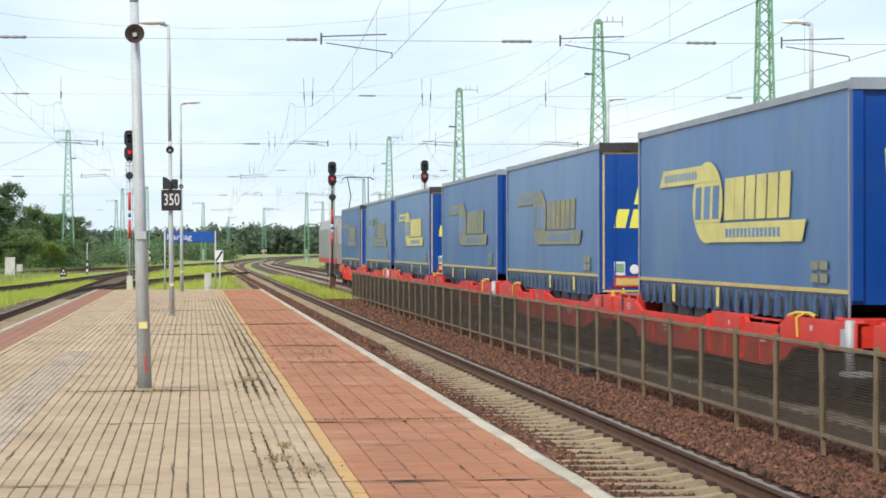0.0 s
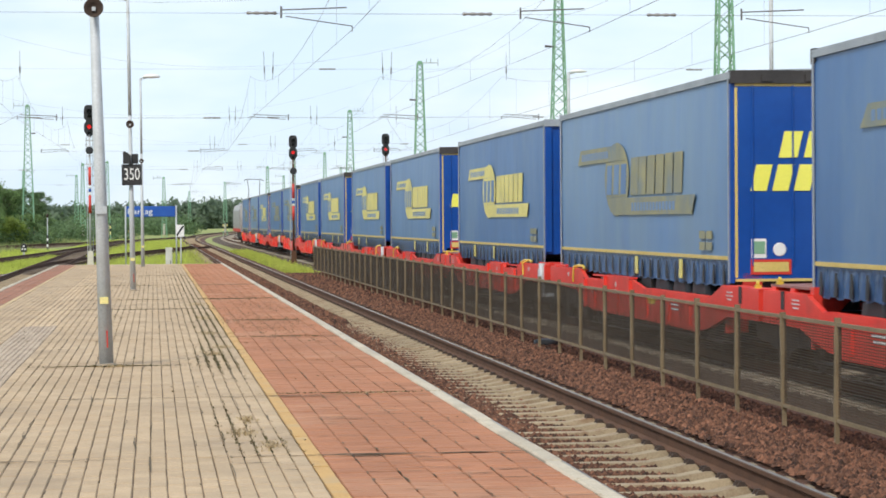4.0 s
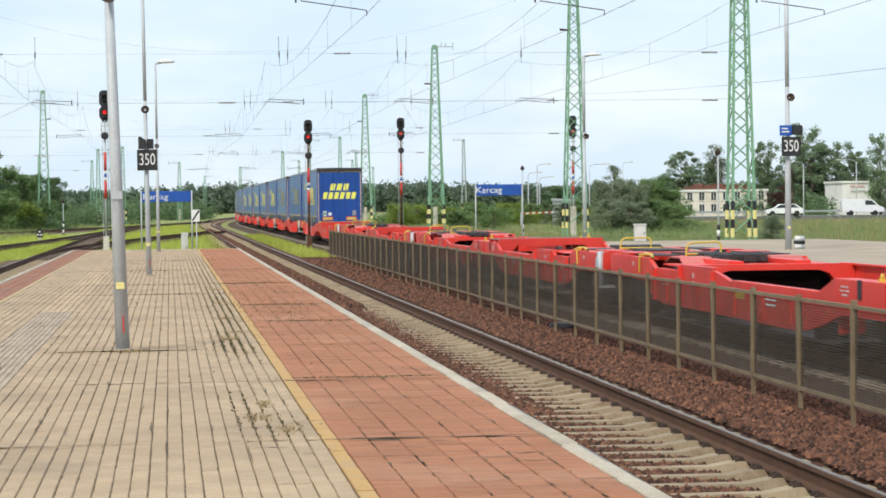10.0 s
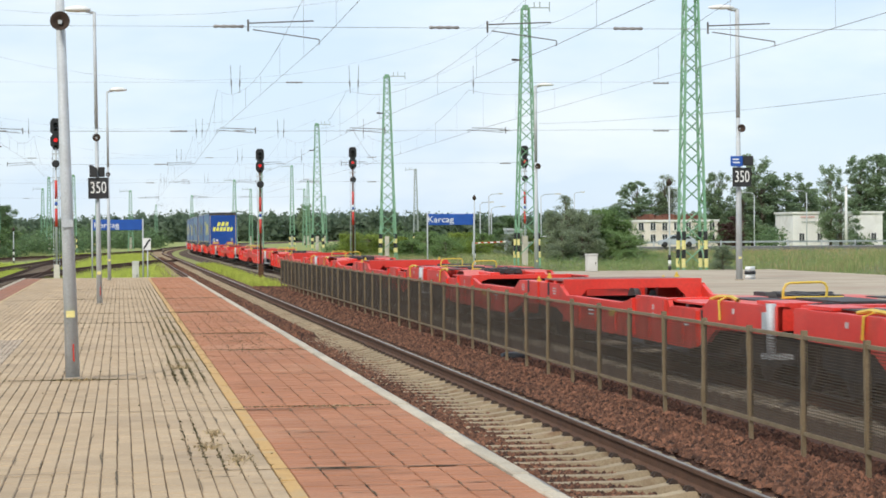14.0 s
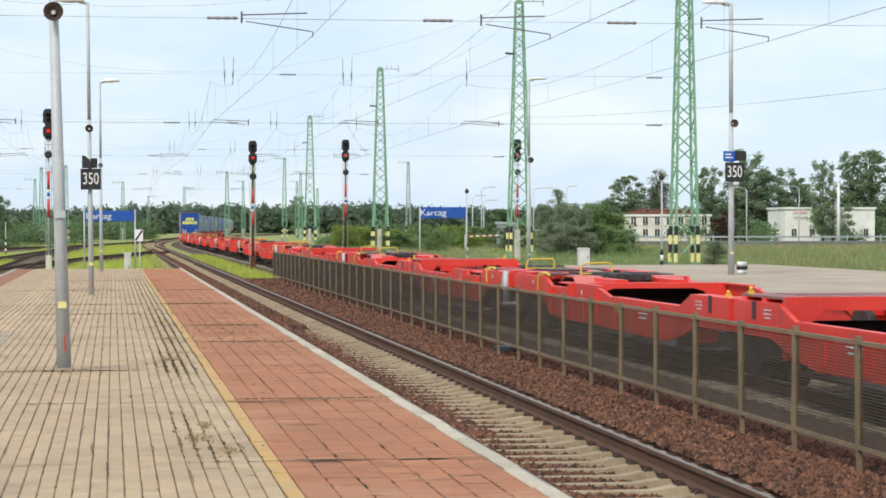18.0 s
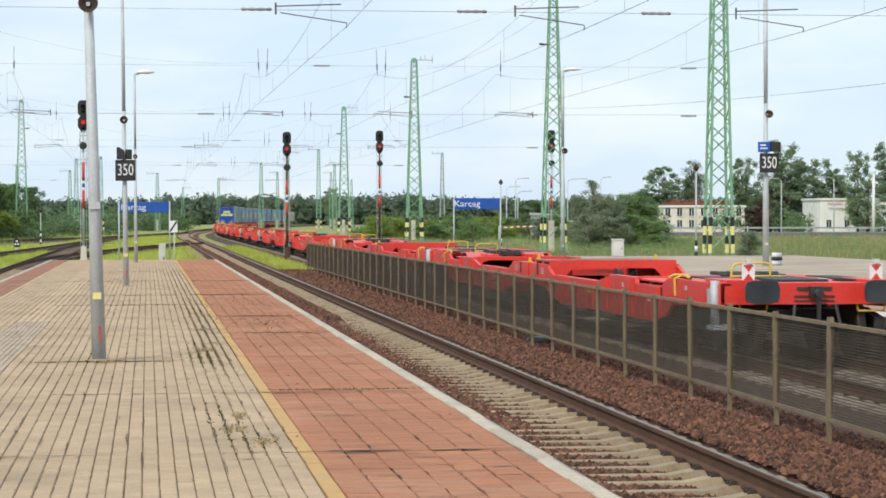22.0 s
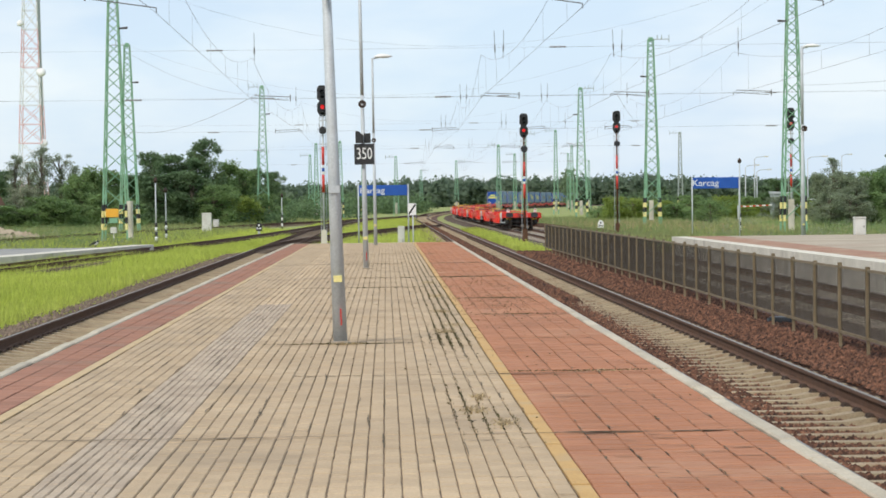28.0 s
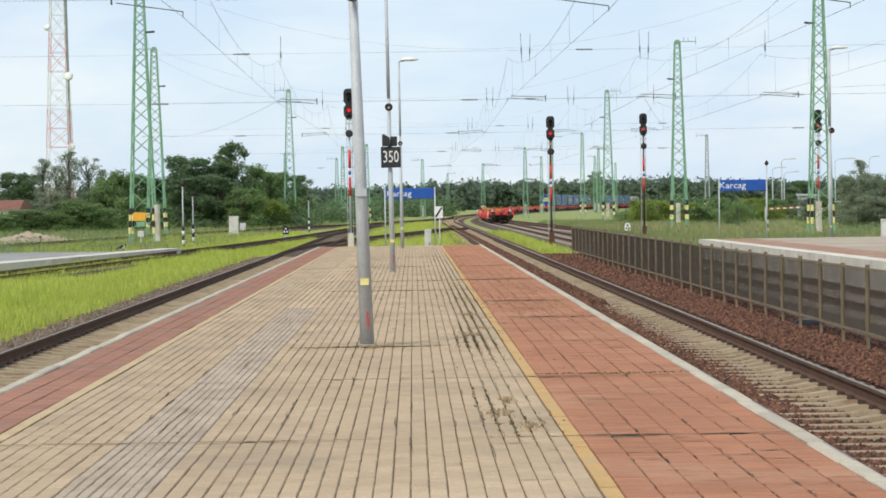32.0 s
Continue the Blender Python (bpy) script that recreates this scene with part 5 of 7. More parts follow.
def side_beam(bm, sx, y0, flip):
    """One side of a pocket: beam over the bogies, shoulders, and a deep belly between."""
    L = PITCH / 2
    f = (lambda y: y0 + L - y) if flip else (lambda y: y0 + y)
    outer = [(0.35, 0.74), (3.3, 0.70), (3.8, 0.50), (4.8, 0.37), (13.0, 0.35), (13.8, 0.44), (14.8, 0.64), (L - 0.12, 0.66),
             (L - 0.12, 1.07), (14.5, 1.07), (13.8, 0.88), (9.4, 0.88), (8.3, 1.01), (6.05, 1.03), (5.95, 0.93), (4.2, 0.93), (3.7, 1.08), (0.35, 1.08)]
    prism(bm, [(f(y), z) for y, z in outer], "x", sx * 1.36 - 0.035, sx * 1.36 + 0.035)
    for ya, yb, z, w in ((0.35, 3.7, 1.07, 0.16), (4.2, 5.9, 0.92, 0.14), (6.05, 8.2, 1.02, 0.13), (9.4, 13.8, 0.87, 0.14), (14.5, L - 0.12, 1.06, 0.30)):
        a, b = sorted((f(ya), f(yb)))
        box(bm, min(sx * 1.39, sx * (1.39 - w)), max(sx * 1.39, sx * (1.39 - w)), a, b, z, z + 0.03)
    for y, z1 in ((4.2, 0.93), (6.1, 1.03), (8.25, 1.0)):
        a, b = sorted((f(y), f(y + 0.10)))
        box(bm, min(sx * 1.395, sx * 1.45), max(sx * 1.395, sx * 1.45), a, b, 0.42, z1)
    for y in (5.1, 7.2, 9.6, 11.2, 12.6):
        a, b = sorted((f(y), f(y + 0.06)))
        box(bm, min(sx * 1.395, sx * 1.43), max(sx * 1.395, sx * 1.43), a, b, 0.42, 0.72)


def make_wagon(label):
    th = empty("pocket_wagon", pose(0, 0, 0), label, "freight wagon", "wagons of the train")
    L = PITCH / 2
    for y0, flip in ((0, False), (L, True)):
        for sx in (-1, 1):
            bm = B()
            side_beam(bm, sx, y0, flip)
            beam = part("side_frame", bm, "wagon", th, "red pressed side frame with deep belly")
            f = (lambda y: y0 + L - y) if flip else (lambda y: y0 + y)
            for y, z, w, h, mat in ((2.4, 0.98, 0.12, 0.07, "mark"), (7.0, 0.90, 0.10, 0.08, "mark"), (7.0, 0.77, 0.10, 0.09, "mark"), (15.0, 1.00, 0.30, 0.022, "mark"), (15.0, 0.95, 0.36, 0.022, "mark"), (15.0, 0.90, 0.24, 0.022, "mark"), (9.9, 0.70, 0.55, 0.10, "rail_yellow"), (11.6, 0.70, 0.6, 0.03, "white"), (11.6, 0.63, 0.5, 0.03, "white"), (5.0, 0.78, 0.5, 0.03, "white"), (5.0, 0.71, 0.4, 0.03, "white"), (15.6, 0.98, 0.16, 0.24, "black"), (4.05, 0.86, 0.10, 0.18, "black")):
                bm = B()
                box(bm, min(sx * 1.397, sx * 1.402), max(sx * 1.397, sx * 1.402), f(y) - w / 2, f(y) + w / 2, z - h / 2, z + h / 2)
                part("marking", bm, mat, beam)
        # pocket floor and cross members
        bm = B()
        f = (lambda y: y0 + L - y) if flip else (lambda y: y0 + y)
        a, b = sorted((f(4.6), f(14.3)))
        box(bm, -1.3, 1.3, a, b, 0.24, 0.28)
        for y in (5.0, 7.8, 10.6, 13.4):
            a, b = sorted((f(y), f(y + 0.18)))
            box(bm, -1.32, 1.32, a, b, 0.28, 0.50)
        part("pocket_floor", bm, "wagon_dark", th, "dark steel pocket floor")
        bm = B()
        a, b = sorted((f(6.45), f(6.65)))
        prism(bm, [(-1.32, 0.40), (-1.02, 0.40), (-1.0, 0.78), (-0.90, 0.90), (-0.74, 0.955), (0.74, 0.955), (0.90, 0.90), (1.0, 0.78), (1.02, 0.40), (1.32, 0.40), (1.32, 1.05), (-1.32, 1.05)], "y", a, b)
        part("bulkhead", bm, "wagon", th, "red bulkhead with rounded opening")
        # added dark panel and drum: they stand in for the shade under the deck
        bm = B()
        a, b = sorted((f(5.2), f(5.35)))
        box(bm, -1.3, 1.3, a, b, 0.40, 0.99)
        tube(bm, (-0.95, f(5.75), 0.55), (0.95, f(5.75), 0.55), 0.26, None, 12)
        part("brake_gear", bm, "wagon_dark", th, "dark panel and drum added as shade under the end deck")
        bm = B()
        a, b = sorted((f(4.4), f(6.45)))
        prism(bm, [(-1.3, 1.0), (1.3, 1.0), (1.3, 1.025), (-1.3, 1.025)], "y", a, b)
        part("end_deck", bm, "wagon", th, "red deck plate behind the bulkhead")
        bm = B()
        a, b = sorted((f(14.45), f(14.6)))
        t = 1.05 if flip else 1.18
        prism(bm, [(-1.32, 0.40), (-1.02, 0.40), (-1.0, t - 0.32), (-0.85, t - 0.17), (0.85, t - 0.17), (1.0, t - 0.32), (1.02, 0.40), (1.32, 0.40), (1.32, t), (-1.32, t)], "y", a, b)
        part("cross_beam", bm, "wagon", th, "red cross beam over a dark opening")
        for x in (-1.3, 1.3):
            bm = B()
            prism(bm, [(f(14.35), 0.78), (f(15.0), 0.78), (f(15.0), 1.05), (f(14.85), 1.05)], "x", x - 0.06, x + 0.06)
            a2, b2 = sorted((f(14.9), f(15.25)))
            box(bm, x - 0.28 if x > 0 else x - 0.06, x + 0.06 if x > 0 else x + 0.28, a2 + 0.01, b2, 0.80, 1.0)
            part("corner_bracket", bm, "wagon", th)
        # trestle for the trailer's coupling pin, lying folded
        bm = B()
        a, b = sorted((f(3.3), f(4.7)))
        box(bm, -0.42, 0.42, a, b, 1.04, 1.12)
        for x in (-0.28, 0.0, 0.28):
            box(bm, x - 0.06, x + 0.06, a - 0.3, b + 0.4, 1.06, 1.17)
        tube(bm, (-0.5, (a + b) / 2, 1.12), (0.5, (a + b) / 2, 1.12), 0.07, None, 8)
        part("folding_trestle", bm, "wagon_dark", th, "dark folding coupling trestle")
        for x in (-0.78, 0.78):
            bm = B()
            a, b = f(3.4), f(5.0)
            prism(bm, [(a, 1.02), (a + (b - a) * 0.25, 1.13), (a + (b - a) * 0.7, 1.13), (b, 0.94), (b, 0.92), (a + (b - a) * 0.7, 1.105), (a + (b - a) * 0.25, 1.105), (a, 1.0)], "x", x - 0.27, x + 0.27)
            part("trestle_cover", bm, "wagon_faded", th, "faded red curved cover")
        # beams take the dark colour to paint in the shade inside the pocket
        for x in (-0.35, 0.35):
            bm = B()
            a, b = sorted((f(8.2), f(14.2)))
            box(bm, x - 0.05, x + 0.05, a, b, 0.34, 0.50)
            part("inner_beam", bm, "wagon_dark", th)
        for x in (-0.55, 0.55):
            bm = B()
            a, b = sorted((f(0.8), f(6.4)))
            box(bm, x - 0.12, x + 0.12, a, b, 1.0, 1.10)
            part("deck_beam", bm, "wagon", th, "red deck beam")
        a, b = sorted((f(0.9), f(3.3)))
        for x0, x1, z0 in ((-1.2, -0.75, 1.125), (0.75, 1.2, 1.125), (-0.38, 0.38, 1.08)):
            bm = B()
            box(bm, x0, x1, a, b, z0, 1.142)
            part("deck_plate", bm, "wagon_dark", th, "black chequered deck plate")
        bm = B()
        box(bm, -1.38, 1.38, min(f(0.35), f(0.85)), max(f(0.35), f(0.85)), 0.80, 1.11)
        for x in (-1.05, 1.05):
            box(bm, x - 0.25, x + 0.25, min(f(0.35), f(1.6)), max(f(0.35), f(1.6)), 1.11, 1.15)
        part("headstock", bm, "wagon", th, "red headstock")
        # thin dark bars paint the shaded slots of the headstock; the box is draw gear
        bm = B()
        for x0, x1, z0, z1 in ((-0.26, -0.08, 1.00, 1.05), (0.06, 0.26, 1.00, 1.05), (-0.3, 0.3, 0.90, 0.93), (-0.3, 0.3, 0.84, 0.86)):
            box(bm, x0, x1, min(f(0.335), f(0.36)), max(f(0.335), f(0.36)), z0, z1)
        box(bm, -0.09, 0.09, min(f(0.20), f(0.34)), max(f(0.20), f(0.34)), 0.90, 1.06)
        part("draw_gear", bm, "wagon_dark", th, "dark draw gear, with slots painted as dark bars")
        bm = B()
        tube(bm, (0, f(0.35), 0.98), (0, f(0.05), 0.95), 0.06, None, 8)
        tube(bm, (0.0, f(0.12), 0.95), (0.0, f(0.12), 0.55), 0.035, None, 6)
        tube(bm, (-0.3, f(0.3), 0.8), (-0.36, f(0.2), 0.45), 0.025, None, 6)
        tube(bm, (0.3, f(0.3), 0.8), (0.36, f(0.2), 0.45), 0.025, None, 6)
        part("coupling", bm, "wagon_dark", th, "hanging screw coupling and hoses")
        for x in (-0.875, 0.875):
            bm = B()
            tube(bm, (x, f(0.35), 0.99), (x, f(-0.02), 0.99), 0.10, 0.085, 12)
            pts = [(x + 0.25 * max(-1, min(1, 1.25 * math.cos(q))), 0.99 + 0.165 * max(-1, min(1, 1.25 * math.sin(q)))) for q in [i * math.tau / 16 for i in range(16)]]
            prism(bm, pts, "y", min(f(-0.06), f(-0.02)), max(f(-0.06), f(-0.02)))
            part("buffer", bm, "buffer", th, "black oval buffer")
        bm = B()
        y = f(2.9)
        strand(bm, [(-0.56, y, 1.10), (-0.55, y, 1.25), (-0.51, y, 1.32), (-0.46, y, 1.34), (-0.02, y, 1.35), (0.04, y, 1.33), (0.07, y, 1.27), (0.06, y, 1.155), (0.02, y, 1.14), (-0.55, y, 1.14)], 0.019, 6)
        strand(bm, [(0.06, y, 1.14), (0.30, y, 1.14)], 0.014)
        part("handrail", bm, "rail_yellow", th, "yellow handrail loop")
        for x in (-0.875, 0.875):
            bm = B()
            strand(bm, [(x - 0.22, f(0.42), 0.82), (x - 0.20, f(0.40), 0.70), (x + 0.18, f(0.40), 0.70), (x + 0.20, f(0.42), 0.82)], 0.016, 6)
            part("shunter_handle", bm, "rail_yellow", th, "yellow grab handle under the buffer")
        bm = B()
        strand(bm, [(-1.30, f(2.5), 1.12), (-1.28, f(2.9), 1.16), (-1.30, f(3.5), 1.15), (-1.34, f(3.75), 1.10)], 0.028, 6)
        strand(bm, [(-1.30, f(3.1), 1.15), (-1.42, f(3.05), 1.10), (-1.42, f(3.0), 0.84)], 0.018, 6)
        part("brake_lever", bm, "rail_yellow", th, "bent yellow lever lying on the frame")
        bm = B()
        if not flip:
            tube(bm, (-1.43, f(0.5), 0.50), (-1.43, f(0.5), 1.14), 0.065, None, 10)
            box(bm, -1.47, -1.37, f(0.56), f(0.8), 0.75, 1.02)
            box(bm, -1.5, -1.2, f(0.3), f(0.75), 0.44, 0.5)
            part("corner_post", bm, "silver", th, "grey cylindrical corner post")
    # the joint of the two halves over the middle bogie
    for y in (L - 1.2, L - 0.3):
        for x0 in (-1.3, 0.7):
            bm = B()
            box(bm, x0, x0 + 0.6, y - 0.10, y + 0.10, 0.70, 1.14)
            part("deck_support", bm, "wagon", th, "red deck upright")
    for x, y in ((-1.27, L - 0.5), (1.27, L - 0.5), (-1.27, L + 0.6), (1.27, L + 0.6)):
        bm = B()
        z = 1.17 if y < L else 1.09
        box(bm, x - 0.04, x + 0.04, y - 0.04, y + 0.04, z, z + 0.04)
        tube(bm, (x, y, z + 0.04), (x, y, z + 0.10), 0.03, 0.018, 8)
        part("container_lug", bm, "rail_yellow", th, "yellow lug")
    bm = B()
    box(bm, -1.30, 1.30, L - 2.07, L - 0.15, 1.14, 1.17)
    for y in (L - 1.9, L - 1.0):
        box(bm, -0.9, 0.9, y, y + 0.6, 1.17, 1.18)
    part("joint_plate", bm, "joint_plate", th, "worn grey-red deck over the joint")
    bm = B()
    tube(bm, (-0.9, L - 0.9, 0.62), (0.9, L - 0.9, 0.62), 0.22, None, 10)
    part("air_tank", bm, "wagon_dark", th, "dark air tank")
    bm = B()
    tube(bm, (-0.6, 9.0, 0.52), (-0.6, 12.0, 0.52), 0.22, None, 10)
    part("air_tank", bm, "wagon_dark", th, "dark air tank")
    for y in (1.85, L, PITCH - 1.85):
        bogie(th, y)
    return th


def make_trailer(label, logo):
    """A curtain-sided semi-trailer; y = 0 at its rear doors, wheels at z = 0.27 above the rails."""
    th = empty("semi_trailer", pose(0, 0, 0), label, "semi-trailer", "trailers on the train")
    LEN, W, Z0, Z1 = 13.7, 1.275, 1.42, 4.17
    for sx in (-1, 1):
        bm = B()
        nz, ny = 9, 40
        rows_ = []
        for j in range(nz + 1):
            z = Z0 + 0.07 + (Z1 - 0.16 - Z0 - 0.07) * j / nz
            rr = []
            for i in range(ny + 1):
                y = 0.09 + (LEN - 0.18) * i / ny
                bulge = 0.018 * math.sin(math.pi * j / nz) * (0.6 + 0.4 * math.sin(i * 0.9)) + 0.006 * math.sin(i * 2.3 + j)
                rr.append(bm.verts.new((sx * (W - 0.022 + bulge), y, z)))
            rows_.append(rr)
        for r, q in zip(rows_, rows_[1:]):
            for i in range(ny):
                bm.faces.new((r[i], r[i + 1], q[i + 1], q[i])).smooth = True
        box(bm, min(sx * (W - 0.03), sx * (W - 0.06)), max(sx * (W - 0.03), sx * (W - 0.06)), 0.05, LEN - 0.05, Z0, Z1 - 0.1)
        bmesh.ops.recalc_face_normals(bm, faces=bm.faces)
        cur = part("curtain", bm, "curtain", th, "faded blue tarpaulin side curtain")
        bm = B()
        box(bm, min(sx * (W - 0.012), sx * (W + 0.004)), max(sx * (W - 0.012), sx * (W + 0.004)), 0.12, LEN - 0.12, Z0 + 0.03, Z0 + 0.085)
        part("hem_stripe", bm, "edge_yellow", cur, "yellow hem stripe")
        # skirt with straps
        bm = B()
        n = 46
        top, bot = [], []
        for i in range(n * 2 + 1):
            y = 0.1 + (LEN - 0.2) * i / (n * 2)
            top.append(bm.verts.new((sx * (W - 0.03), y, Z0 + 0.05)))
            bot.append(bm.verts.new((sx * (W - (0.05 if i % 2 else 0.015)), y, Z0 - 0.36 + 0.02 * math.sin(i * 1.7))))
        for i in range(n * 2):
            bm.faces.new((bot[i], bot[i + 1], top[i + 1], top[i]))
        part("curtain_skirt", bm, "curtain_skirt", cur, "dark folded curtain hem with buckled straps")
        # black wedges at the straps: shade of the hem's pinched folds as colour
        for i in range(22):
            bm = B()
            y = 0.35 + (LEN - 0.7) * i / 21
            prism(bm, [(y - 0.05, Z0 - 0.33), (y + 0.07, Z0 - 0.34), (y + 0.09, Z0 - 0.22), (y + 0.03, Z0 - 0.04), (y - 0.01, Z0 - 0.04), (y - 0.03, Z0 - 0.2)], "x", sx * (W + 0.004) - 0.006, sx * (W + 0.004) + 0.006)
            part("strap", bm, "black", cur, "black strap wedge painting the shade of a pinched fold")
        for y in (3.1, 6.4):
            bm = B()
            box(bm, min(sx * (W - 0.005), sx * (W + 0.012)), max(sx * (W - 0.005), sx * (W + 0.012)), y - 0.09, y + 0.09, Z0 - 0.3, Z0 + 0.0)
            part("marker_strip", bm, "logo", cur, "yellow strap")
        bm = B()
        box(bm, min(sx * (W - 0.05), sx * (W + 0.002)), max(sx * (W - 0.05), sx * (W + 0.002)), 0.0, LEN, Z1 - 0.10, Z1)
        part("roof_rail", bm, "trail_grey", th, "grey roof rail")
        for y in (0.07, LEN - 0.09):
            bm = B()
            tube(bm, (sx * (W + 0.004), y, Z0 - 0.3), (sx * (W + 0.004), y, Z1 - 0.1), 0.016, None, 6)
            part("tension_tube", bm, "trail_grey", th, "pale grey curtain tensioning tube")
        # the badge: plain slanted shapes
        lx = sx * (W + 0.012)

        def bar(bm, a, b, z0, z1, lean, proud=0.004):
            a2, b2 = (LEN / 2 - a, LEN / 2 - b) if sx < 0 else (LEN / 2 + a, LEN / 2 + b)
            ln = -lean if sx < 0 else lean
            prism(bm, [(a2, z0), (b2, z0), (b2 + ln, z1), (a2 + ln, z1)], "x", *sorted((lx - sx * 0.004, lx + sx * proud)))
        mat = logo
        bm = B()
        bar(bm, -4.85, -1.3, 3.10, 3.38, 0.3)
        part("badge_bar", bm, mat, cur, "slanted yellow bar")
        bm = B()
        cy = LEN / 2 + (1.15 if sx < 0 else -1.15)
        for i in range(24):
            a0, a1 = i * math.tau / 24, (i + 1) * math.tau / 24
            if abs(math.sin((a0 + a1) / 2)) < 0.52:
                continue
            ring = [(cy + 1.05 * math.cos(a0), 2.77 + 0.66 * math.sin(a0)), (cy + 1.05 * math.cos(a1), 2.77 + 0.66 * math.sin(a1)), (cy + 1.05 * math.cos(a1), 2.77 + 0.33 * (1 if math.sin(a1) > 0 else -1)), (cy + 1.05 * math.cos(a0), 2.77 + 0.33 * (1 if math.sin(a0) > 0 else -1))]
            prism(bm, ring, "x", lx - 0.004, lx + 0.004)
        part("badge_globe", bm, mat, cur, "yellow globe halves")
        bm = B()
        prism(bm, [(cy + 1.05 * math.cos(i * math.tau / 24), 2.77 + 0.325 * max(-1, min(1, 2 * math.sin(i * math.tau / 24)))) for i in range(24)], "x", lx - 0.004, lx + 0.004)
        part("badge_globe", bm, mat, cur, "yellow globe middle")
        for k in range(3):
            bm = B()
            bar(bm, -2.02 + k * 0.62, -1.60 + k * 0.62, 2.50, 3.03, 0.08, 0.009)
            part("badge_block", bm, "curtain", cur, "blue slanted block")
        for k in range(6):
            a = 0.02 + k * 0.66
            bm = B()
            bar(bm, a, a + (0.56 if k else 0.62), 2.47, 3.12, 0.09)
            part("badge_block", bm, mat, cur, "yellow slanted block")
        bm = B()
        bar(bm, -1.1, 4.55, 2.13, 2.43, 0.22)
        part("badge_bar", bm, mat, cur, "slanted yellow bar")
        bm = B()
        for k in range(14):
            a2 = LEN / 2 - (0.2 + k * 0.24) if sx < 0 else LEN / 2 + 0.2 + k * 0.24
            box(bm, min(lx - sx * 0.002, lx + sx * 0.006), max(lx - sx * 0.002, lx + sx * 0.006), a2 - 0.08, a2 + 0.08, 2.20, 2.34)
        for k in range(12):
            a2 = LEN / 2 - (-4.35 + k * 0.215) if sx < 0 else LEN / 2 - 4.35 + k * 0.215
            box(bm, min(lx - sx * 0.002, lx + sx * 0.006), max(lx - sx * 0.002, lx + sx * 0.006), a2 - 0.07, a2 + 0.07, 3.17, 3.30)
        part("badge_fine_print", bm, "curtain", cur, "small blue bars")
        bm = B()
        a2 = LEN / 2 + (5.4 if sx > 0 else -5.4)
        for i in range(2):
            for k in range(2):
                box(bm, min(lx - 0.003, lx + 0.003), max(lx - 0.003, lx + 0.003), a2 - 0.4 + i * 0.42, a2 - 0.05 + i * 0.42, 1.58 + k * 0.17, 1.70 + k * 0.17)
        part("side_stickers", bm, "logo_faded", cur, "faded stickers")
    # roof
    bm = B()
    prism(bm, [(-W + 0.02, Z1 - 0.02), (W - 0.02, Z1 - 0.02), (W - 0.06, Z1 + 0.02), (0, Z1 + 0.05), (-W + 0.06, Z1 + 0.02)], "y", 0.01, LEN - 0.01)
    part("roof", bm, "trail_grey", th, "grey tarpaulin roof")
    # front wall
    bm = B()
    box(bm, -W, W, LEN - 0.05, LEN, Z0 - 0.1, Z1 - 0.02)
    fw = part("front_wall", bm, "door_blue", th, "deep blue front wall")
    for x0, x1 in ((-W, -W + 0.14), (W - 0.14, W)):
        bm = B()
        box(bm, x0, x1, LEN + 0.001, LEN + 0.05, Z0 - 0.05, Z1 - 0.135)
        part("corner_post", bm, "door_blue", fw)
    bm = B()
    box(bm, -W - 0.005, W + 0.005, LEN - 0.06, LEN + 0.07, Z1 - 0.13, Z1 + 0.02)
    part("front_cap", bm, "trail_grey", fw, "pale grey front cap")
    for z0, z1, x0, x1 in ((2.7, 3.3, -0.9, 0.9), (1.95, 2.35, -0.98, -0.60)):
        bm = B()
        n = 5 if x1 - x0 > 1 else 1
        for k in range(n):
            w = (x1 - x0) / n
            prism(bm, [(x0 + k * w, z0), (x0 + k * w + w * 0.74, z0), (x0 + k * w + w * 0.84, z1), (x0 + k * w + w * 0.1, z1)], "y", LEN + 0.002, LEN + 0.008)
        part("front_marking", bm, "logo_rear", fw, "yellow front marking")
    # rear doors
    for sx in (-1, 1):
        bm = B()
        x0, x1 = sorted((sx * 0.006, sx * (W - 0.06)))
        box(bm, x0, x1, -0.02, 0.03, 1.17, Z1 - 0.18)
        door = part("rear_door", bm, "door_blue", th, "deep blue rear door")
        bm = B()
        for x in (0.35, 0.95):
            tube(bm, (sx * x, -0.035, Z0 - 0.05), (sx * x, -0.035, Z1 - 0.2), 0.013, None, 6)
        part("locking_bar", bm, "door_blue", door, "blue locking bar")
    for x0, x1 in ((-W, -W + 0.06), (W - 0.06, W)):
        bm = B()
        box(bm, x0, x1, -0.01, 0.06, 1.12, Z1 - 0.1)
        part("rear_post", bm, "door_blue", th, "blue rear corner post")
    strips = [(x - 0.02, x + 0.02, z0, z1) for z0, z1 in ((1.2, 3.94),) for x in (-W + 0.085, W - 0.085)]
    strips += [(a, b, z - 0.02, z + 0.02) for z in (1.16, 3.98) for a, b in ((-W + 0.07, -0.03), (0.03, W - 0.07))]
    for x0, x1, z0, z1 in strips:
        bm = B()
        box(bm, x0, x1, -0.026, -0.018, z0, z1)
        part("contour_tape", bm, "edge_yellow", th, "yellow contour tape")
    bm = B()
    box(bm, -W, W, -0.06, 0.1, Z1 - 0.17, Z1 + 0.02)
    for x in (-0.75, -0.1, 0.1, 0.75):
        box(bm, x - 0.07, x + 0.07, -0.09, -0.05, Z1 - 0.14, Z1 - 0.04)
    part("roof_gantry", bm, "wagon_dark", th, "dark rear roof beam with hinges")
    for z, x0, x1, n in ((2.93, -0.56, 0.56, 3), (2.45, -0.98, 0.95, 6)):
        w = (x1 - x0) / n
        for k in range(n):
            a = x0 + k * w
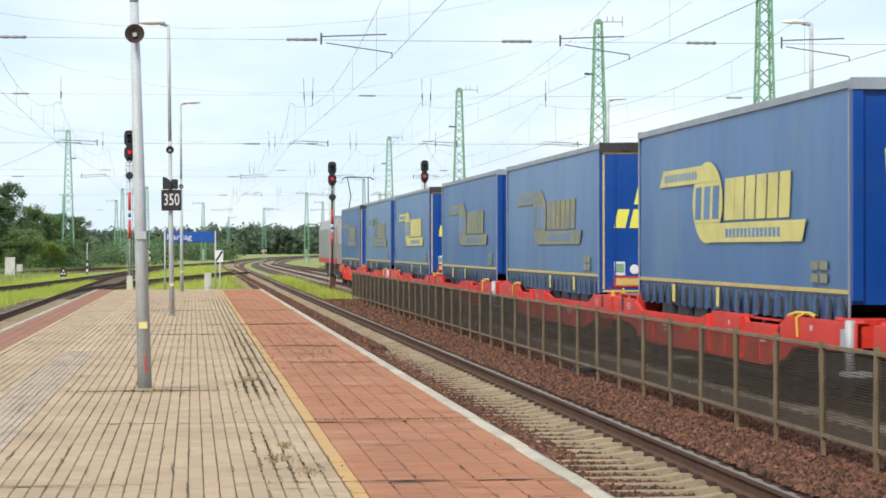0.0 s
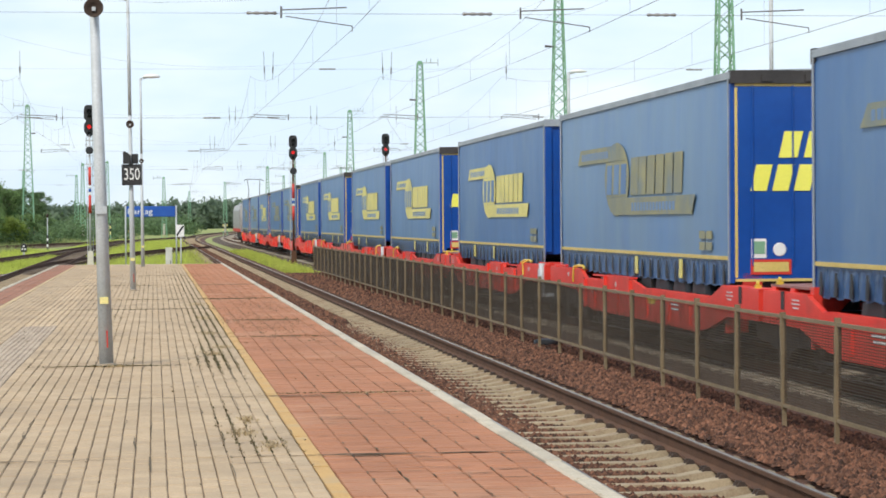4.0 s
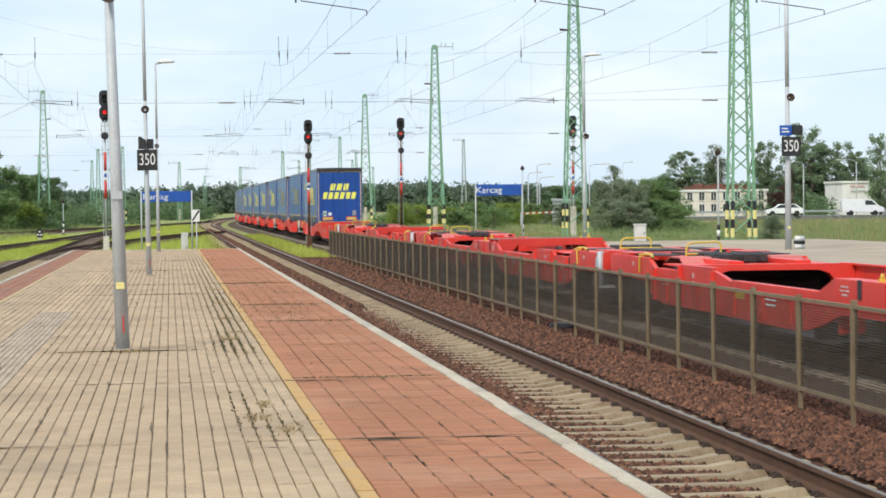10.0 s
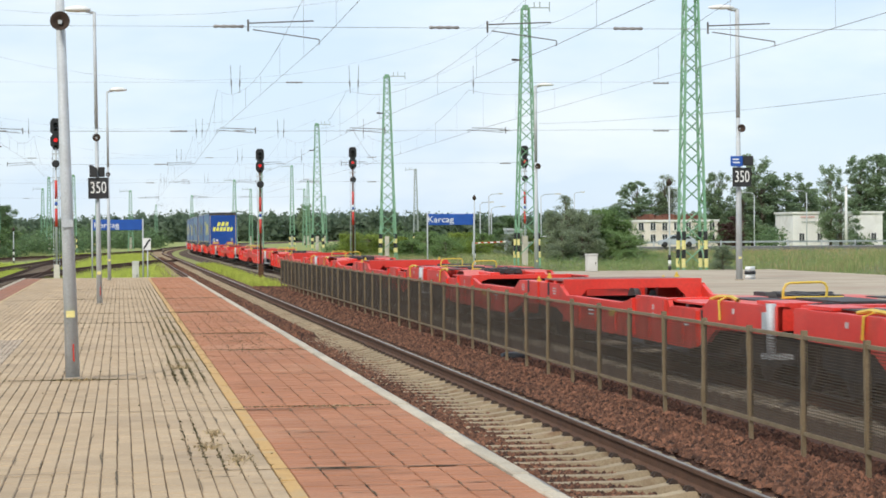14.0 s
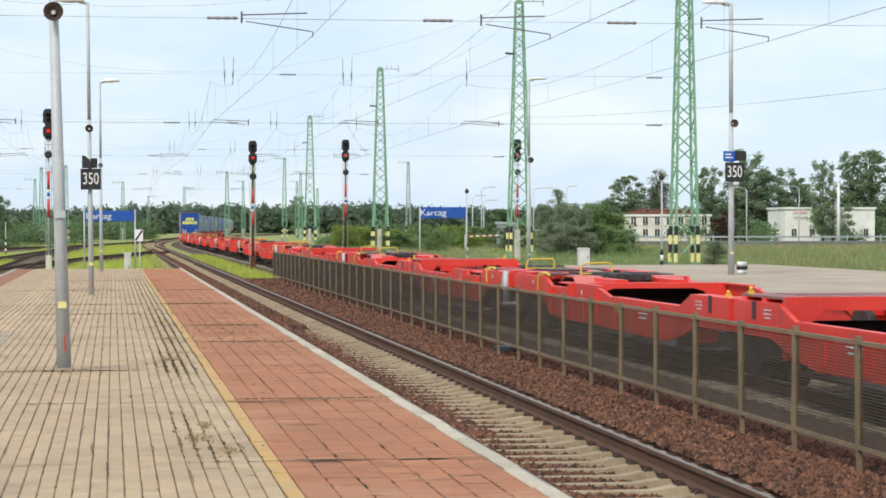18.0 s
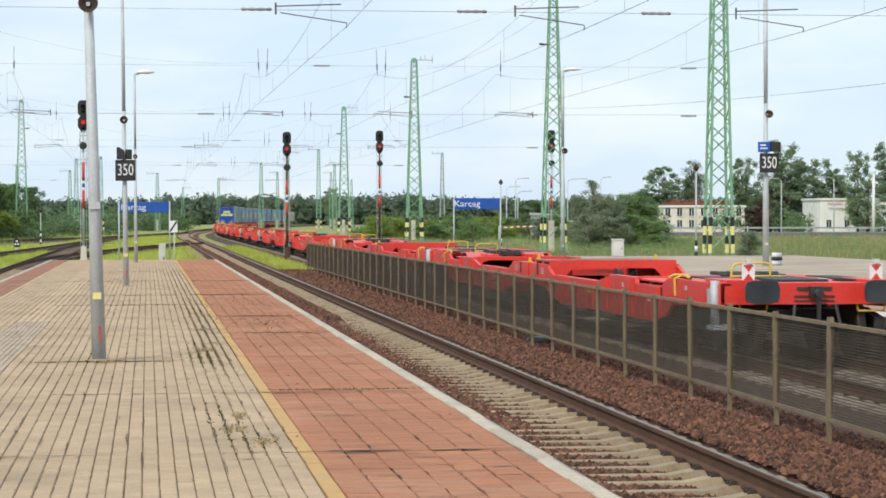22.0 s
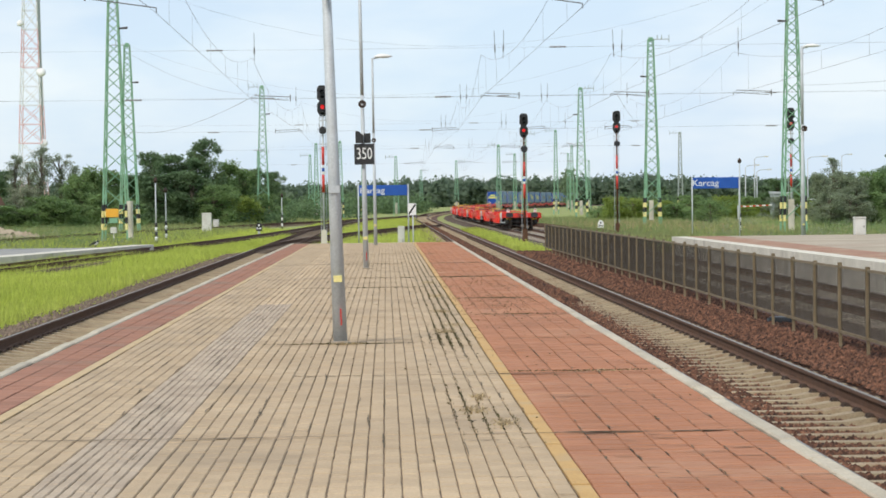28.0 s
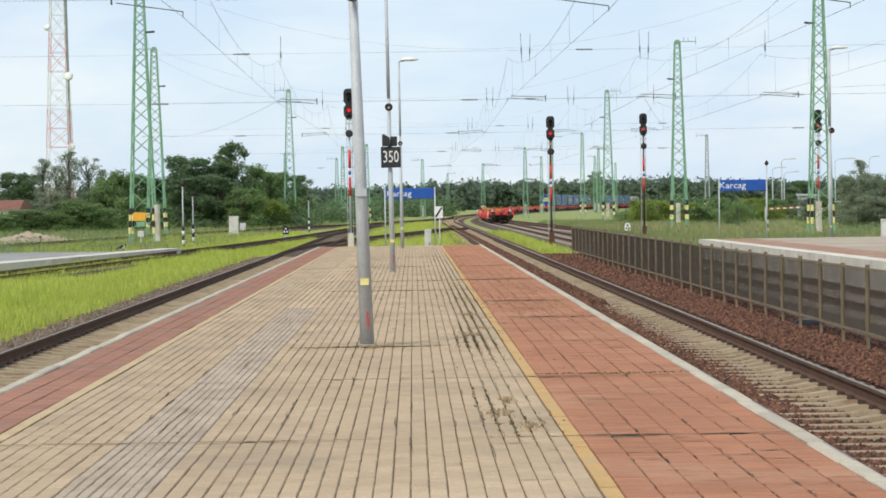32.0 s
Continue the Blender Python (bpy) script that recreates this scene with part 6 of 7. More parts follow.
            bm = B()
            prism(bm, [(a, z), (a + w * 0.74, z), (a + w * 0.74 + 0.09, z + 0.38), (a + 0.09, z + 0.38)], "y", -0.032, -0.024)
            part("rear_marking", bm, "logo_rear", th, "bright yellow slanted block")
    for x in (-0.68, 0.65):
        bm = B()
        box(bm, x - 0.30, x + 0.30, -0.036, -0.02, 1.24, 1.46)
        mk = part("marker_board", bm, "sign_red", th, "red bordered marker board")
        bm = B()
        box(bm, x - 0.26, x + 0.26, -0.041, -0.037, 1.28, 1.42)
        part("reflector", bm, "edge_yellow", mk, "yellow reflector")
    bm = B()
    box(bm, -0.97, -0.75, -0.03, -0.022, 1.48, 1.76)
    part("sticker", bm, "white", th, "white and green sticker")
    bm = B()
    box(bm, -0.95, -0.77, -0.035, -0.031, 1.54, 1.72)
    part("sticker", bm, "mast", th, "green sticker field")
    bm = B()
    lathe(bm, [(0.10, 0), (0.09, 0.006)], Matrix.Translation((-0.55, -0.022, 1.6)) @ Matrix.Rotation(radians(90), 4, "X"), 16)
    part("round_sticker", bm, "white", th, "round pale sticker")
    bm = B()
    box(bm, 0.72, 0.92, -0.06, -0.02, 1.52, 1.80)
    part("document_box", bm, "trail_grey", th, "small grey box")
    # chassis, bumper, axles
    bm = B()
    for x in (-0.5, 0.5):
        box(bm, x - 0.07, x + 0.07, 0.2, LEN - 0.3, 1.0, 1.36)
    box(bm, -1.2, 1.2, 0.06, 0.16, 0.98, 1.14)
    for i in range(9):
        box(bm, -1.22, 1.22, 0.8 + i * 1.5, 0.9 + i * 1.5, 1.2, 1.36)
    box(bm, -1.2, -0.75, 5.6, 8.6, 0.75, 1.15)
    box(bm, 0.75, 1.2, 5.6, 8.6, 0.75, 1.15)
    part("chassis", bm, "wagon_dark", th, "dark steel chassis with pallet boxes")
    for y in (2.2, 3.5, 4.8):
        for sx in (-1, 1):
            bm = B()
            lathe(bm, [(0.28, -0.15), (0.46, -0.17), (0.52, -0.1), (0.52, 0.1), (0.46, 0.17), (0.28, 0.15)], Matrix.Translation((sx * 1.03, y, 0.80)) @ Matrix.Rotation(radians(90), 4, "Y"), 18)
            wh = part("wheel", bm, "black", th, "black tyre")
            bm = B()
            lathe(bm, [(0.27, -0.12), (0.27, 0.12)], Matrix.Translation((sx * 1.03, y, 0.80)) @ Matrix.Rotation(radians(90), 4, "Y"), 12)
            part("rim", bm, "trail_grey", wh)
    for x in (-0.95, 0.95):
        bm = B()
        box(bm, x - 0.14, x + 0.14, -0.02, 0.1, 1.08, 1.26)
        part("tail_lamp", bm, "sign_red", th, "red tail lamp")
    return th


def make_loco():
    th = empty("locomotive", pose(0, 0, 0), "grey electric locomotive with raised pantograph at the train's head", "locomotive")
    bm = B()
    prism(bm, [(-1.48, 1.15), (1.48, 1.15), (1.48, 3.2), (1.25, 3.75), (-1.25, 3.75), (-1.48, 3.2)], "y", 1.0, 18.0)
    prism(bm, [(0.2, 1.15), (1.0, 1.15), (1.0, 3.7), (0.75, 3.6), (0.2, 2.3)], "x", -1.4, 1.4)
    prism(bm, [(18.0, 1.15), (18.9, 1.15), (18.9, 2.3), (18.3, 3.6), (18.0, 3.7)], "x", -1.4, 1.4)
    part("body", bm, "loco", th, "grey locomotive body")
    bm = B()
    box(bm, -1.49, 1.49, 0.9, 18.1, 1.15, 1.45)
    part("skirt", bm, "sign_red", th, "red sill")
    bm = B()
    prism(bm, [(-1.1, 2.4), (1.1, 2.4), (0.95, 3.3), (-0.95, 3.3)], "y", 0.3, 0.36)
    part("cab_window", bm, "glass", th, "dark cab window")
    bm = B()
    box(bm, -1.1, 1.1, 1.5, 17.5, 0.5, 1.15)
    part("underframe", bm, "wagon_dark", th)
    for y in (4.2, 14.8):
        bogie(th, y)
    bm = B()
    strand(bm, [(-0.6, 4.0, 3.9), (-0.5, 2.6, 5.0), (-0.6, 4.0, 6.1)], 0.03)
    strand(bm, [(0.6, 4.0, 3.9), (0.5, 2.6, 5.0), (0.6, 4.0, 6.1)], 0.03)
    strand(bm, [(-0.95, 4.0, 6.0), (-0.7, 4.0, 6.15), (0.7, 4.0, 6.15), (0.95, 4.0, 6.0)], 0.03)
    box(bm, -0.7, 0.7, 3.6, 4.4, 3.75, 3.9)
    part("pantograph", bm, "black", th, "raised black pantograph")
    bm = B()
    box(bm, -1.1, 1.1, 6.0, 12.5, 3.72, 3.95)
    part("roof_boxes", bm, "trail_grey", th)
    return th


TRAIN = []   # thing, metres ahead of the train's rear end, turned about
wagon_a = make_wagon("empty red double pocket wagon with black decks and yellow handrails")
TRAIN.append((wagon_a, 0.0, False))
for k in range(1, 17):
    w = copy_thing(wagon_a, pose(0, 0, 0))
    if k >= 10:
        w["label"] = "red double pocket wagon carrying two blue semi-trailers"
    TRAIN.append((w, k * PITCH, False))
bright = make_trailer("blue curtain-sided semi-trailer with bright yellow badge on a red wagon", "logo")
faded = make_trailer("blue curtain-sided semi-trailer with faded yellow badge on a red wagon", "logo_faded")
plan = []
for k in range(10, 17):
    if k > 10:
        plan.append((k * PITCH + 14.65, True, [1, 1, 0, 0, 0, 1, 1][k - 10]))
    plan.append((k * PITCH + 18.75, False, [0, 1, 0, 0, 1, 0, 1][k - 10]))
used = {0: False, 1: False}
for s, turned, style in plan:
    src = faded if style else bright
    ob = src if not used[style] else copy_thing(src, pose(0, 0, 0))
    used[style] = True
    TRAIN.append((ob, s, turned))
TRAIN.append((make_loco(), 17 * PITCH + 0.2, False))

# a tail board in each rear corner of the last wagon
for x in (-0.95, 0.95):
    bm = B()
    box(bm, -0.13, 0.13, -0.01, 0.01, 0.0, 0.32)
    tb = part("tail_board", bm, "white", wagon_a, "white tail board with red triangles", pose(x, 0.45, 1.13) @ Matrix.Diagonal((0.72, 1, 0.8, 1)))
    bm = B()
    prism(bm, [(-0.11, 0.02), (0.11, 0.02), (0, 0.145)], "y", -0.016, -0.011)
    prism(bm, [(-0.11, 0.30), (0, 0.175), (0.11, 0.30)], "y", -0.016, -0.011)
    part("triangles", bm, "sign_red", tb, "red triangles")
    bm = B()
    box(bm, -0.06, 0.06, -0.03, 0.05, 0.32, 0.40)
    part("tail_lamp", bm, "off_white", tb)

# ---- growth ----


def leaves(verts, faces, r, c, radii, n, size, rim=1.5):
    """Many small leaf-clump faces, thick at the heart of a clump and thin at its rim."""
    size *= 0.74
    for _ in range(2 * n):
        while True:
            p = (r.gauss(0, 0.5), r.gauss(0, 0.5), r.gauss(0, 0.5))
            if p[0] ** 2 + p[1] ** 2 + p[2] ** 2 < rim:
                break
        x, y, z = c[0] + p[0] * radii[0], c[1] + p[1] * radii[1], c[2] + p[2] * radii[2]
        s = size * r.uniform(0.6, 1.4)
        a, b = r.uniform(0, 6.28), r.uniform(-0.3, 1.5)
        ux, uy, uz = math.cos(a) * s, math.sin(a) * s, 0.0
        vx, vy, vz = -math.sin(a) * s * math.sin(b), math.cos(a) * s * math.sin(b), math.cos(b) * s
        k = len(verts)
        verts += [(x - ux, y - uy, z - vz * 0.3), (x + ux, y + uy, z - vz * 0.2), (x - vx, y - vy, z + abs(vz))]
        faces.append((k, k + 1, k + 2))


def tree_meshes(seed, h, w, mat, lumps=40, dens=110, leaf=0.14, trunk=0.3, low=0.05, lump=(0.12, 0.22)):
    """Tapered trunk with limbs, and a crown of many leaf clumps with gaps and an uneven outline."""
    r = random.Random(seed)
    bm = B()
    tube(bm, (0, 0, -0.2), (r.uniform(-0.2, 0.2), 0, h * 0.45), trunk * 0.6, trunk * 0.35, 8)
    tube(bm, (0, 0, h * 0.42), (r.uniform(-0.2, 0.2), r.uniform(-0.2, 0.2), h * 0.85), trunk * 0.36, 0.04, 6)
    verts, faces = [], []
    for i in range(lumps):
        a, f = r.uniform(0, 6.28), (i + r.random()) / lumps
        s = w * r.uniform(*lump) * (1.05 - 0.4 * f)
        z = min(h * (low + (1 - low) * f), h - s * 0.62)
        reach = w * 0.5 * math.sin(math.pi * (0.24 + 0.60 * f)) ** 0.5 * (0.8 + 0.25 * math.sin(2 * a + seed) + 0.15 * math.sin(3 * a + 5 * f))
        spread = max(0.0, reach - s * 0.5) * math.sqrt(r.uniform(0.1, 1.0))
        c = (math.cos(a) * spread, math.sin(a) * spread, max(z, s * 0.5))
        tube(bm, (0, 0, max(z - h * 0.18, h * 0.12)), c, trunk * 0.14, 0.02, 4, False)
        leaves(verts, faces, r, c, (s, s, s * r.uniform(0.7, 1.0)), int(dens * r.uniform(0.7, 1.3)), leaf)
    return mesh_of("trunk", bm, "bark"), raw("crown", verts, faces, mat)


def plant(meshes, x, y, z, wide, tall, turn, name, label, category, group):
    th = empty(name, pose(x, y, z, 0, 0, turn) @ Matrix.Diagonal((wide, wide, tall, 1)), label, category, group)
    for n, me in zip(("trunk", "crown"), meshes):
        o = new(n, me)
        o.parent = th
    return th


# kind: height, width, meshes, name, label
KINDS = {
    "dark": (7.0, 4.6, [tree_meshes(i, 7.0, 4.6, "leaf_dark", 52, 95, 0.13, low=0.0) for i in (1, 2, 13)], "tree", "dense dark green tree behind the side tracks"),
    "mid": (4.5, 4.2, [tree_meshes(i, 4.5, 4.2, "leaf_mid", 46, 95, 0.11, low=0.0) for i in (3, 4, 14)], "tree", "leafy green tree with low branches"),
    "grey": (8.0, 2.6, [tree_meshes(i, 8.0, 2.6, "leaf_grey", 44, 60, 0.08, low=0.1, lump=(0.16, 0.30)) for i in (5, 6)], "tree", "tall grey-green poplar-like tree"),
    "light": (2.4, 3.2, [tree_meshes(i, 2.4, 3.2, "leaf_light", 34, 110, 0.07, 0.12, low=0.0) for i in (7, 15)], "shrub", "bright green leafy shrub in weeds"),
    "bush": (1.9, 3.3, [tree_meshes(i, 1.9, 3.3, "leaf_mid", 34, 110, 0.06, 0.1, low=0.0) for i in (8, 9)], "bush", "round green bush in weeds"),
    "olive": (3.8, 2.8, [tree_meshes(i, 3.8, 2.8, "leaf_grey", 46, 110, 0.06, 0.15, low=0.0) for i in (10, 16)], "shrub", "grey-green feathery shrub in rough grass"),
    "pale": (4.0, 3.5, [tree_meshes(18, 4.0, 3.5, "leaf_pale", 40, 90, 0.08, 0.12, low=0.0)], "shrub", "pale silvery shrub among green trees"),
    "tall": (11.0, 6.0, [tree_meshes(i, 11.0, 6.0, "leaf_tall", 44, 75, 0.17, 0.4, low=0.12, lump=(0.10, 0.19)) for i in (11, 12, 17)], "tree", "tall dark green roadside tree"),
    "maroon": (4.5, 2.6, [tree_meshes(19, 4.5, 2.6, "leaf_maroon", 30, 90, 0.10, 0.2, low=0.05)], "tree", "small dark maroon-leaved tree by a building"),
}
TREES = [
    # kind, x, y, height, width
    ("dark", -58.8, 330, 7.7, 5.8), ("dark", -56.3, 330, 7.4, 5.0), ("dark", -61.6, 330, 8.0, 5.8), ("grey", -39.9, 245, 7.8, 2.3), ("grey", -37.2, 245, 8.5, 2.5), ("grey", -35.4, 247, 7.9, 2.5), ("grey", -34.1, 249, 6.6, 2.2), ("grey", -39.3, 250, 7.2, 2.5),
    ("pale", -37.0, 232, 4.2, 3.5), ("mid", -39.3, 230, 2.4, 4.6), ("mid", -41.0, 228, 1.7, 4.0), ("mid", -35.0, 230, 3.3, 4.9), ("mid", -33.0, 230, 2.9, 4.3), ("mid", -32.3, 240, 5.5, 4.0), ("mid", -31.1, 242, 6.2, 4.0), ("mid", -29.9, 244, 5.9, 3.4),
    ("dark", -29.2, 250, 5.6, 4.1), ("dark", -27.6, 252, 5.1, 3.8), ("mid", -29.1, 236, 3.5, 4.7), ("mid", -27.1, 236, 2.9, 4.1), ("dark", -25.8, 250, 7.9, 3.9), ("dark", -24.1, 252, 7.7, 4.5), ("dark", -22.8, 254, 7.3, 4.7), ("dark", -20.5, 256, 9.4, 4.1),
    ("dark", -24.2, 246, 5.4, 4.9), ("dark", -20.9, 246, 5.8, 5.5), ("mid", -18.6, 258, 6.9, 3.9), ("mid", -18.6, 244, 4.3, 4.3), ("mid", -17.0, 262, 6.1, 4.2), ("dark", -15.5, 270, 6.3, 3.8), ("dark", -13.8, 275, 6.0, 3.4), ("light", -16.0, 248, 3.0, 4.3),
    ("mid", -14.3, 255, 3.3, 3.8), ("mid", -14.5, 290, 3.5, 2.9), ("dark", -18.1, 264, 5.1, 5.9), ("tall", 42.2, 520, 9.2, 4.2), ("light", 23.2, 229, 2.5, 3.0), ("light", 25.1, 229, 2.3, 3.3), ("light", 27.9, 230, 2.1, 3.0), ("mid", 29.4, 228, 1.7, 3.4),
    ("mid", 35.3, 260, 2.6, 4.0), ("bush", 30.1, 209, 2.0, 3.3), ("light", 37.7, 250, 2.5, 3.2), ("bush", 27.1, 235, 1.4, 3.5), ("bush", 22.1, 236, 1.2, 3.0), ("light", 37.9, 240, 1.4, 3.0), ("dark", 57.5, 330, 4.9, 3.8), ("dark", 57.1, 340, 3.9, 4.2),
    ("light", 43.3, 260, 1.5, 3.9), ("mid", 43.3, 270, 2.3, 3.4), ("olive", 34.7, 180, 4.1, 2.3), ("olive", 35.9, 179, 4.2, 2.8), ("olive", 37.2, 178, 3.8, 2.8), ("olive", 34.7, 176, 2.6, 3.1), ("olive", 36.3, 176, 2.4, 2.6), ("mid", 38.8, 183, 4.1, 2.7),
    ("mid", 40.2, 184, 4.2, 2.9), ("mid", 41.2, 184, 3.4, 2.5), ("mid", 38.8, 180, 2.6, 4.0), ("bush", 40.4, 176, 1.0, 2.9), ("mid", 40.2, 178, 2.1, 2.7), ("olive", 28.2, 104, 1.7, 1.4), ("grey", 65.6, 330, 7.8, 3.1), ("dark", 75.1, 340, 6.2, 3.7),
    ("tall", 81.5, 352, 10.3, 5.3), ("tall", 80.5, 352, 6.9, 7.0), ("tall", 85.0, 356, 8.5, 4.5), ("grey", 87.2, 356, 11.4, 3.4), ("grey", 87.8, 356, 9.2, 4.3), ("tall", 93.0, 345, 11.4, 4.1), ("tall", 92.3, 345, 8.7, 4.8), ("tall", 98.5, 345, 14.0, 5.5),
    ("tall", 99.1, 342, 10.9, 7.2), ("tall", 96.0, 342, 8.8, 6.2), ("tall", 104.8, 348, 11.3, 5.4), ("tall", 102.0, 344, 8.2, 7.9), ("tall", 108.0, 348, 9.9, 4.9), ("tall", 104.4, 324, 11.8, 3.6), ("tall", 109.5, 350, 9.0, 5.6), ("tall", 105.3, 322, 7.4, 4.8),
    ("tall", 115.9, 345, 13.8, 5.2), ("tall", 119.5, 346, 14.1, 7.3), ("tall", 123.2, 346, 13.0, 7.3), ("tall", 116.9, 345, 9.3, 7.2), ("maroon", 90.3, 326, 4.5, 2.8), ("maroon", 88.9, 326, 3.5, 2.4), ("mid", 42.4, 235, 2.7, 3.2), ("olive", 40.6, 233, 2.3, 2.6), ("light", 44.0, 234, 1.9, 2.8),
]
for i, (kind, x, y, h, w) in enumerate(TREES):
    h0, w0, meshes, name, label = KINDS[kind]
    plant(meshes[i % len(meshes)], x, y, GROUND_Z, 1.45 * w / w0, 1.02 * h / h0, (i * 67) % 360, name, label, "tree" if name == "tree" else "bush", "station greenery")

# far woods along the horizon
r = random.Random(77)
verts, faces = [], []
for i in range(700):
    x = -420 + i * 1.75 + r.uniform(-2.5, 2.5)
    y = 880 + r.uniform(-30, 30) + 0.10 * abs(x)
    h = r.uniform(10.2, 12.4) + 0.9 * math.sin(x * 0.024) + 0.7 * math.sin(x * 0.08)
    w = r.uniform(4.5, 8)
    leaves(verts, faces, r, (x, y, GROUND_Z + h * 0.40), (w, w, h * 0.75), 170, 0.75, 0.6)
    leaves(verts, faces, r, (x, y, GROUND_Z + h * 0.36), (w, w, h * 0.62), 90, 2.0, 0.6)
tagged(new("far_woods", raw("far_woods", verts, faces, "leaf_far_hazed")), "long belt of dark woods on the horizon", "woods", kind="stuff")
verts, faces = [], []
for i in range(230):
    x = -120 + i * 1.15 + r.uniform(-2, 2)
    if -3 < x < 34:
        y = r.uniform(400, 470)
    else:
        y = r.uniform(300, 420)
    if 0.0 < x < 18 + (y - 250) * 0.12 and y < 480:
        continue
    h = r.uniform(1.5, 4.5) if not 0.035 < x / y < 0.105 else r.uniform(1.0, 2.0)
    leaves(verts, faces, r, (x, y, GROUND_Z + h * 0.4), (r.uniform(1.5, 3), 2, h * 0.55), 160, 0.26)
for i in range(150):
    x = -75 + i * 0.42 + r.uniform(-1, 1)
    y = 240 + 0.5 * (x + 40) + r.uniform(-6, 6)
    h = r.uniform(1.3, 2.9)
    leaves(verts, faces, r, (x, y, GROUND_Z + h * 0.38), (r.uniform(1.2, 2.2), 1.6, h * 0.55), 170, 0.17)
for i in range(60):
    x, y, h = r.uniform(-16, 8), r.uniform(425, 490), r.uniform(2.5, 5.0)
    leaves(verts, faces, r, (x, y, GROUND_Z + h * 0.4), (r.uniform(1.5, 3), 2, h * 0.55), 150, 0.3)
for i in range(40):
    x, y, h = r.uniform(-17, -7), r.uniform(300, 400), r.uniform(1.5, 3.6)
    leaves(verts, faces, r, (x, y, GROUND_Z + h * 0.4), (r.uniform(1.5, 3), 2, h * 0.55), 150, 0.24)
tagged(new("scrub_belt", raw("scrub_belt", verts, faces, "leaf_dark")), "belt of green scrub beyond the junction", "scrub", kind="stuff")


def on_path(path, y):
    """Where a track lies at a given distance; far off where it does not run."""
    for (p, _), (q, _) in zip(path, path[1:]):
        if p.y <= y <= q.y:
            return p.x + (q.x - p.x) * (y - p.y) / max(q.y - p.y, 0.01)
    return 999.0


def grass(name, areas, mat, seed, label, hmin, hmax, width):
    """Blades in tufts: (x0, x1, y0, y1, count, slope of x along y)."""
    r = random.Random(seed)
    verts, faces = [], []
    for x0, x1, y0, y1, n, k in areas:
        for _ in range(n):
            y = r.uniform(y0, y1)
            x = r.uniform(x0, x1) + k * (y - y0)
            if y > 102 and any(abs(x - on_path(p, y)) < 0.92 for p in (PATH_4, PATH_7, PATH_8)):
                continue
            h = r.uniform(hmin, hmax) * (0.6 + 0.8 * noise.noise((x * 0.35, y * 0.2, 0)) ** 2 + 0.4 * r.random())
            a, w = r.uniform(0, 6.28), width * r.uniform(0.7, 1.4)
            lean = r.uniform(0.1, 0.5) * h
            b = r.uniform(0, 6.28)
            j = len(verts)
            verts += [(x - math.cos(a) * w, y - math.sin(a) * w, GROUND_Z), (x + math.cos(a) * w, y + math.sin(a) * w, GROUND_Z), (x + math.cos(b) * lean, y + math.sin(b) * lean, GROUND_Z + h)]
            faces.append((j, j + 1, j + 2))
    return tagged(new(name, raw(name, verts, faces, mat)), label, "grass", kind="stuff")


grass("bright_grass", [(-9.6, -6.95, 26, 60, 34000, 0.0), (-16.2, -15.75, 60, 150, 9000, 0.0759), (-14.3, -13.4, 60, 150, 14000, 0.0759), (-15.55, -14.5, 60, 150, 12000, 0.0759), (-23, -12.2, 113, 190, 36000, 0.045), (-11.5, -7.2, 100, 150, 16000, 0.02), (-14, -9.0, 40, 75, 26000, 0.03), (-10.5, -7.0, 60, 112, 28000, 0.0), (-9.5, -6.6, 108, 150, 9000, 0.03), (-2.6, 3.0, 85, 105, 5000, 0.0), (-6.0, -1, 118, 150, 5000, 0.02), (-8, 3, 104, 300, 40000, 0.005), (-13, -9, 118, 190, 9000, 0.02), (5.9, 7.4, 97, 180, 9000, 0.0), (-27, -12, 118, 190, 26000, 0.03), (13, 18, 92, 132, 7000, 0.0), (14, 26, 140, 190, 7000, 0.0)], "grass", 21, "bright green tall grass beside the tracks", 0.18, 0.42, 0.016)
grass("meadow_grass", [(-30, -12, 112, 200, 14000, 0.02), (-45, -14, 200, 300, 16000, 0.05), (12, 17.5, 90, 135, 9000, 0.01), (13, 26, 135, 260, 32000, 0.01), (20, 34, 90, 140, 16000, 0.05), (26.5, 60, 60, 130, 42000, 0.15), (34, 90, 130, 250, 30000, 0.15), (24, 60, 150, 300, 12000, 0.1)], "grass_dull", 22, "rough meadow of weeds and grass", 0.2, 0.7, 0.028)

grass("dry_grass", [(48, 140, 226, 244, 9000, 0.0), (40, 100, 150, 215, 5000, 0.15), (27, 50, 70, 128, 3000, 0.15), (14, 26, 140, 200, 2500, 0.0)], "dry_weed", 23, "dry brown grass stalks in the meadow", 0.25, 0.8, 0.03)

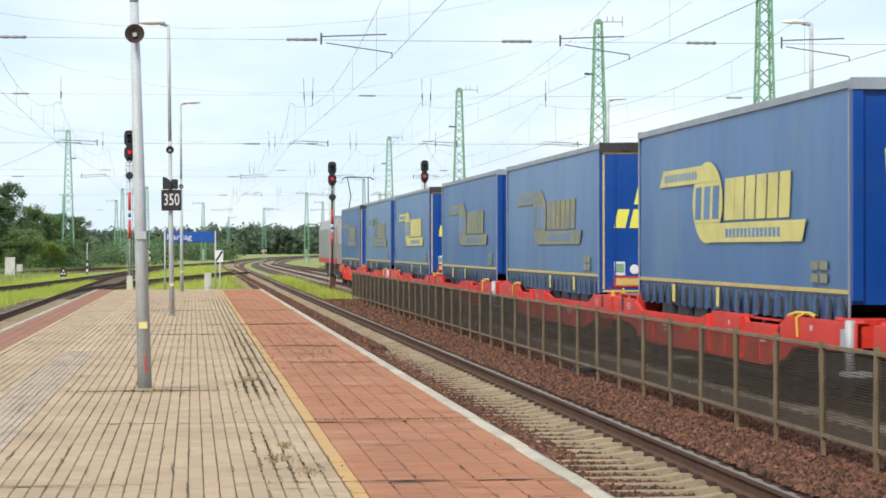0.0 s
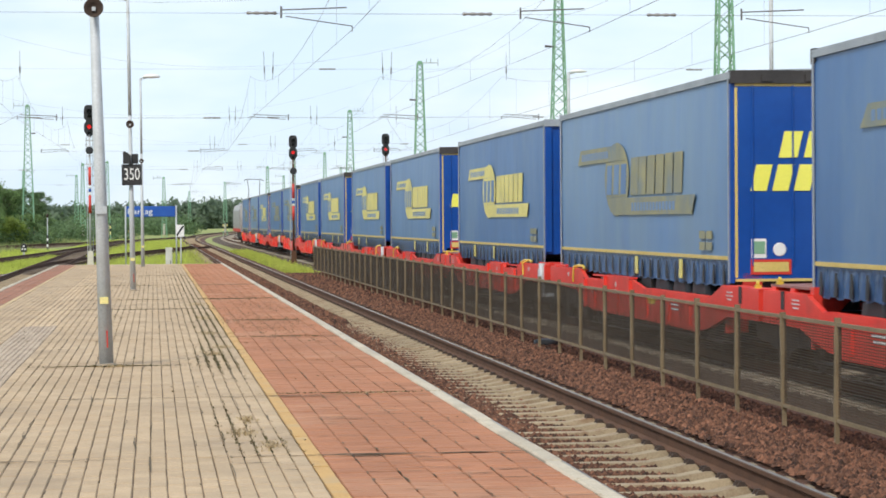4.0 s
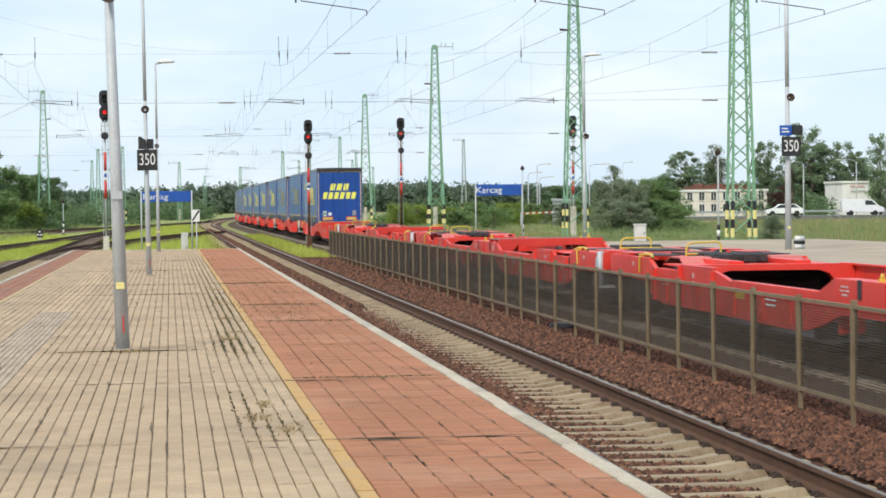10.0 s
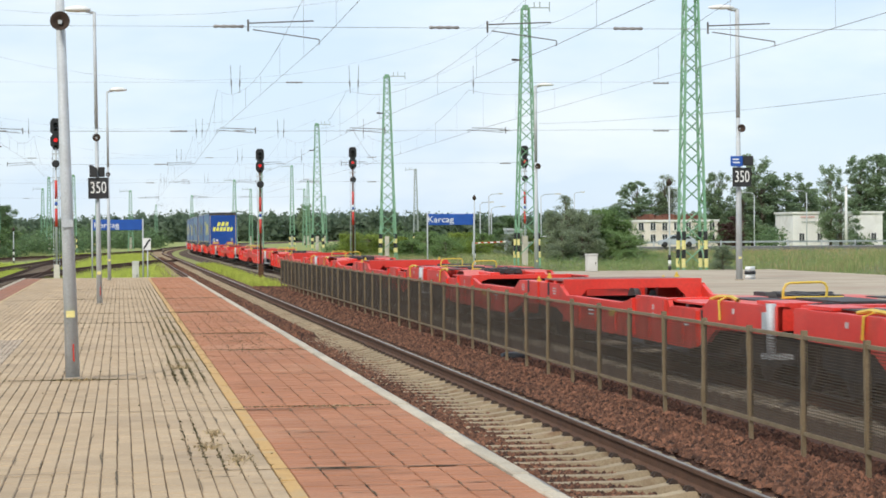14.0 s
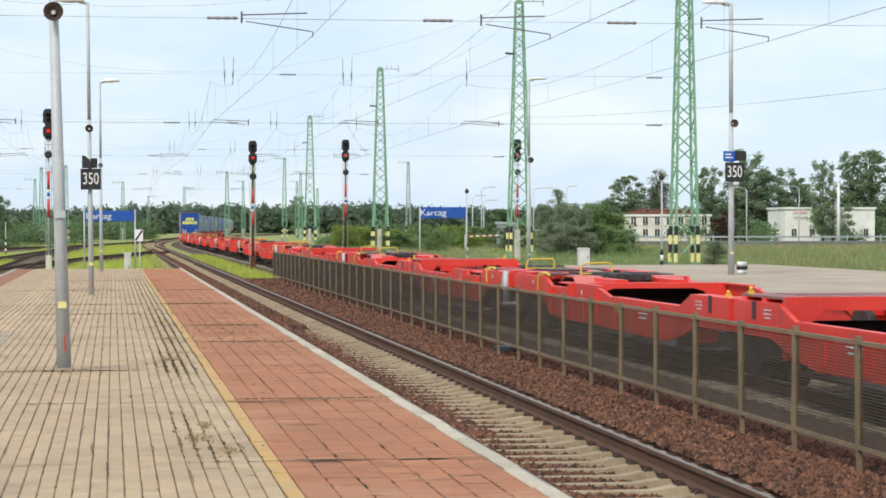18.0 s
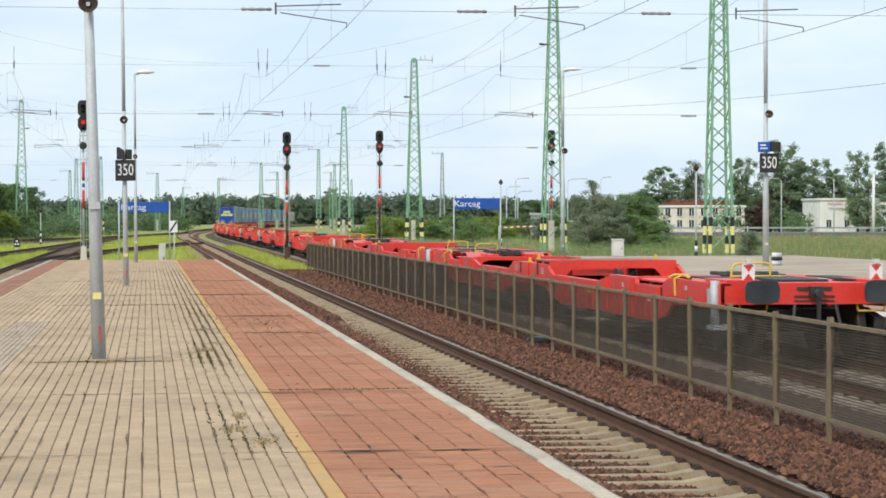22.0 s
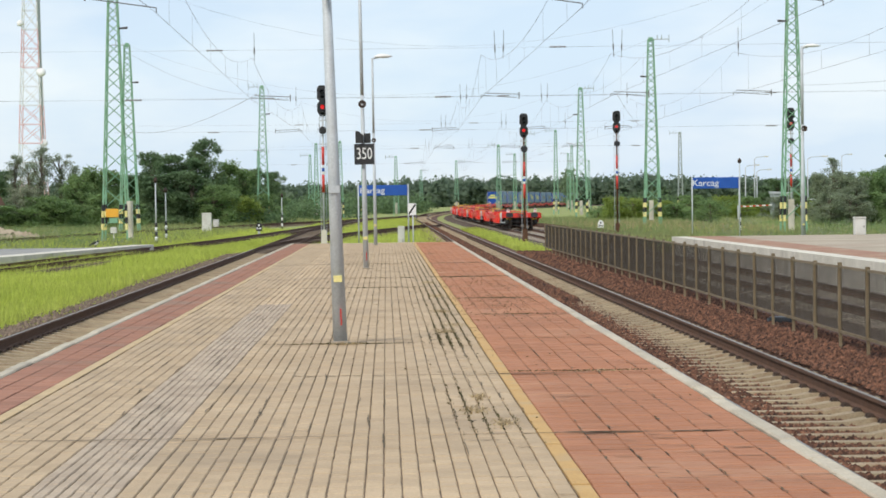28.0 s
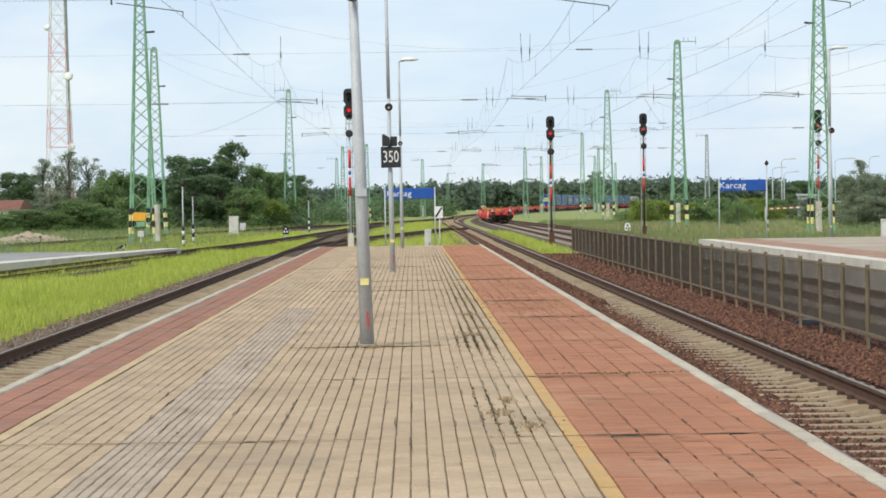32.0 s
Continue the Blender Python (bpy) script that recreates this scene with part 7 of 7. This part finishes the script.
# tall weeds standing in the meadow
for name, mat, seed in (("meadow_weeds", "leaf_mid", 41), ("meadow_weeds", "leaf_pale", 42)):
    r = random.Random(seed)
    verts, faces = [], []
    for i in range(420 if seed == 41 else 160):
        y = r.uniform(92, 250)
        x = r.uniform(0.19, 0.36) * y if r.random() < 0.7 else r.uniform(0.07, 0.2) * y + 6
        h = r.uniform(0.25, 0.9)
        if x < 26.5 and y < 92:
            continue
        leaves(verts, faces, r, (x, y, GROUND_Z + h * 0.5), (r.uniform(0.3, 1.1), r.uniform(0.3, 0.8), h * 0.6), 50, 0.05)
    for i in range(220 if seed == 41 else 60):
        y = r.uniform(112, 235)
        x = -r.uniform(0.11, 0.2) * y
        h = r.uniform(0.25, 0.8)
        leaves(verts, faces, r, (x, y, GROUND_Z + h * 0.5), (r.uniform(0.3, 1.0), 0.5, h * 0.6), 45, 0.05)
    tagged(new(name, raw(name, verts, faces, mat)), "tall leafy weeds in the meadow" if seed == 41 else "pale flowering weeds in the meadow", "weeds", kind="stuff")

# ---- road, buildings and the rest of the distance ----
bm = B()
prism(bm, [(46, 257), (190, 234), (190, 247), (46, 270)], "z", GROUND_Z - 0.1, -0.2)
tagged(part("road", bm, "asphalt"), "grey asphalt road behind the station meadow", "road", kind="structure")
th = empty("guard_rail", pose(0, 0, 0), "grey steel guard rail along the road", "guard rail")
bm = B()
prism(bm, [(46, 270.4), (190, 247.4), (190, 247.5), (46, 270.5)], "z", 0.20, 0.40)
part("rail_beam", bm, "mast_grey", th)
for i in range(36):
    x = 48 + i * 4
    bm = B()
    box(bm, x - 0.06, x + 0.06, 270.3 - (x - 46) * 0.16, 270.42 - (x - 46) * 0.16, -0.25, 0.5)
    part("post", bm, "galv", th)


def house(x, y, turn, w, d, h, roof, storeys, cols, wall, label, gap=None):
    th = empty("building", pose(x, y, GROUND_Z, 0, 0, turn), label, "building", "roadside buildings")
    bm = B()
    box(bm, 0, w, 0, d, 0, h)
    part("wall", bm, wall, th)
    bm = B()
    if roof == "flat":
        box(bm, -0.2, w + 0.2, -0.2, d + 0.2, h, h + 0.3)
        part("roof", bm, "plaster_white", th)
    else:
        prism(bm, [(-0.4, h), (d + 0.4, h), (d / 2 + 1.5, h + roof), (d / 2 - 1.5, h + roof)], "x", -0.3, w + 0.3)
        part("roof", bm, "roof_tile", th, "red-brown tiled roof")
    for s in range(storeys):
        for c in range(cols):
            z = 0.9 + s * (h - 0.4) / storeys
            cx = (c + 0.5) * w / cols
            if gap and gap(s, c):
                continue
            bm = B()
            box(bm, cx - 0.4, cx + 0.4, -0.03, 0.02, z, z + 1.15)
            win = part("window", bm, "glass", th, "dark window")
            bm = B()
            for q in ((cx - 0.46, cx - 0.38, z - 0.05, z + 1.2), (cx + 0.38, cx + 0.46, z - 0.05, z + 1.2), (cx - 0.03, cx + 0.03, z, z + 1.15)):
                box(bm, q[0], q[1], -0.06, -0.025, q[2], q[3])
            box(bm, cx - 0.5, cx + 0.5, -0.12, -0.02, z - 0.12, z - 0.04)
            part("frame", bm, "plaster_white", win)
    return th


house(74.3, 330, 1.5, 14.6, 9, 3.95, "flat", 2, 8, "plaster", "two-storey cream office building with many windows by the road")
bm = B()
prism(bm, [(80.6, 345), (90.5, 345), (90.5, 352), (80.6, 353)], "z", GROUND_Z, 3.8)
for i in range(9):
    box(bm, 80.7 + i * 1.1, 81.3 + i * 1.1 + 0.2 * (i % 3), 345.1, 351, 3.8, 4.0 + 0.18 * ((i * 5) % 3))
ob = part("warehouse_roof", bm, "roof_tile")
tagged(ob, "red-brown block rising behind the cream building", "building")
house(99.8, 328, 0, 14, 9, 5.0, "flat", 1, 5, "plaster_white", "white flat-roofed shop building with a faded sign")
house(-66.3, 300, 0, 14, 10, 2.5, 1.3, 1, 3, "plaster", "house with an orange tiled roof behind bushes")
sg = empty("shop_sign", pose(100.4, 327.9, 2.3), "faded red lettered panel on the white building", "sign")
for i in range(7):
    bm = B()
    box(bm, 0.6 + i * 0.32, 0.84 + i * 0.32, -0.03, 0.03, 1.25, 1.5)
    part("letter_bar", bm, "tower_red", sg, "faded red bar")
for i in range(6):
    bm = B()
    box(bm, 0.8 + i * 0.36, 1.0 + i * 0.36, -0.03, 0.03, 0.5, 0.72)
    part("letter_bar", bm, "mast_grey", sg)


CARS = []


def car(mat, label, rows, van=False):
    """A car on the road: rows of (second, x), nose towards its travel."""
    way = 1 if rows[-1][1] > rows[0][1] else -1
    th = empty("car", pose(0, 0, 0), label, "car", "cars on the road")
    bm = B()
    if van:
        prism(bm, [(-2.4, 0.35), (2.4, 0.35), (2.45, 0.85), (1.75, 1.15), (1.05, 1.85), (-2.2, 1.9), (-2.42, 1.6)], "y", -0.9, 0.9)
    else:
        prism(bm, [(-2.1, 0.3), (2.1, 0.3), (2.15, 0.72), (1.2, 0.92), (0.5, 1.4), (-1.2, 1.42), (-1.9, 0.98), (-2.15, 0.85)], "y", -0.85, 0.85)
    bmesh.ops.bevel(bm, geom=bm.edges[:], offset=0.06, segments=2, affect="EDGES")
    part("body", bm, mat, th)
    for side in (-1, 1):
        bm = B()
        y0 = 0.885 if van else 0.835
        out = [(1.5, 1.2), (1.0, 1.7), (0.25, 1.72), (0.25, 1.2)] if van else [(1.05, 0.95), (0.5, 1.32), (-1.1, 1.34), (-1.65, 0.98)]
        prism(bm, out, "y", side * y0, side * (y0 + 0.025))
        part("side_window", bm, "glass", th, "dark side window")
    for px in (-1.4, 1.4):
        for py in (-0.8, 0.8):
            bm = B()
            lathe(bm, [(0.20, -0.11), (0.31, -0.09), (0.33, 0.0), (0.31, 0.09), (0.20, 0.11)], Matrix.Translation((px, py, 0.33)) @ Matrix.Rotation(radians(90), 4, "X"), 14)
            part("wheel", bm, "black", th)
    CARS.append((th, rows, way))


car("car_paint", "white delivery van driving along the road", [(0.00, 50.0), (4.23, 50.0), (22.70, 180.0), (32.00, 180.0)], True)
car("car_paint", "white saloon car driving along the road", [(0.00, 145.7), (13.02, 48.5), (32.00, 48.5)])
car("car_paint", "white hatchback driving along the road", [(0.00, 135.6), (16.60, 53.3), (32.00, 53.3)])
car("car_silver", "silver-blue car driving along the road", [(0.00, 179.3), (17.07, 58.1), (32.00, 58.1)])

# a lowered barrier at the level crossing, and the grey hut beside it
th = empty("crossing_barrier", pose(36.0, 230, GROUND_Z), "lowered red and white crossing barrier", "barrier")
for i in range(10):
    bm = B()
    box(bm, 0.1 + i * 0.33, 0.1 + (i + 1) * 0.33, -0.04, 0.04, 1.36 + i * 0.012, 1.47 + i * 0.012)
    part("barrier_stripe", bm, "sign_red" if i % 2 == 0 else "white", th, "red stripe" if i % 2 == 0 else "white stripe")
bm = B()
box(bm, -0.12, 0.12, -0.12, 0.12, 0, 1.55)
part("barrier_stand", bm, "galv", th)
th = empty("relay_hut", pose(41.3, 240, GROUND_Z), "small grey relay hut behind bushes", "hut")
bm = B()
box(bm, 0, 1.9, 0, 2.2, 0, 2.7)
part("wall", bm, "mast_grey", th)
bm = B()
prism(bm, [(-0.1, 2.7), (2.0, 2.7), (2.0, 2.8), (-0.1, 2.95)], "y", -0.15, 2.35)
part("roof", bm, "galv", th)

th = empty("marker_stump", pose(20.0, 70.4, 0), "low black and white marker lamp on the far platform", "marker lamp")
for z0, z1, r0, mat in ((0.0, 0.16, 0.17, "white"), (0.16, 0.26, 0.19, "black"), (0.26, 0.40, 0.17, "white")):
    bm = B()
    tube(bm, (0, 0, z0), (0, 0, z1), r0, r0 * 0.94, 12)
    part("band", bm, mat, th, mat + " painted band")

# a magpie that sits on the edge of the low platform
th = empty("magpie", pose(-13.5, 105.3, -0.42, 0, 0, 70), "black and white magpie perched on the low platform's edge", "bird")
bm = B()
lathe(bm, [(0.01, -0.13), (0.05, -0.08), (0.075, 0.0), (0.06, 0.08), (0.02, 0.12)], Matrix.Translation((0, 0, 0.17)) @ Matrix.Rotation(radians(65), 4, "X"), 10)
part("body", bm, "white", th, "white belly and flank")
for sx in (-1, 1):
    bm = B()
    prism(bm, [(-0.08, 0.20), (0.10, 0.10), (0.20, 0.10), (0.02, 0.26), (-0.06, 0.26)], "x", sx * 0.06 - 0.02, sx * 0.06 + 0.02)
    part("wing", bm, "black", th, "black folded wing")
bm = B()
lathe(bm, [(0.01, -0.05), (0.05, -0.02), (0.05, 0.03), (0.01, 0.06)], Matrix.Translation((0, -0.12, 0.26)), 10)
part("head", bm, "black", th, "black head")
bm = B()
prism(bm, [(0.06, 0.20), (0.36, 0.02), (0.37, 0.045), (0.10, 0.25)], "x", -0.03, 0.03)
part("tail", bm, "black", th, "long black tail")
for sx in (-0.03, 0.03):
    bm = B()
    tube(bm, (sx, 0, 0), (sx, 0, 0.12), 0.008, None, 5)
    part("leg", bm, "black", th)


# street lamps and posts in the distance
def street_lamp(x, y, h, arm, label="slim grey street lamp with curved arm"):
    th = empty("street_lamp", pose(x, y, GROUND_Z), label, "street lamp", "distant street lamps")
    bm = B()
    tube(bm, (0, 0, 0), (0, 0, h), 0.09, 0.06, 8)
    part("pole", bm, "galv", th)
    bm = B()
    strand(bm, [(0, 0, h), (arm * 0.3, 0, h + 0.25), (arm, 0, h + 0.3)], 0.045)
    part("arm", bm, "galv", th)
    bm = B()
    box(bm, min(arm, arm * 1.4), max(arm, arm * 1.4), -0.12, 0.12, h + 0.22, h + 0.38)
    part("lamp_head", bm, "off_white", th)


for x, y, h, a in ((44.2, 270, 6.9, 1.2), (43.1, 270, 5.9, 1.2), (45.3, 275, 5.4, 1.3), (49.1, 262, 6.7, 1.7), (78.7, 275, 7.0, -1.5), (85.5, 275, 7.2, -1.8), (60.8, 300, 7.6, 1.0)):
    street_lamp(x, y, h, a)


th = empty("utility_pole", pose(89.0, 270, GROUND_Z), "pale concrete utility pole beside the road", "utility pole")
bm = B()
tube(bm, (0, 0, 0), (0, 0, 7.9), 0.22, 0.15, 8)
part("pole", bm, "plaster_white", th, "pale concrete pole")
bm = B()
box(bm, -0.9, 0.9, -0.06, 0.06, 7.4, 7.52)
part("cross_arm", bm, "mast_grey", th)


def stake(x, y, h, label):
    """A slim loudspeaker pole on a black and white foot."""
    th = empty("loudspeaker_pole", pose(x, y, GROUND_Z), label, "pole", "loudspeaker poles")
    bm = B()
    tube(bm, (0, 0, 0), (0, 0, h), 0.045, 0.035, 8)
    part("pole", bm, "galv", th)
    bm = B()
    lathe(bm, [(0.04, -0.1), (0.14, 0.02), (0.12, 0.09), (0.03, 0.24)], Matrix.Translation((0, 0, h)), 10)
    part("loudspeaker", bm, "clip", th)
    for k in range(5):
        bm = B()
        tube(bm, (0, 0, 0.05 + k * 0.26), (0, 0, 0.31 + k * 0.26), 0.075, None, 8)
        part("foot_band", bm, "white" if k % 2 else "black", th)


stake(22.3, 142, 4.6, "slim loudspeaker pole on a striped foot beside the name board")
stake(24.9, 101, 4.6, "slim loudspeaker pole on a striped foot behind the far platform")
stake(-13.0, 128, 3.7, "slim grey pole with lamp and striped foot in grass")
stake(-13.6, 140, 3.2, "slim grey pole in the grass")
stake(-9.2, 200, 3.0, "slim grey pole by the junction")

# red and white radio tower
th = empty("radio_tower", pose(-65.2, 420, GROUND_Z), "red and white lattice radio tower behind trees", "tower")
for k in range(8):
    mat = "tower_red" if k % 2 == 0 else "white"
    z0, z1 = k * 7.0, (k + 1) * 7.0
    for sx, sy in ((-1, -1), (1, -1), (1, 1), (-1, 1)):
        bm = B()
        a, b = 2.6 - 0.033 * z0, 2.6 - 0.033 * z1
        tube(bm, (sx * a, sy * a, z0), (sx * b, sy * b, z1), 0.08, None, 5)
        part("leg", bm, mat, th)
    for i in range(2):
        za, zb = z0 + i * 3.5, z0 + (i + 1) * 3.5
        a, b = 2.6 - 0.033 * za, 2.6 - 0.033 * zb
        for s0, s1 in (((-1, -1), (1, -1)), ((1, -1), (1, 1)), ((1, 1), (-1, 1)), ((-1, 1), (-1, -1))):
            for p, q in (((s0[0] * a, s0[1] * a, za), (s1[0] * b, s1[1] * b, zb)), ((s1[0] * a, s1[1] * a, za), (s0[0] * b, s0[1] * b, zb)), ((s0[0] * a, s0[1] * a, za), (s1[0] * a, s1[1] * a, za))):
                bm = B()
                tube(bm, p, q, 0.05, None, 4, False)
                part("brace", bm, mat, th)
for x, z, s in ((2.4, 14, 0.7), (2.0, 27, 0.9), (-1.7, 36, 0.6)):
    bm = B()
    lathe(bm, [(s, 0), (s * 0.9, 0.25), (s * 0.3, 0.4)], Matrix.Translation((x, -1.5, z)) @ Matrix.Rotation(radians(70), 4, "X"), 12)
    part("dish", bm, "white", th, "white dish aerial")
bm = B()
tube(bm, (1.9, 0, 5), (1.3, 0, 55), 0.35, None, 6)
part("cable_ladder", bm, "mast_grey", th, "grey cable ladder")

# a pile of rubble beyond the asphalt
verts, faces = [], []
r = random.Random(9)
for i in range(900):
    a, q = r.uniform(0, 6.28), r.random() ** 0.6
    x, y = -26.8 + math.cos(a) * 3.4 * q, 158 + math.sin(a) * 9 * q
    z = GROUND_Z + 0.75 * (1 - q) * r.uniform(0.6, 1.1)
    s = r.uniform(0.06, 0.22)
    k = len(verts)
    verts += [(x - s, y - s, z), (x + s, y - s, z), (x + s * 0.6, y + s, z), (x - s * 0.7, y + s * 0.5, z), (x, y, z + s)]
    faces += [(k, k + 1, k + 4), (k + 1, k + 2, k + 4), (k + 2, k + 3, k + 4), (k + 3, k, k + 4)]
tagged(new("rubble_heap", raw("rubble_heap", verts, faces, "paving_grey")), "low heap of pale rubble in weeds", "rubble", kind="stuff")

# ---- what moves ----
# seconds and metres: the place of the train's rear end along its track
RUN = [(0.0, -440.1), (6.0, -310.6), (23.0, 52.6), (32.0, 243.4)]


def rear_at(t):
    for (a, p), (b, q) in zip(RUN, RUN[1:]):
        if t <= b:
            return p + (q - p) * (t - a) / (b - a)
    return RUN[-1][1]


def motions():
    times = [float(i) for i in range(33)]
    for ob, s, turned in TRAIN:
        span = -13.7 if turned else (13.7 if ob.name.startswith("semi") else 19.0 if ob.name.startswith("loco") else PITCH)
        rows = []
        for t in times:
            d = rear_at(t) + s
            a, _ = along(T2, d)
            b, _ = along(T2, d + span)
            yaw = math.degrees(math.atan2(-(b - a).x, (b - a).y))
            rows.append((t, pose(a.x, a.y, RAIL_Z + 0.002, 0, 0, yaw)))
        walk(ob, rows)
    for ob, stops, way in CARS:
        lane = 257.5 if way < 0 else 261.0
        rows = [(t, pose(x, lane - 0.16 * (x - 46), -0.2, 0, 0, -9.1 + (0 if way > 0 else 180))) for t, x in stops]
        walk(ob, rows)


motions()
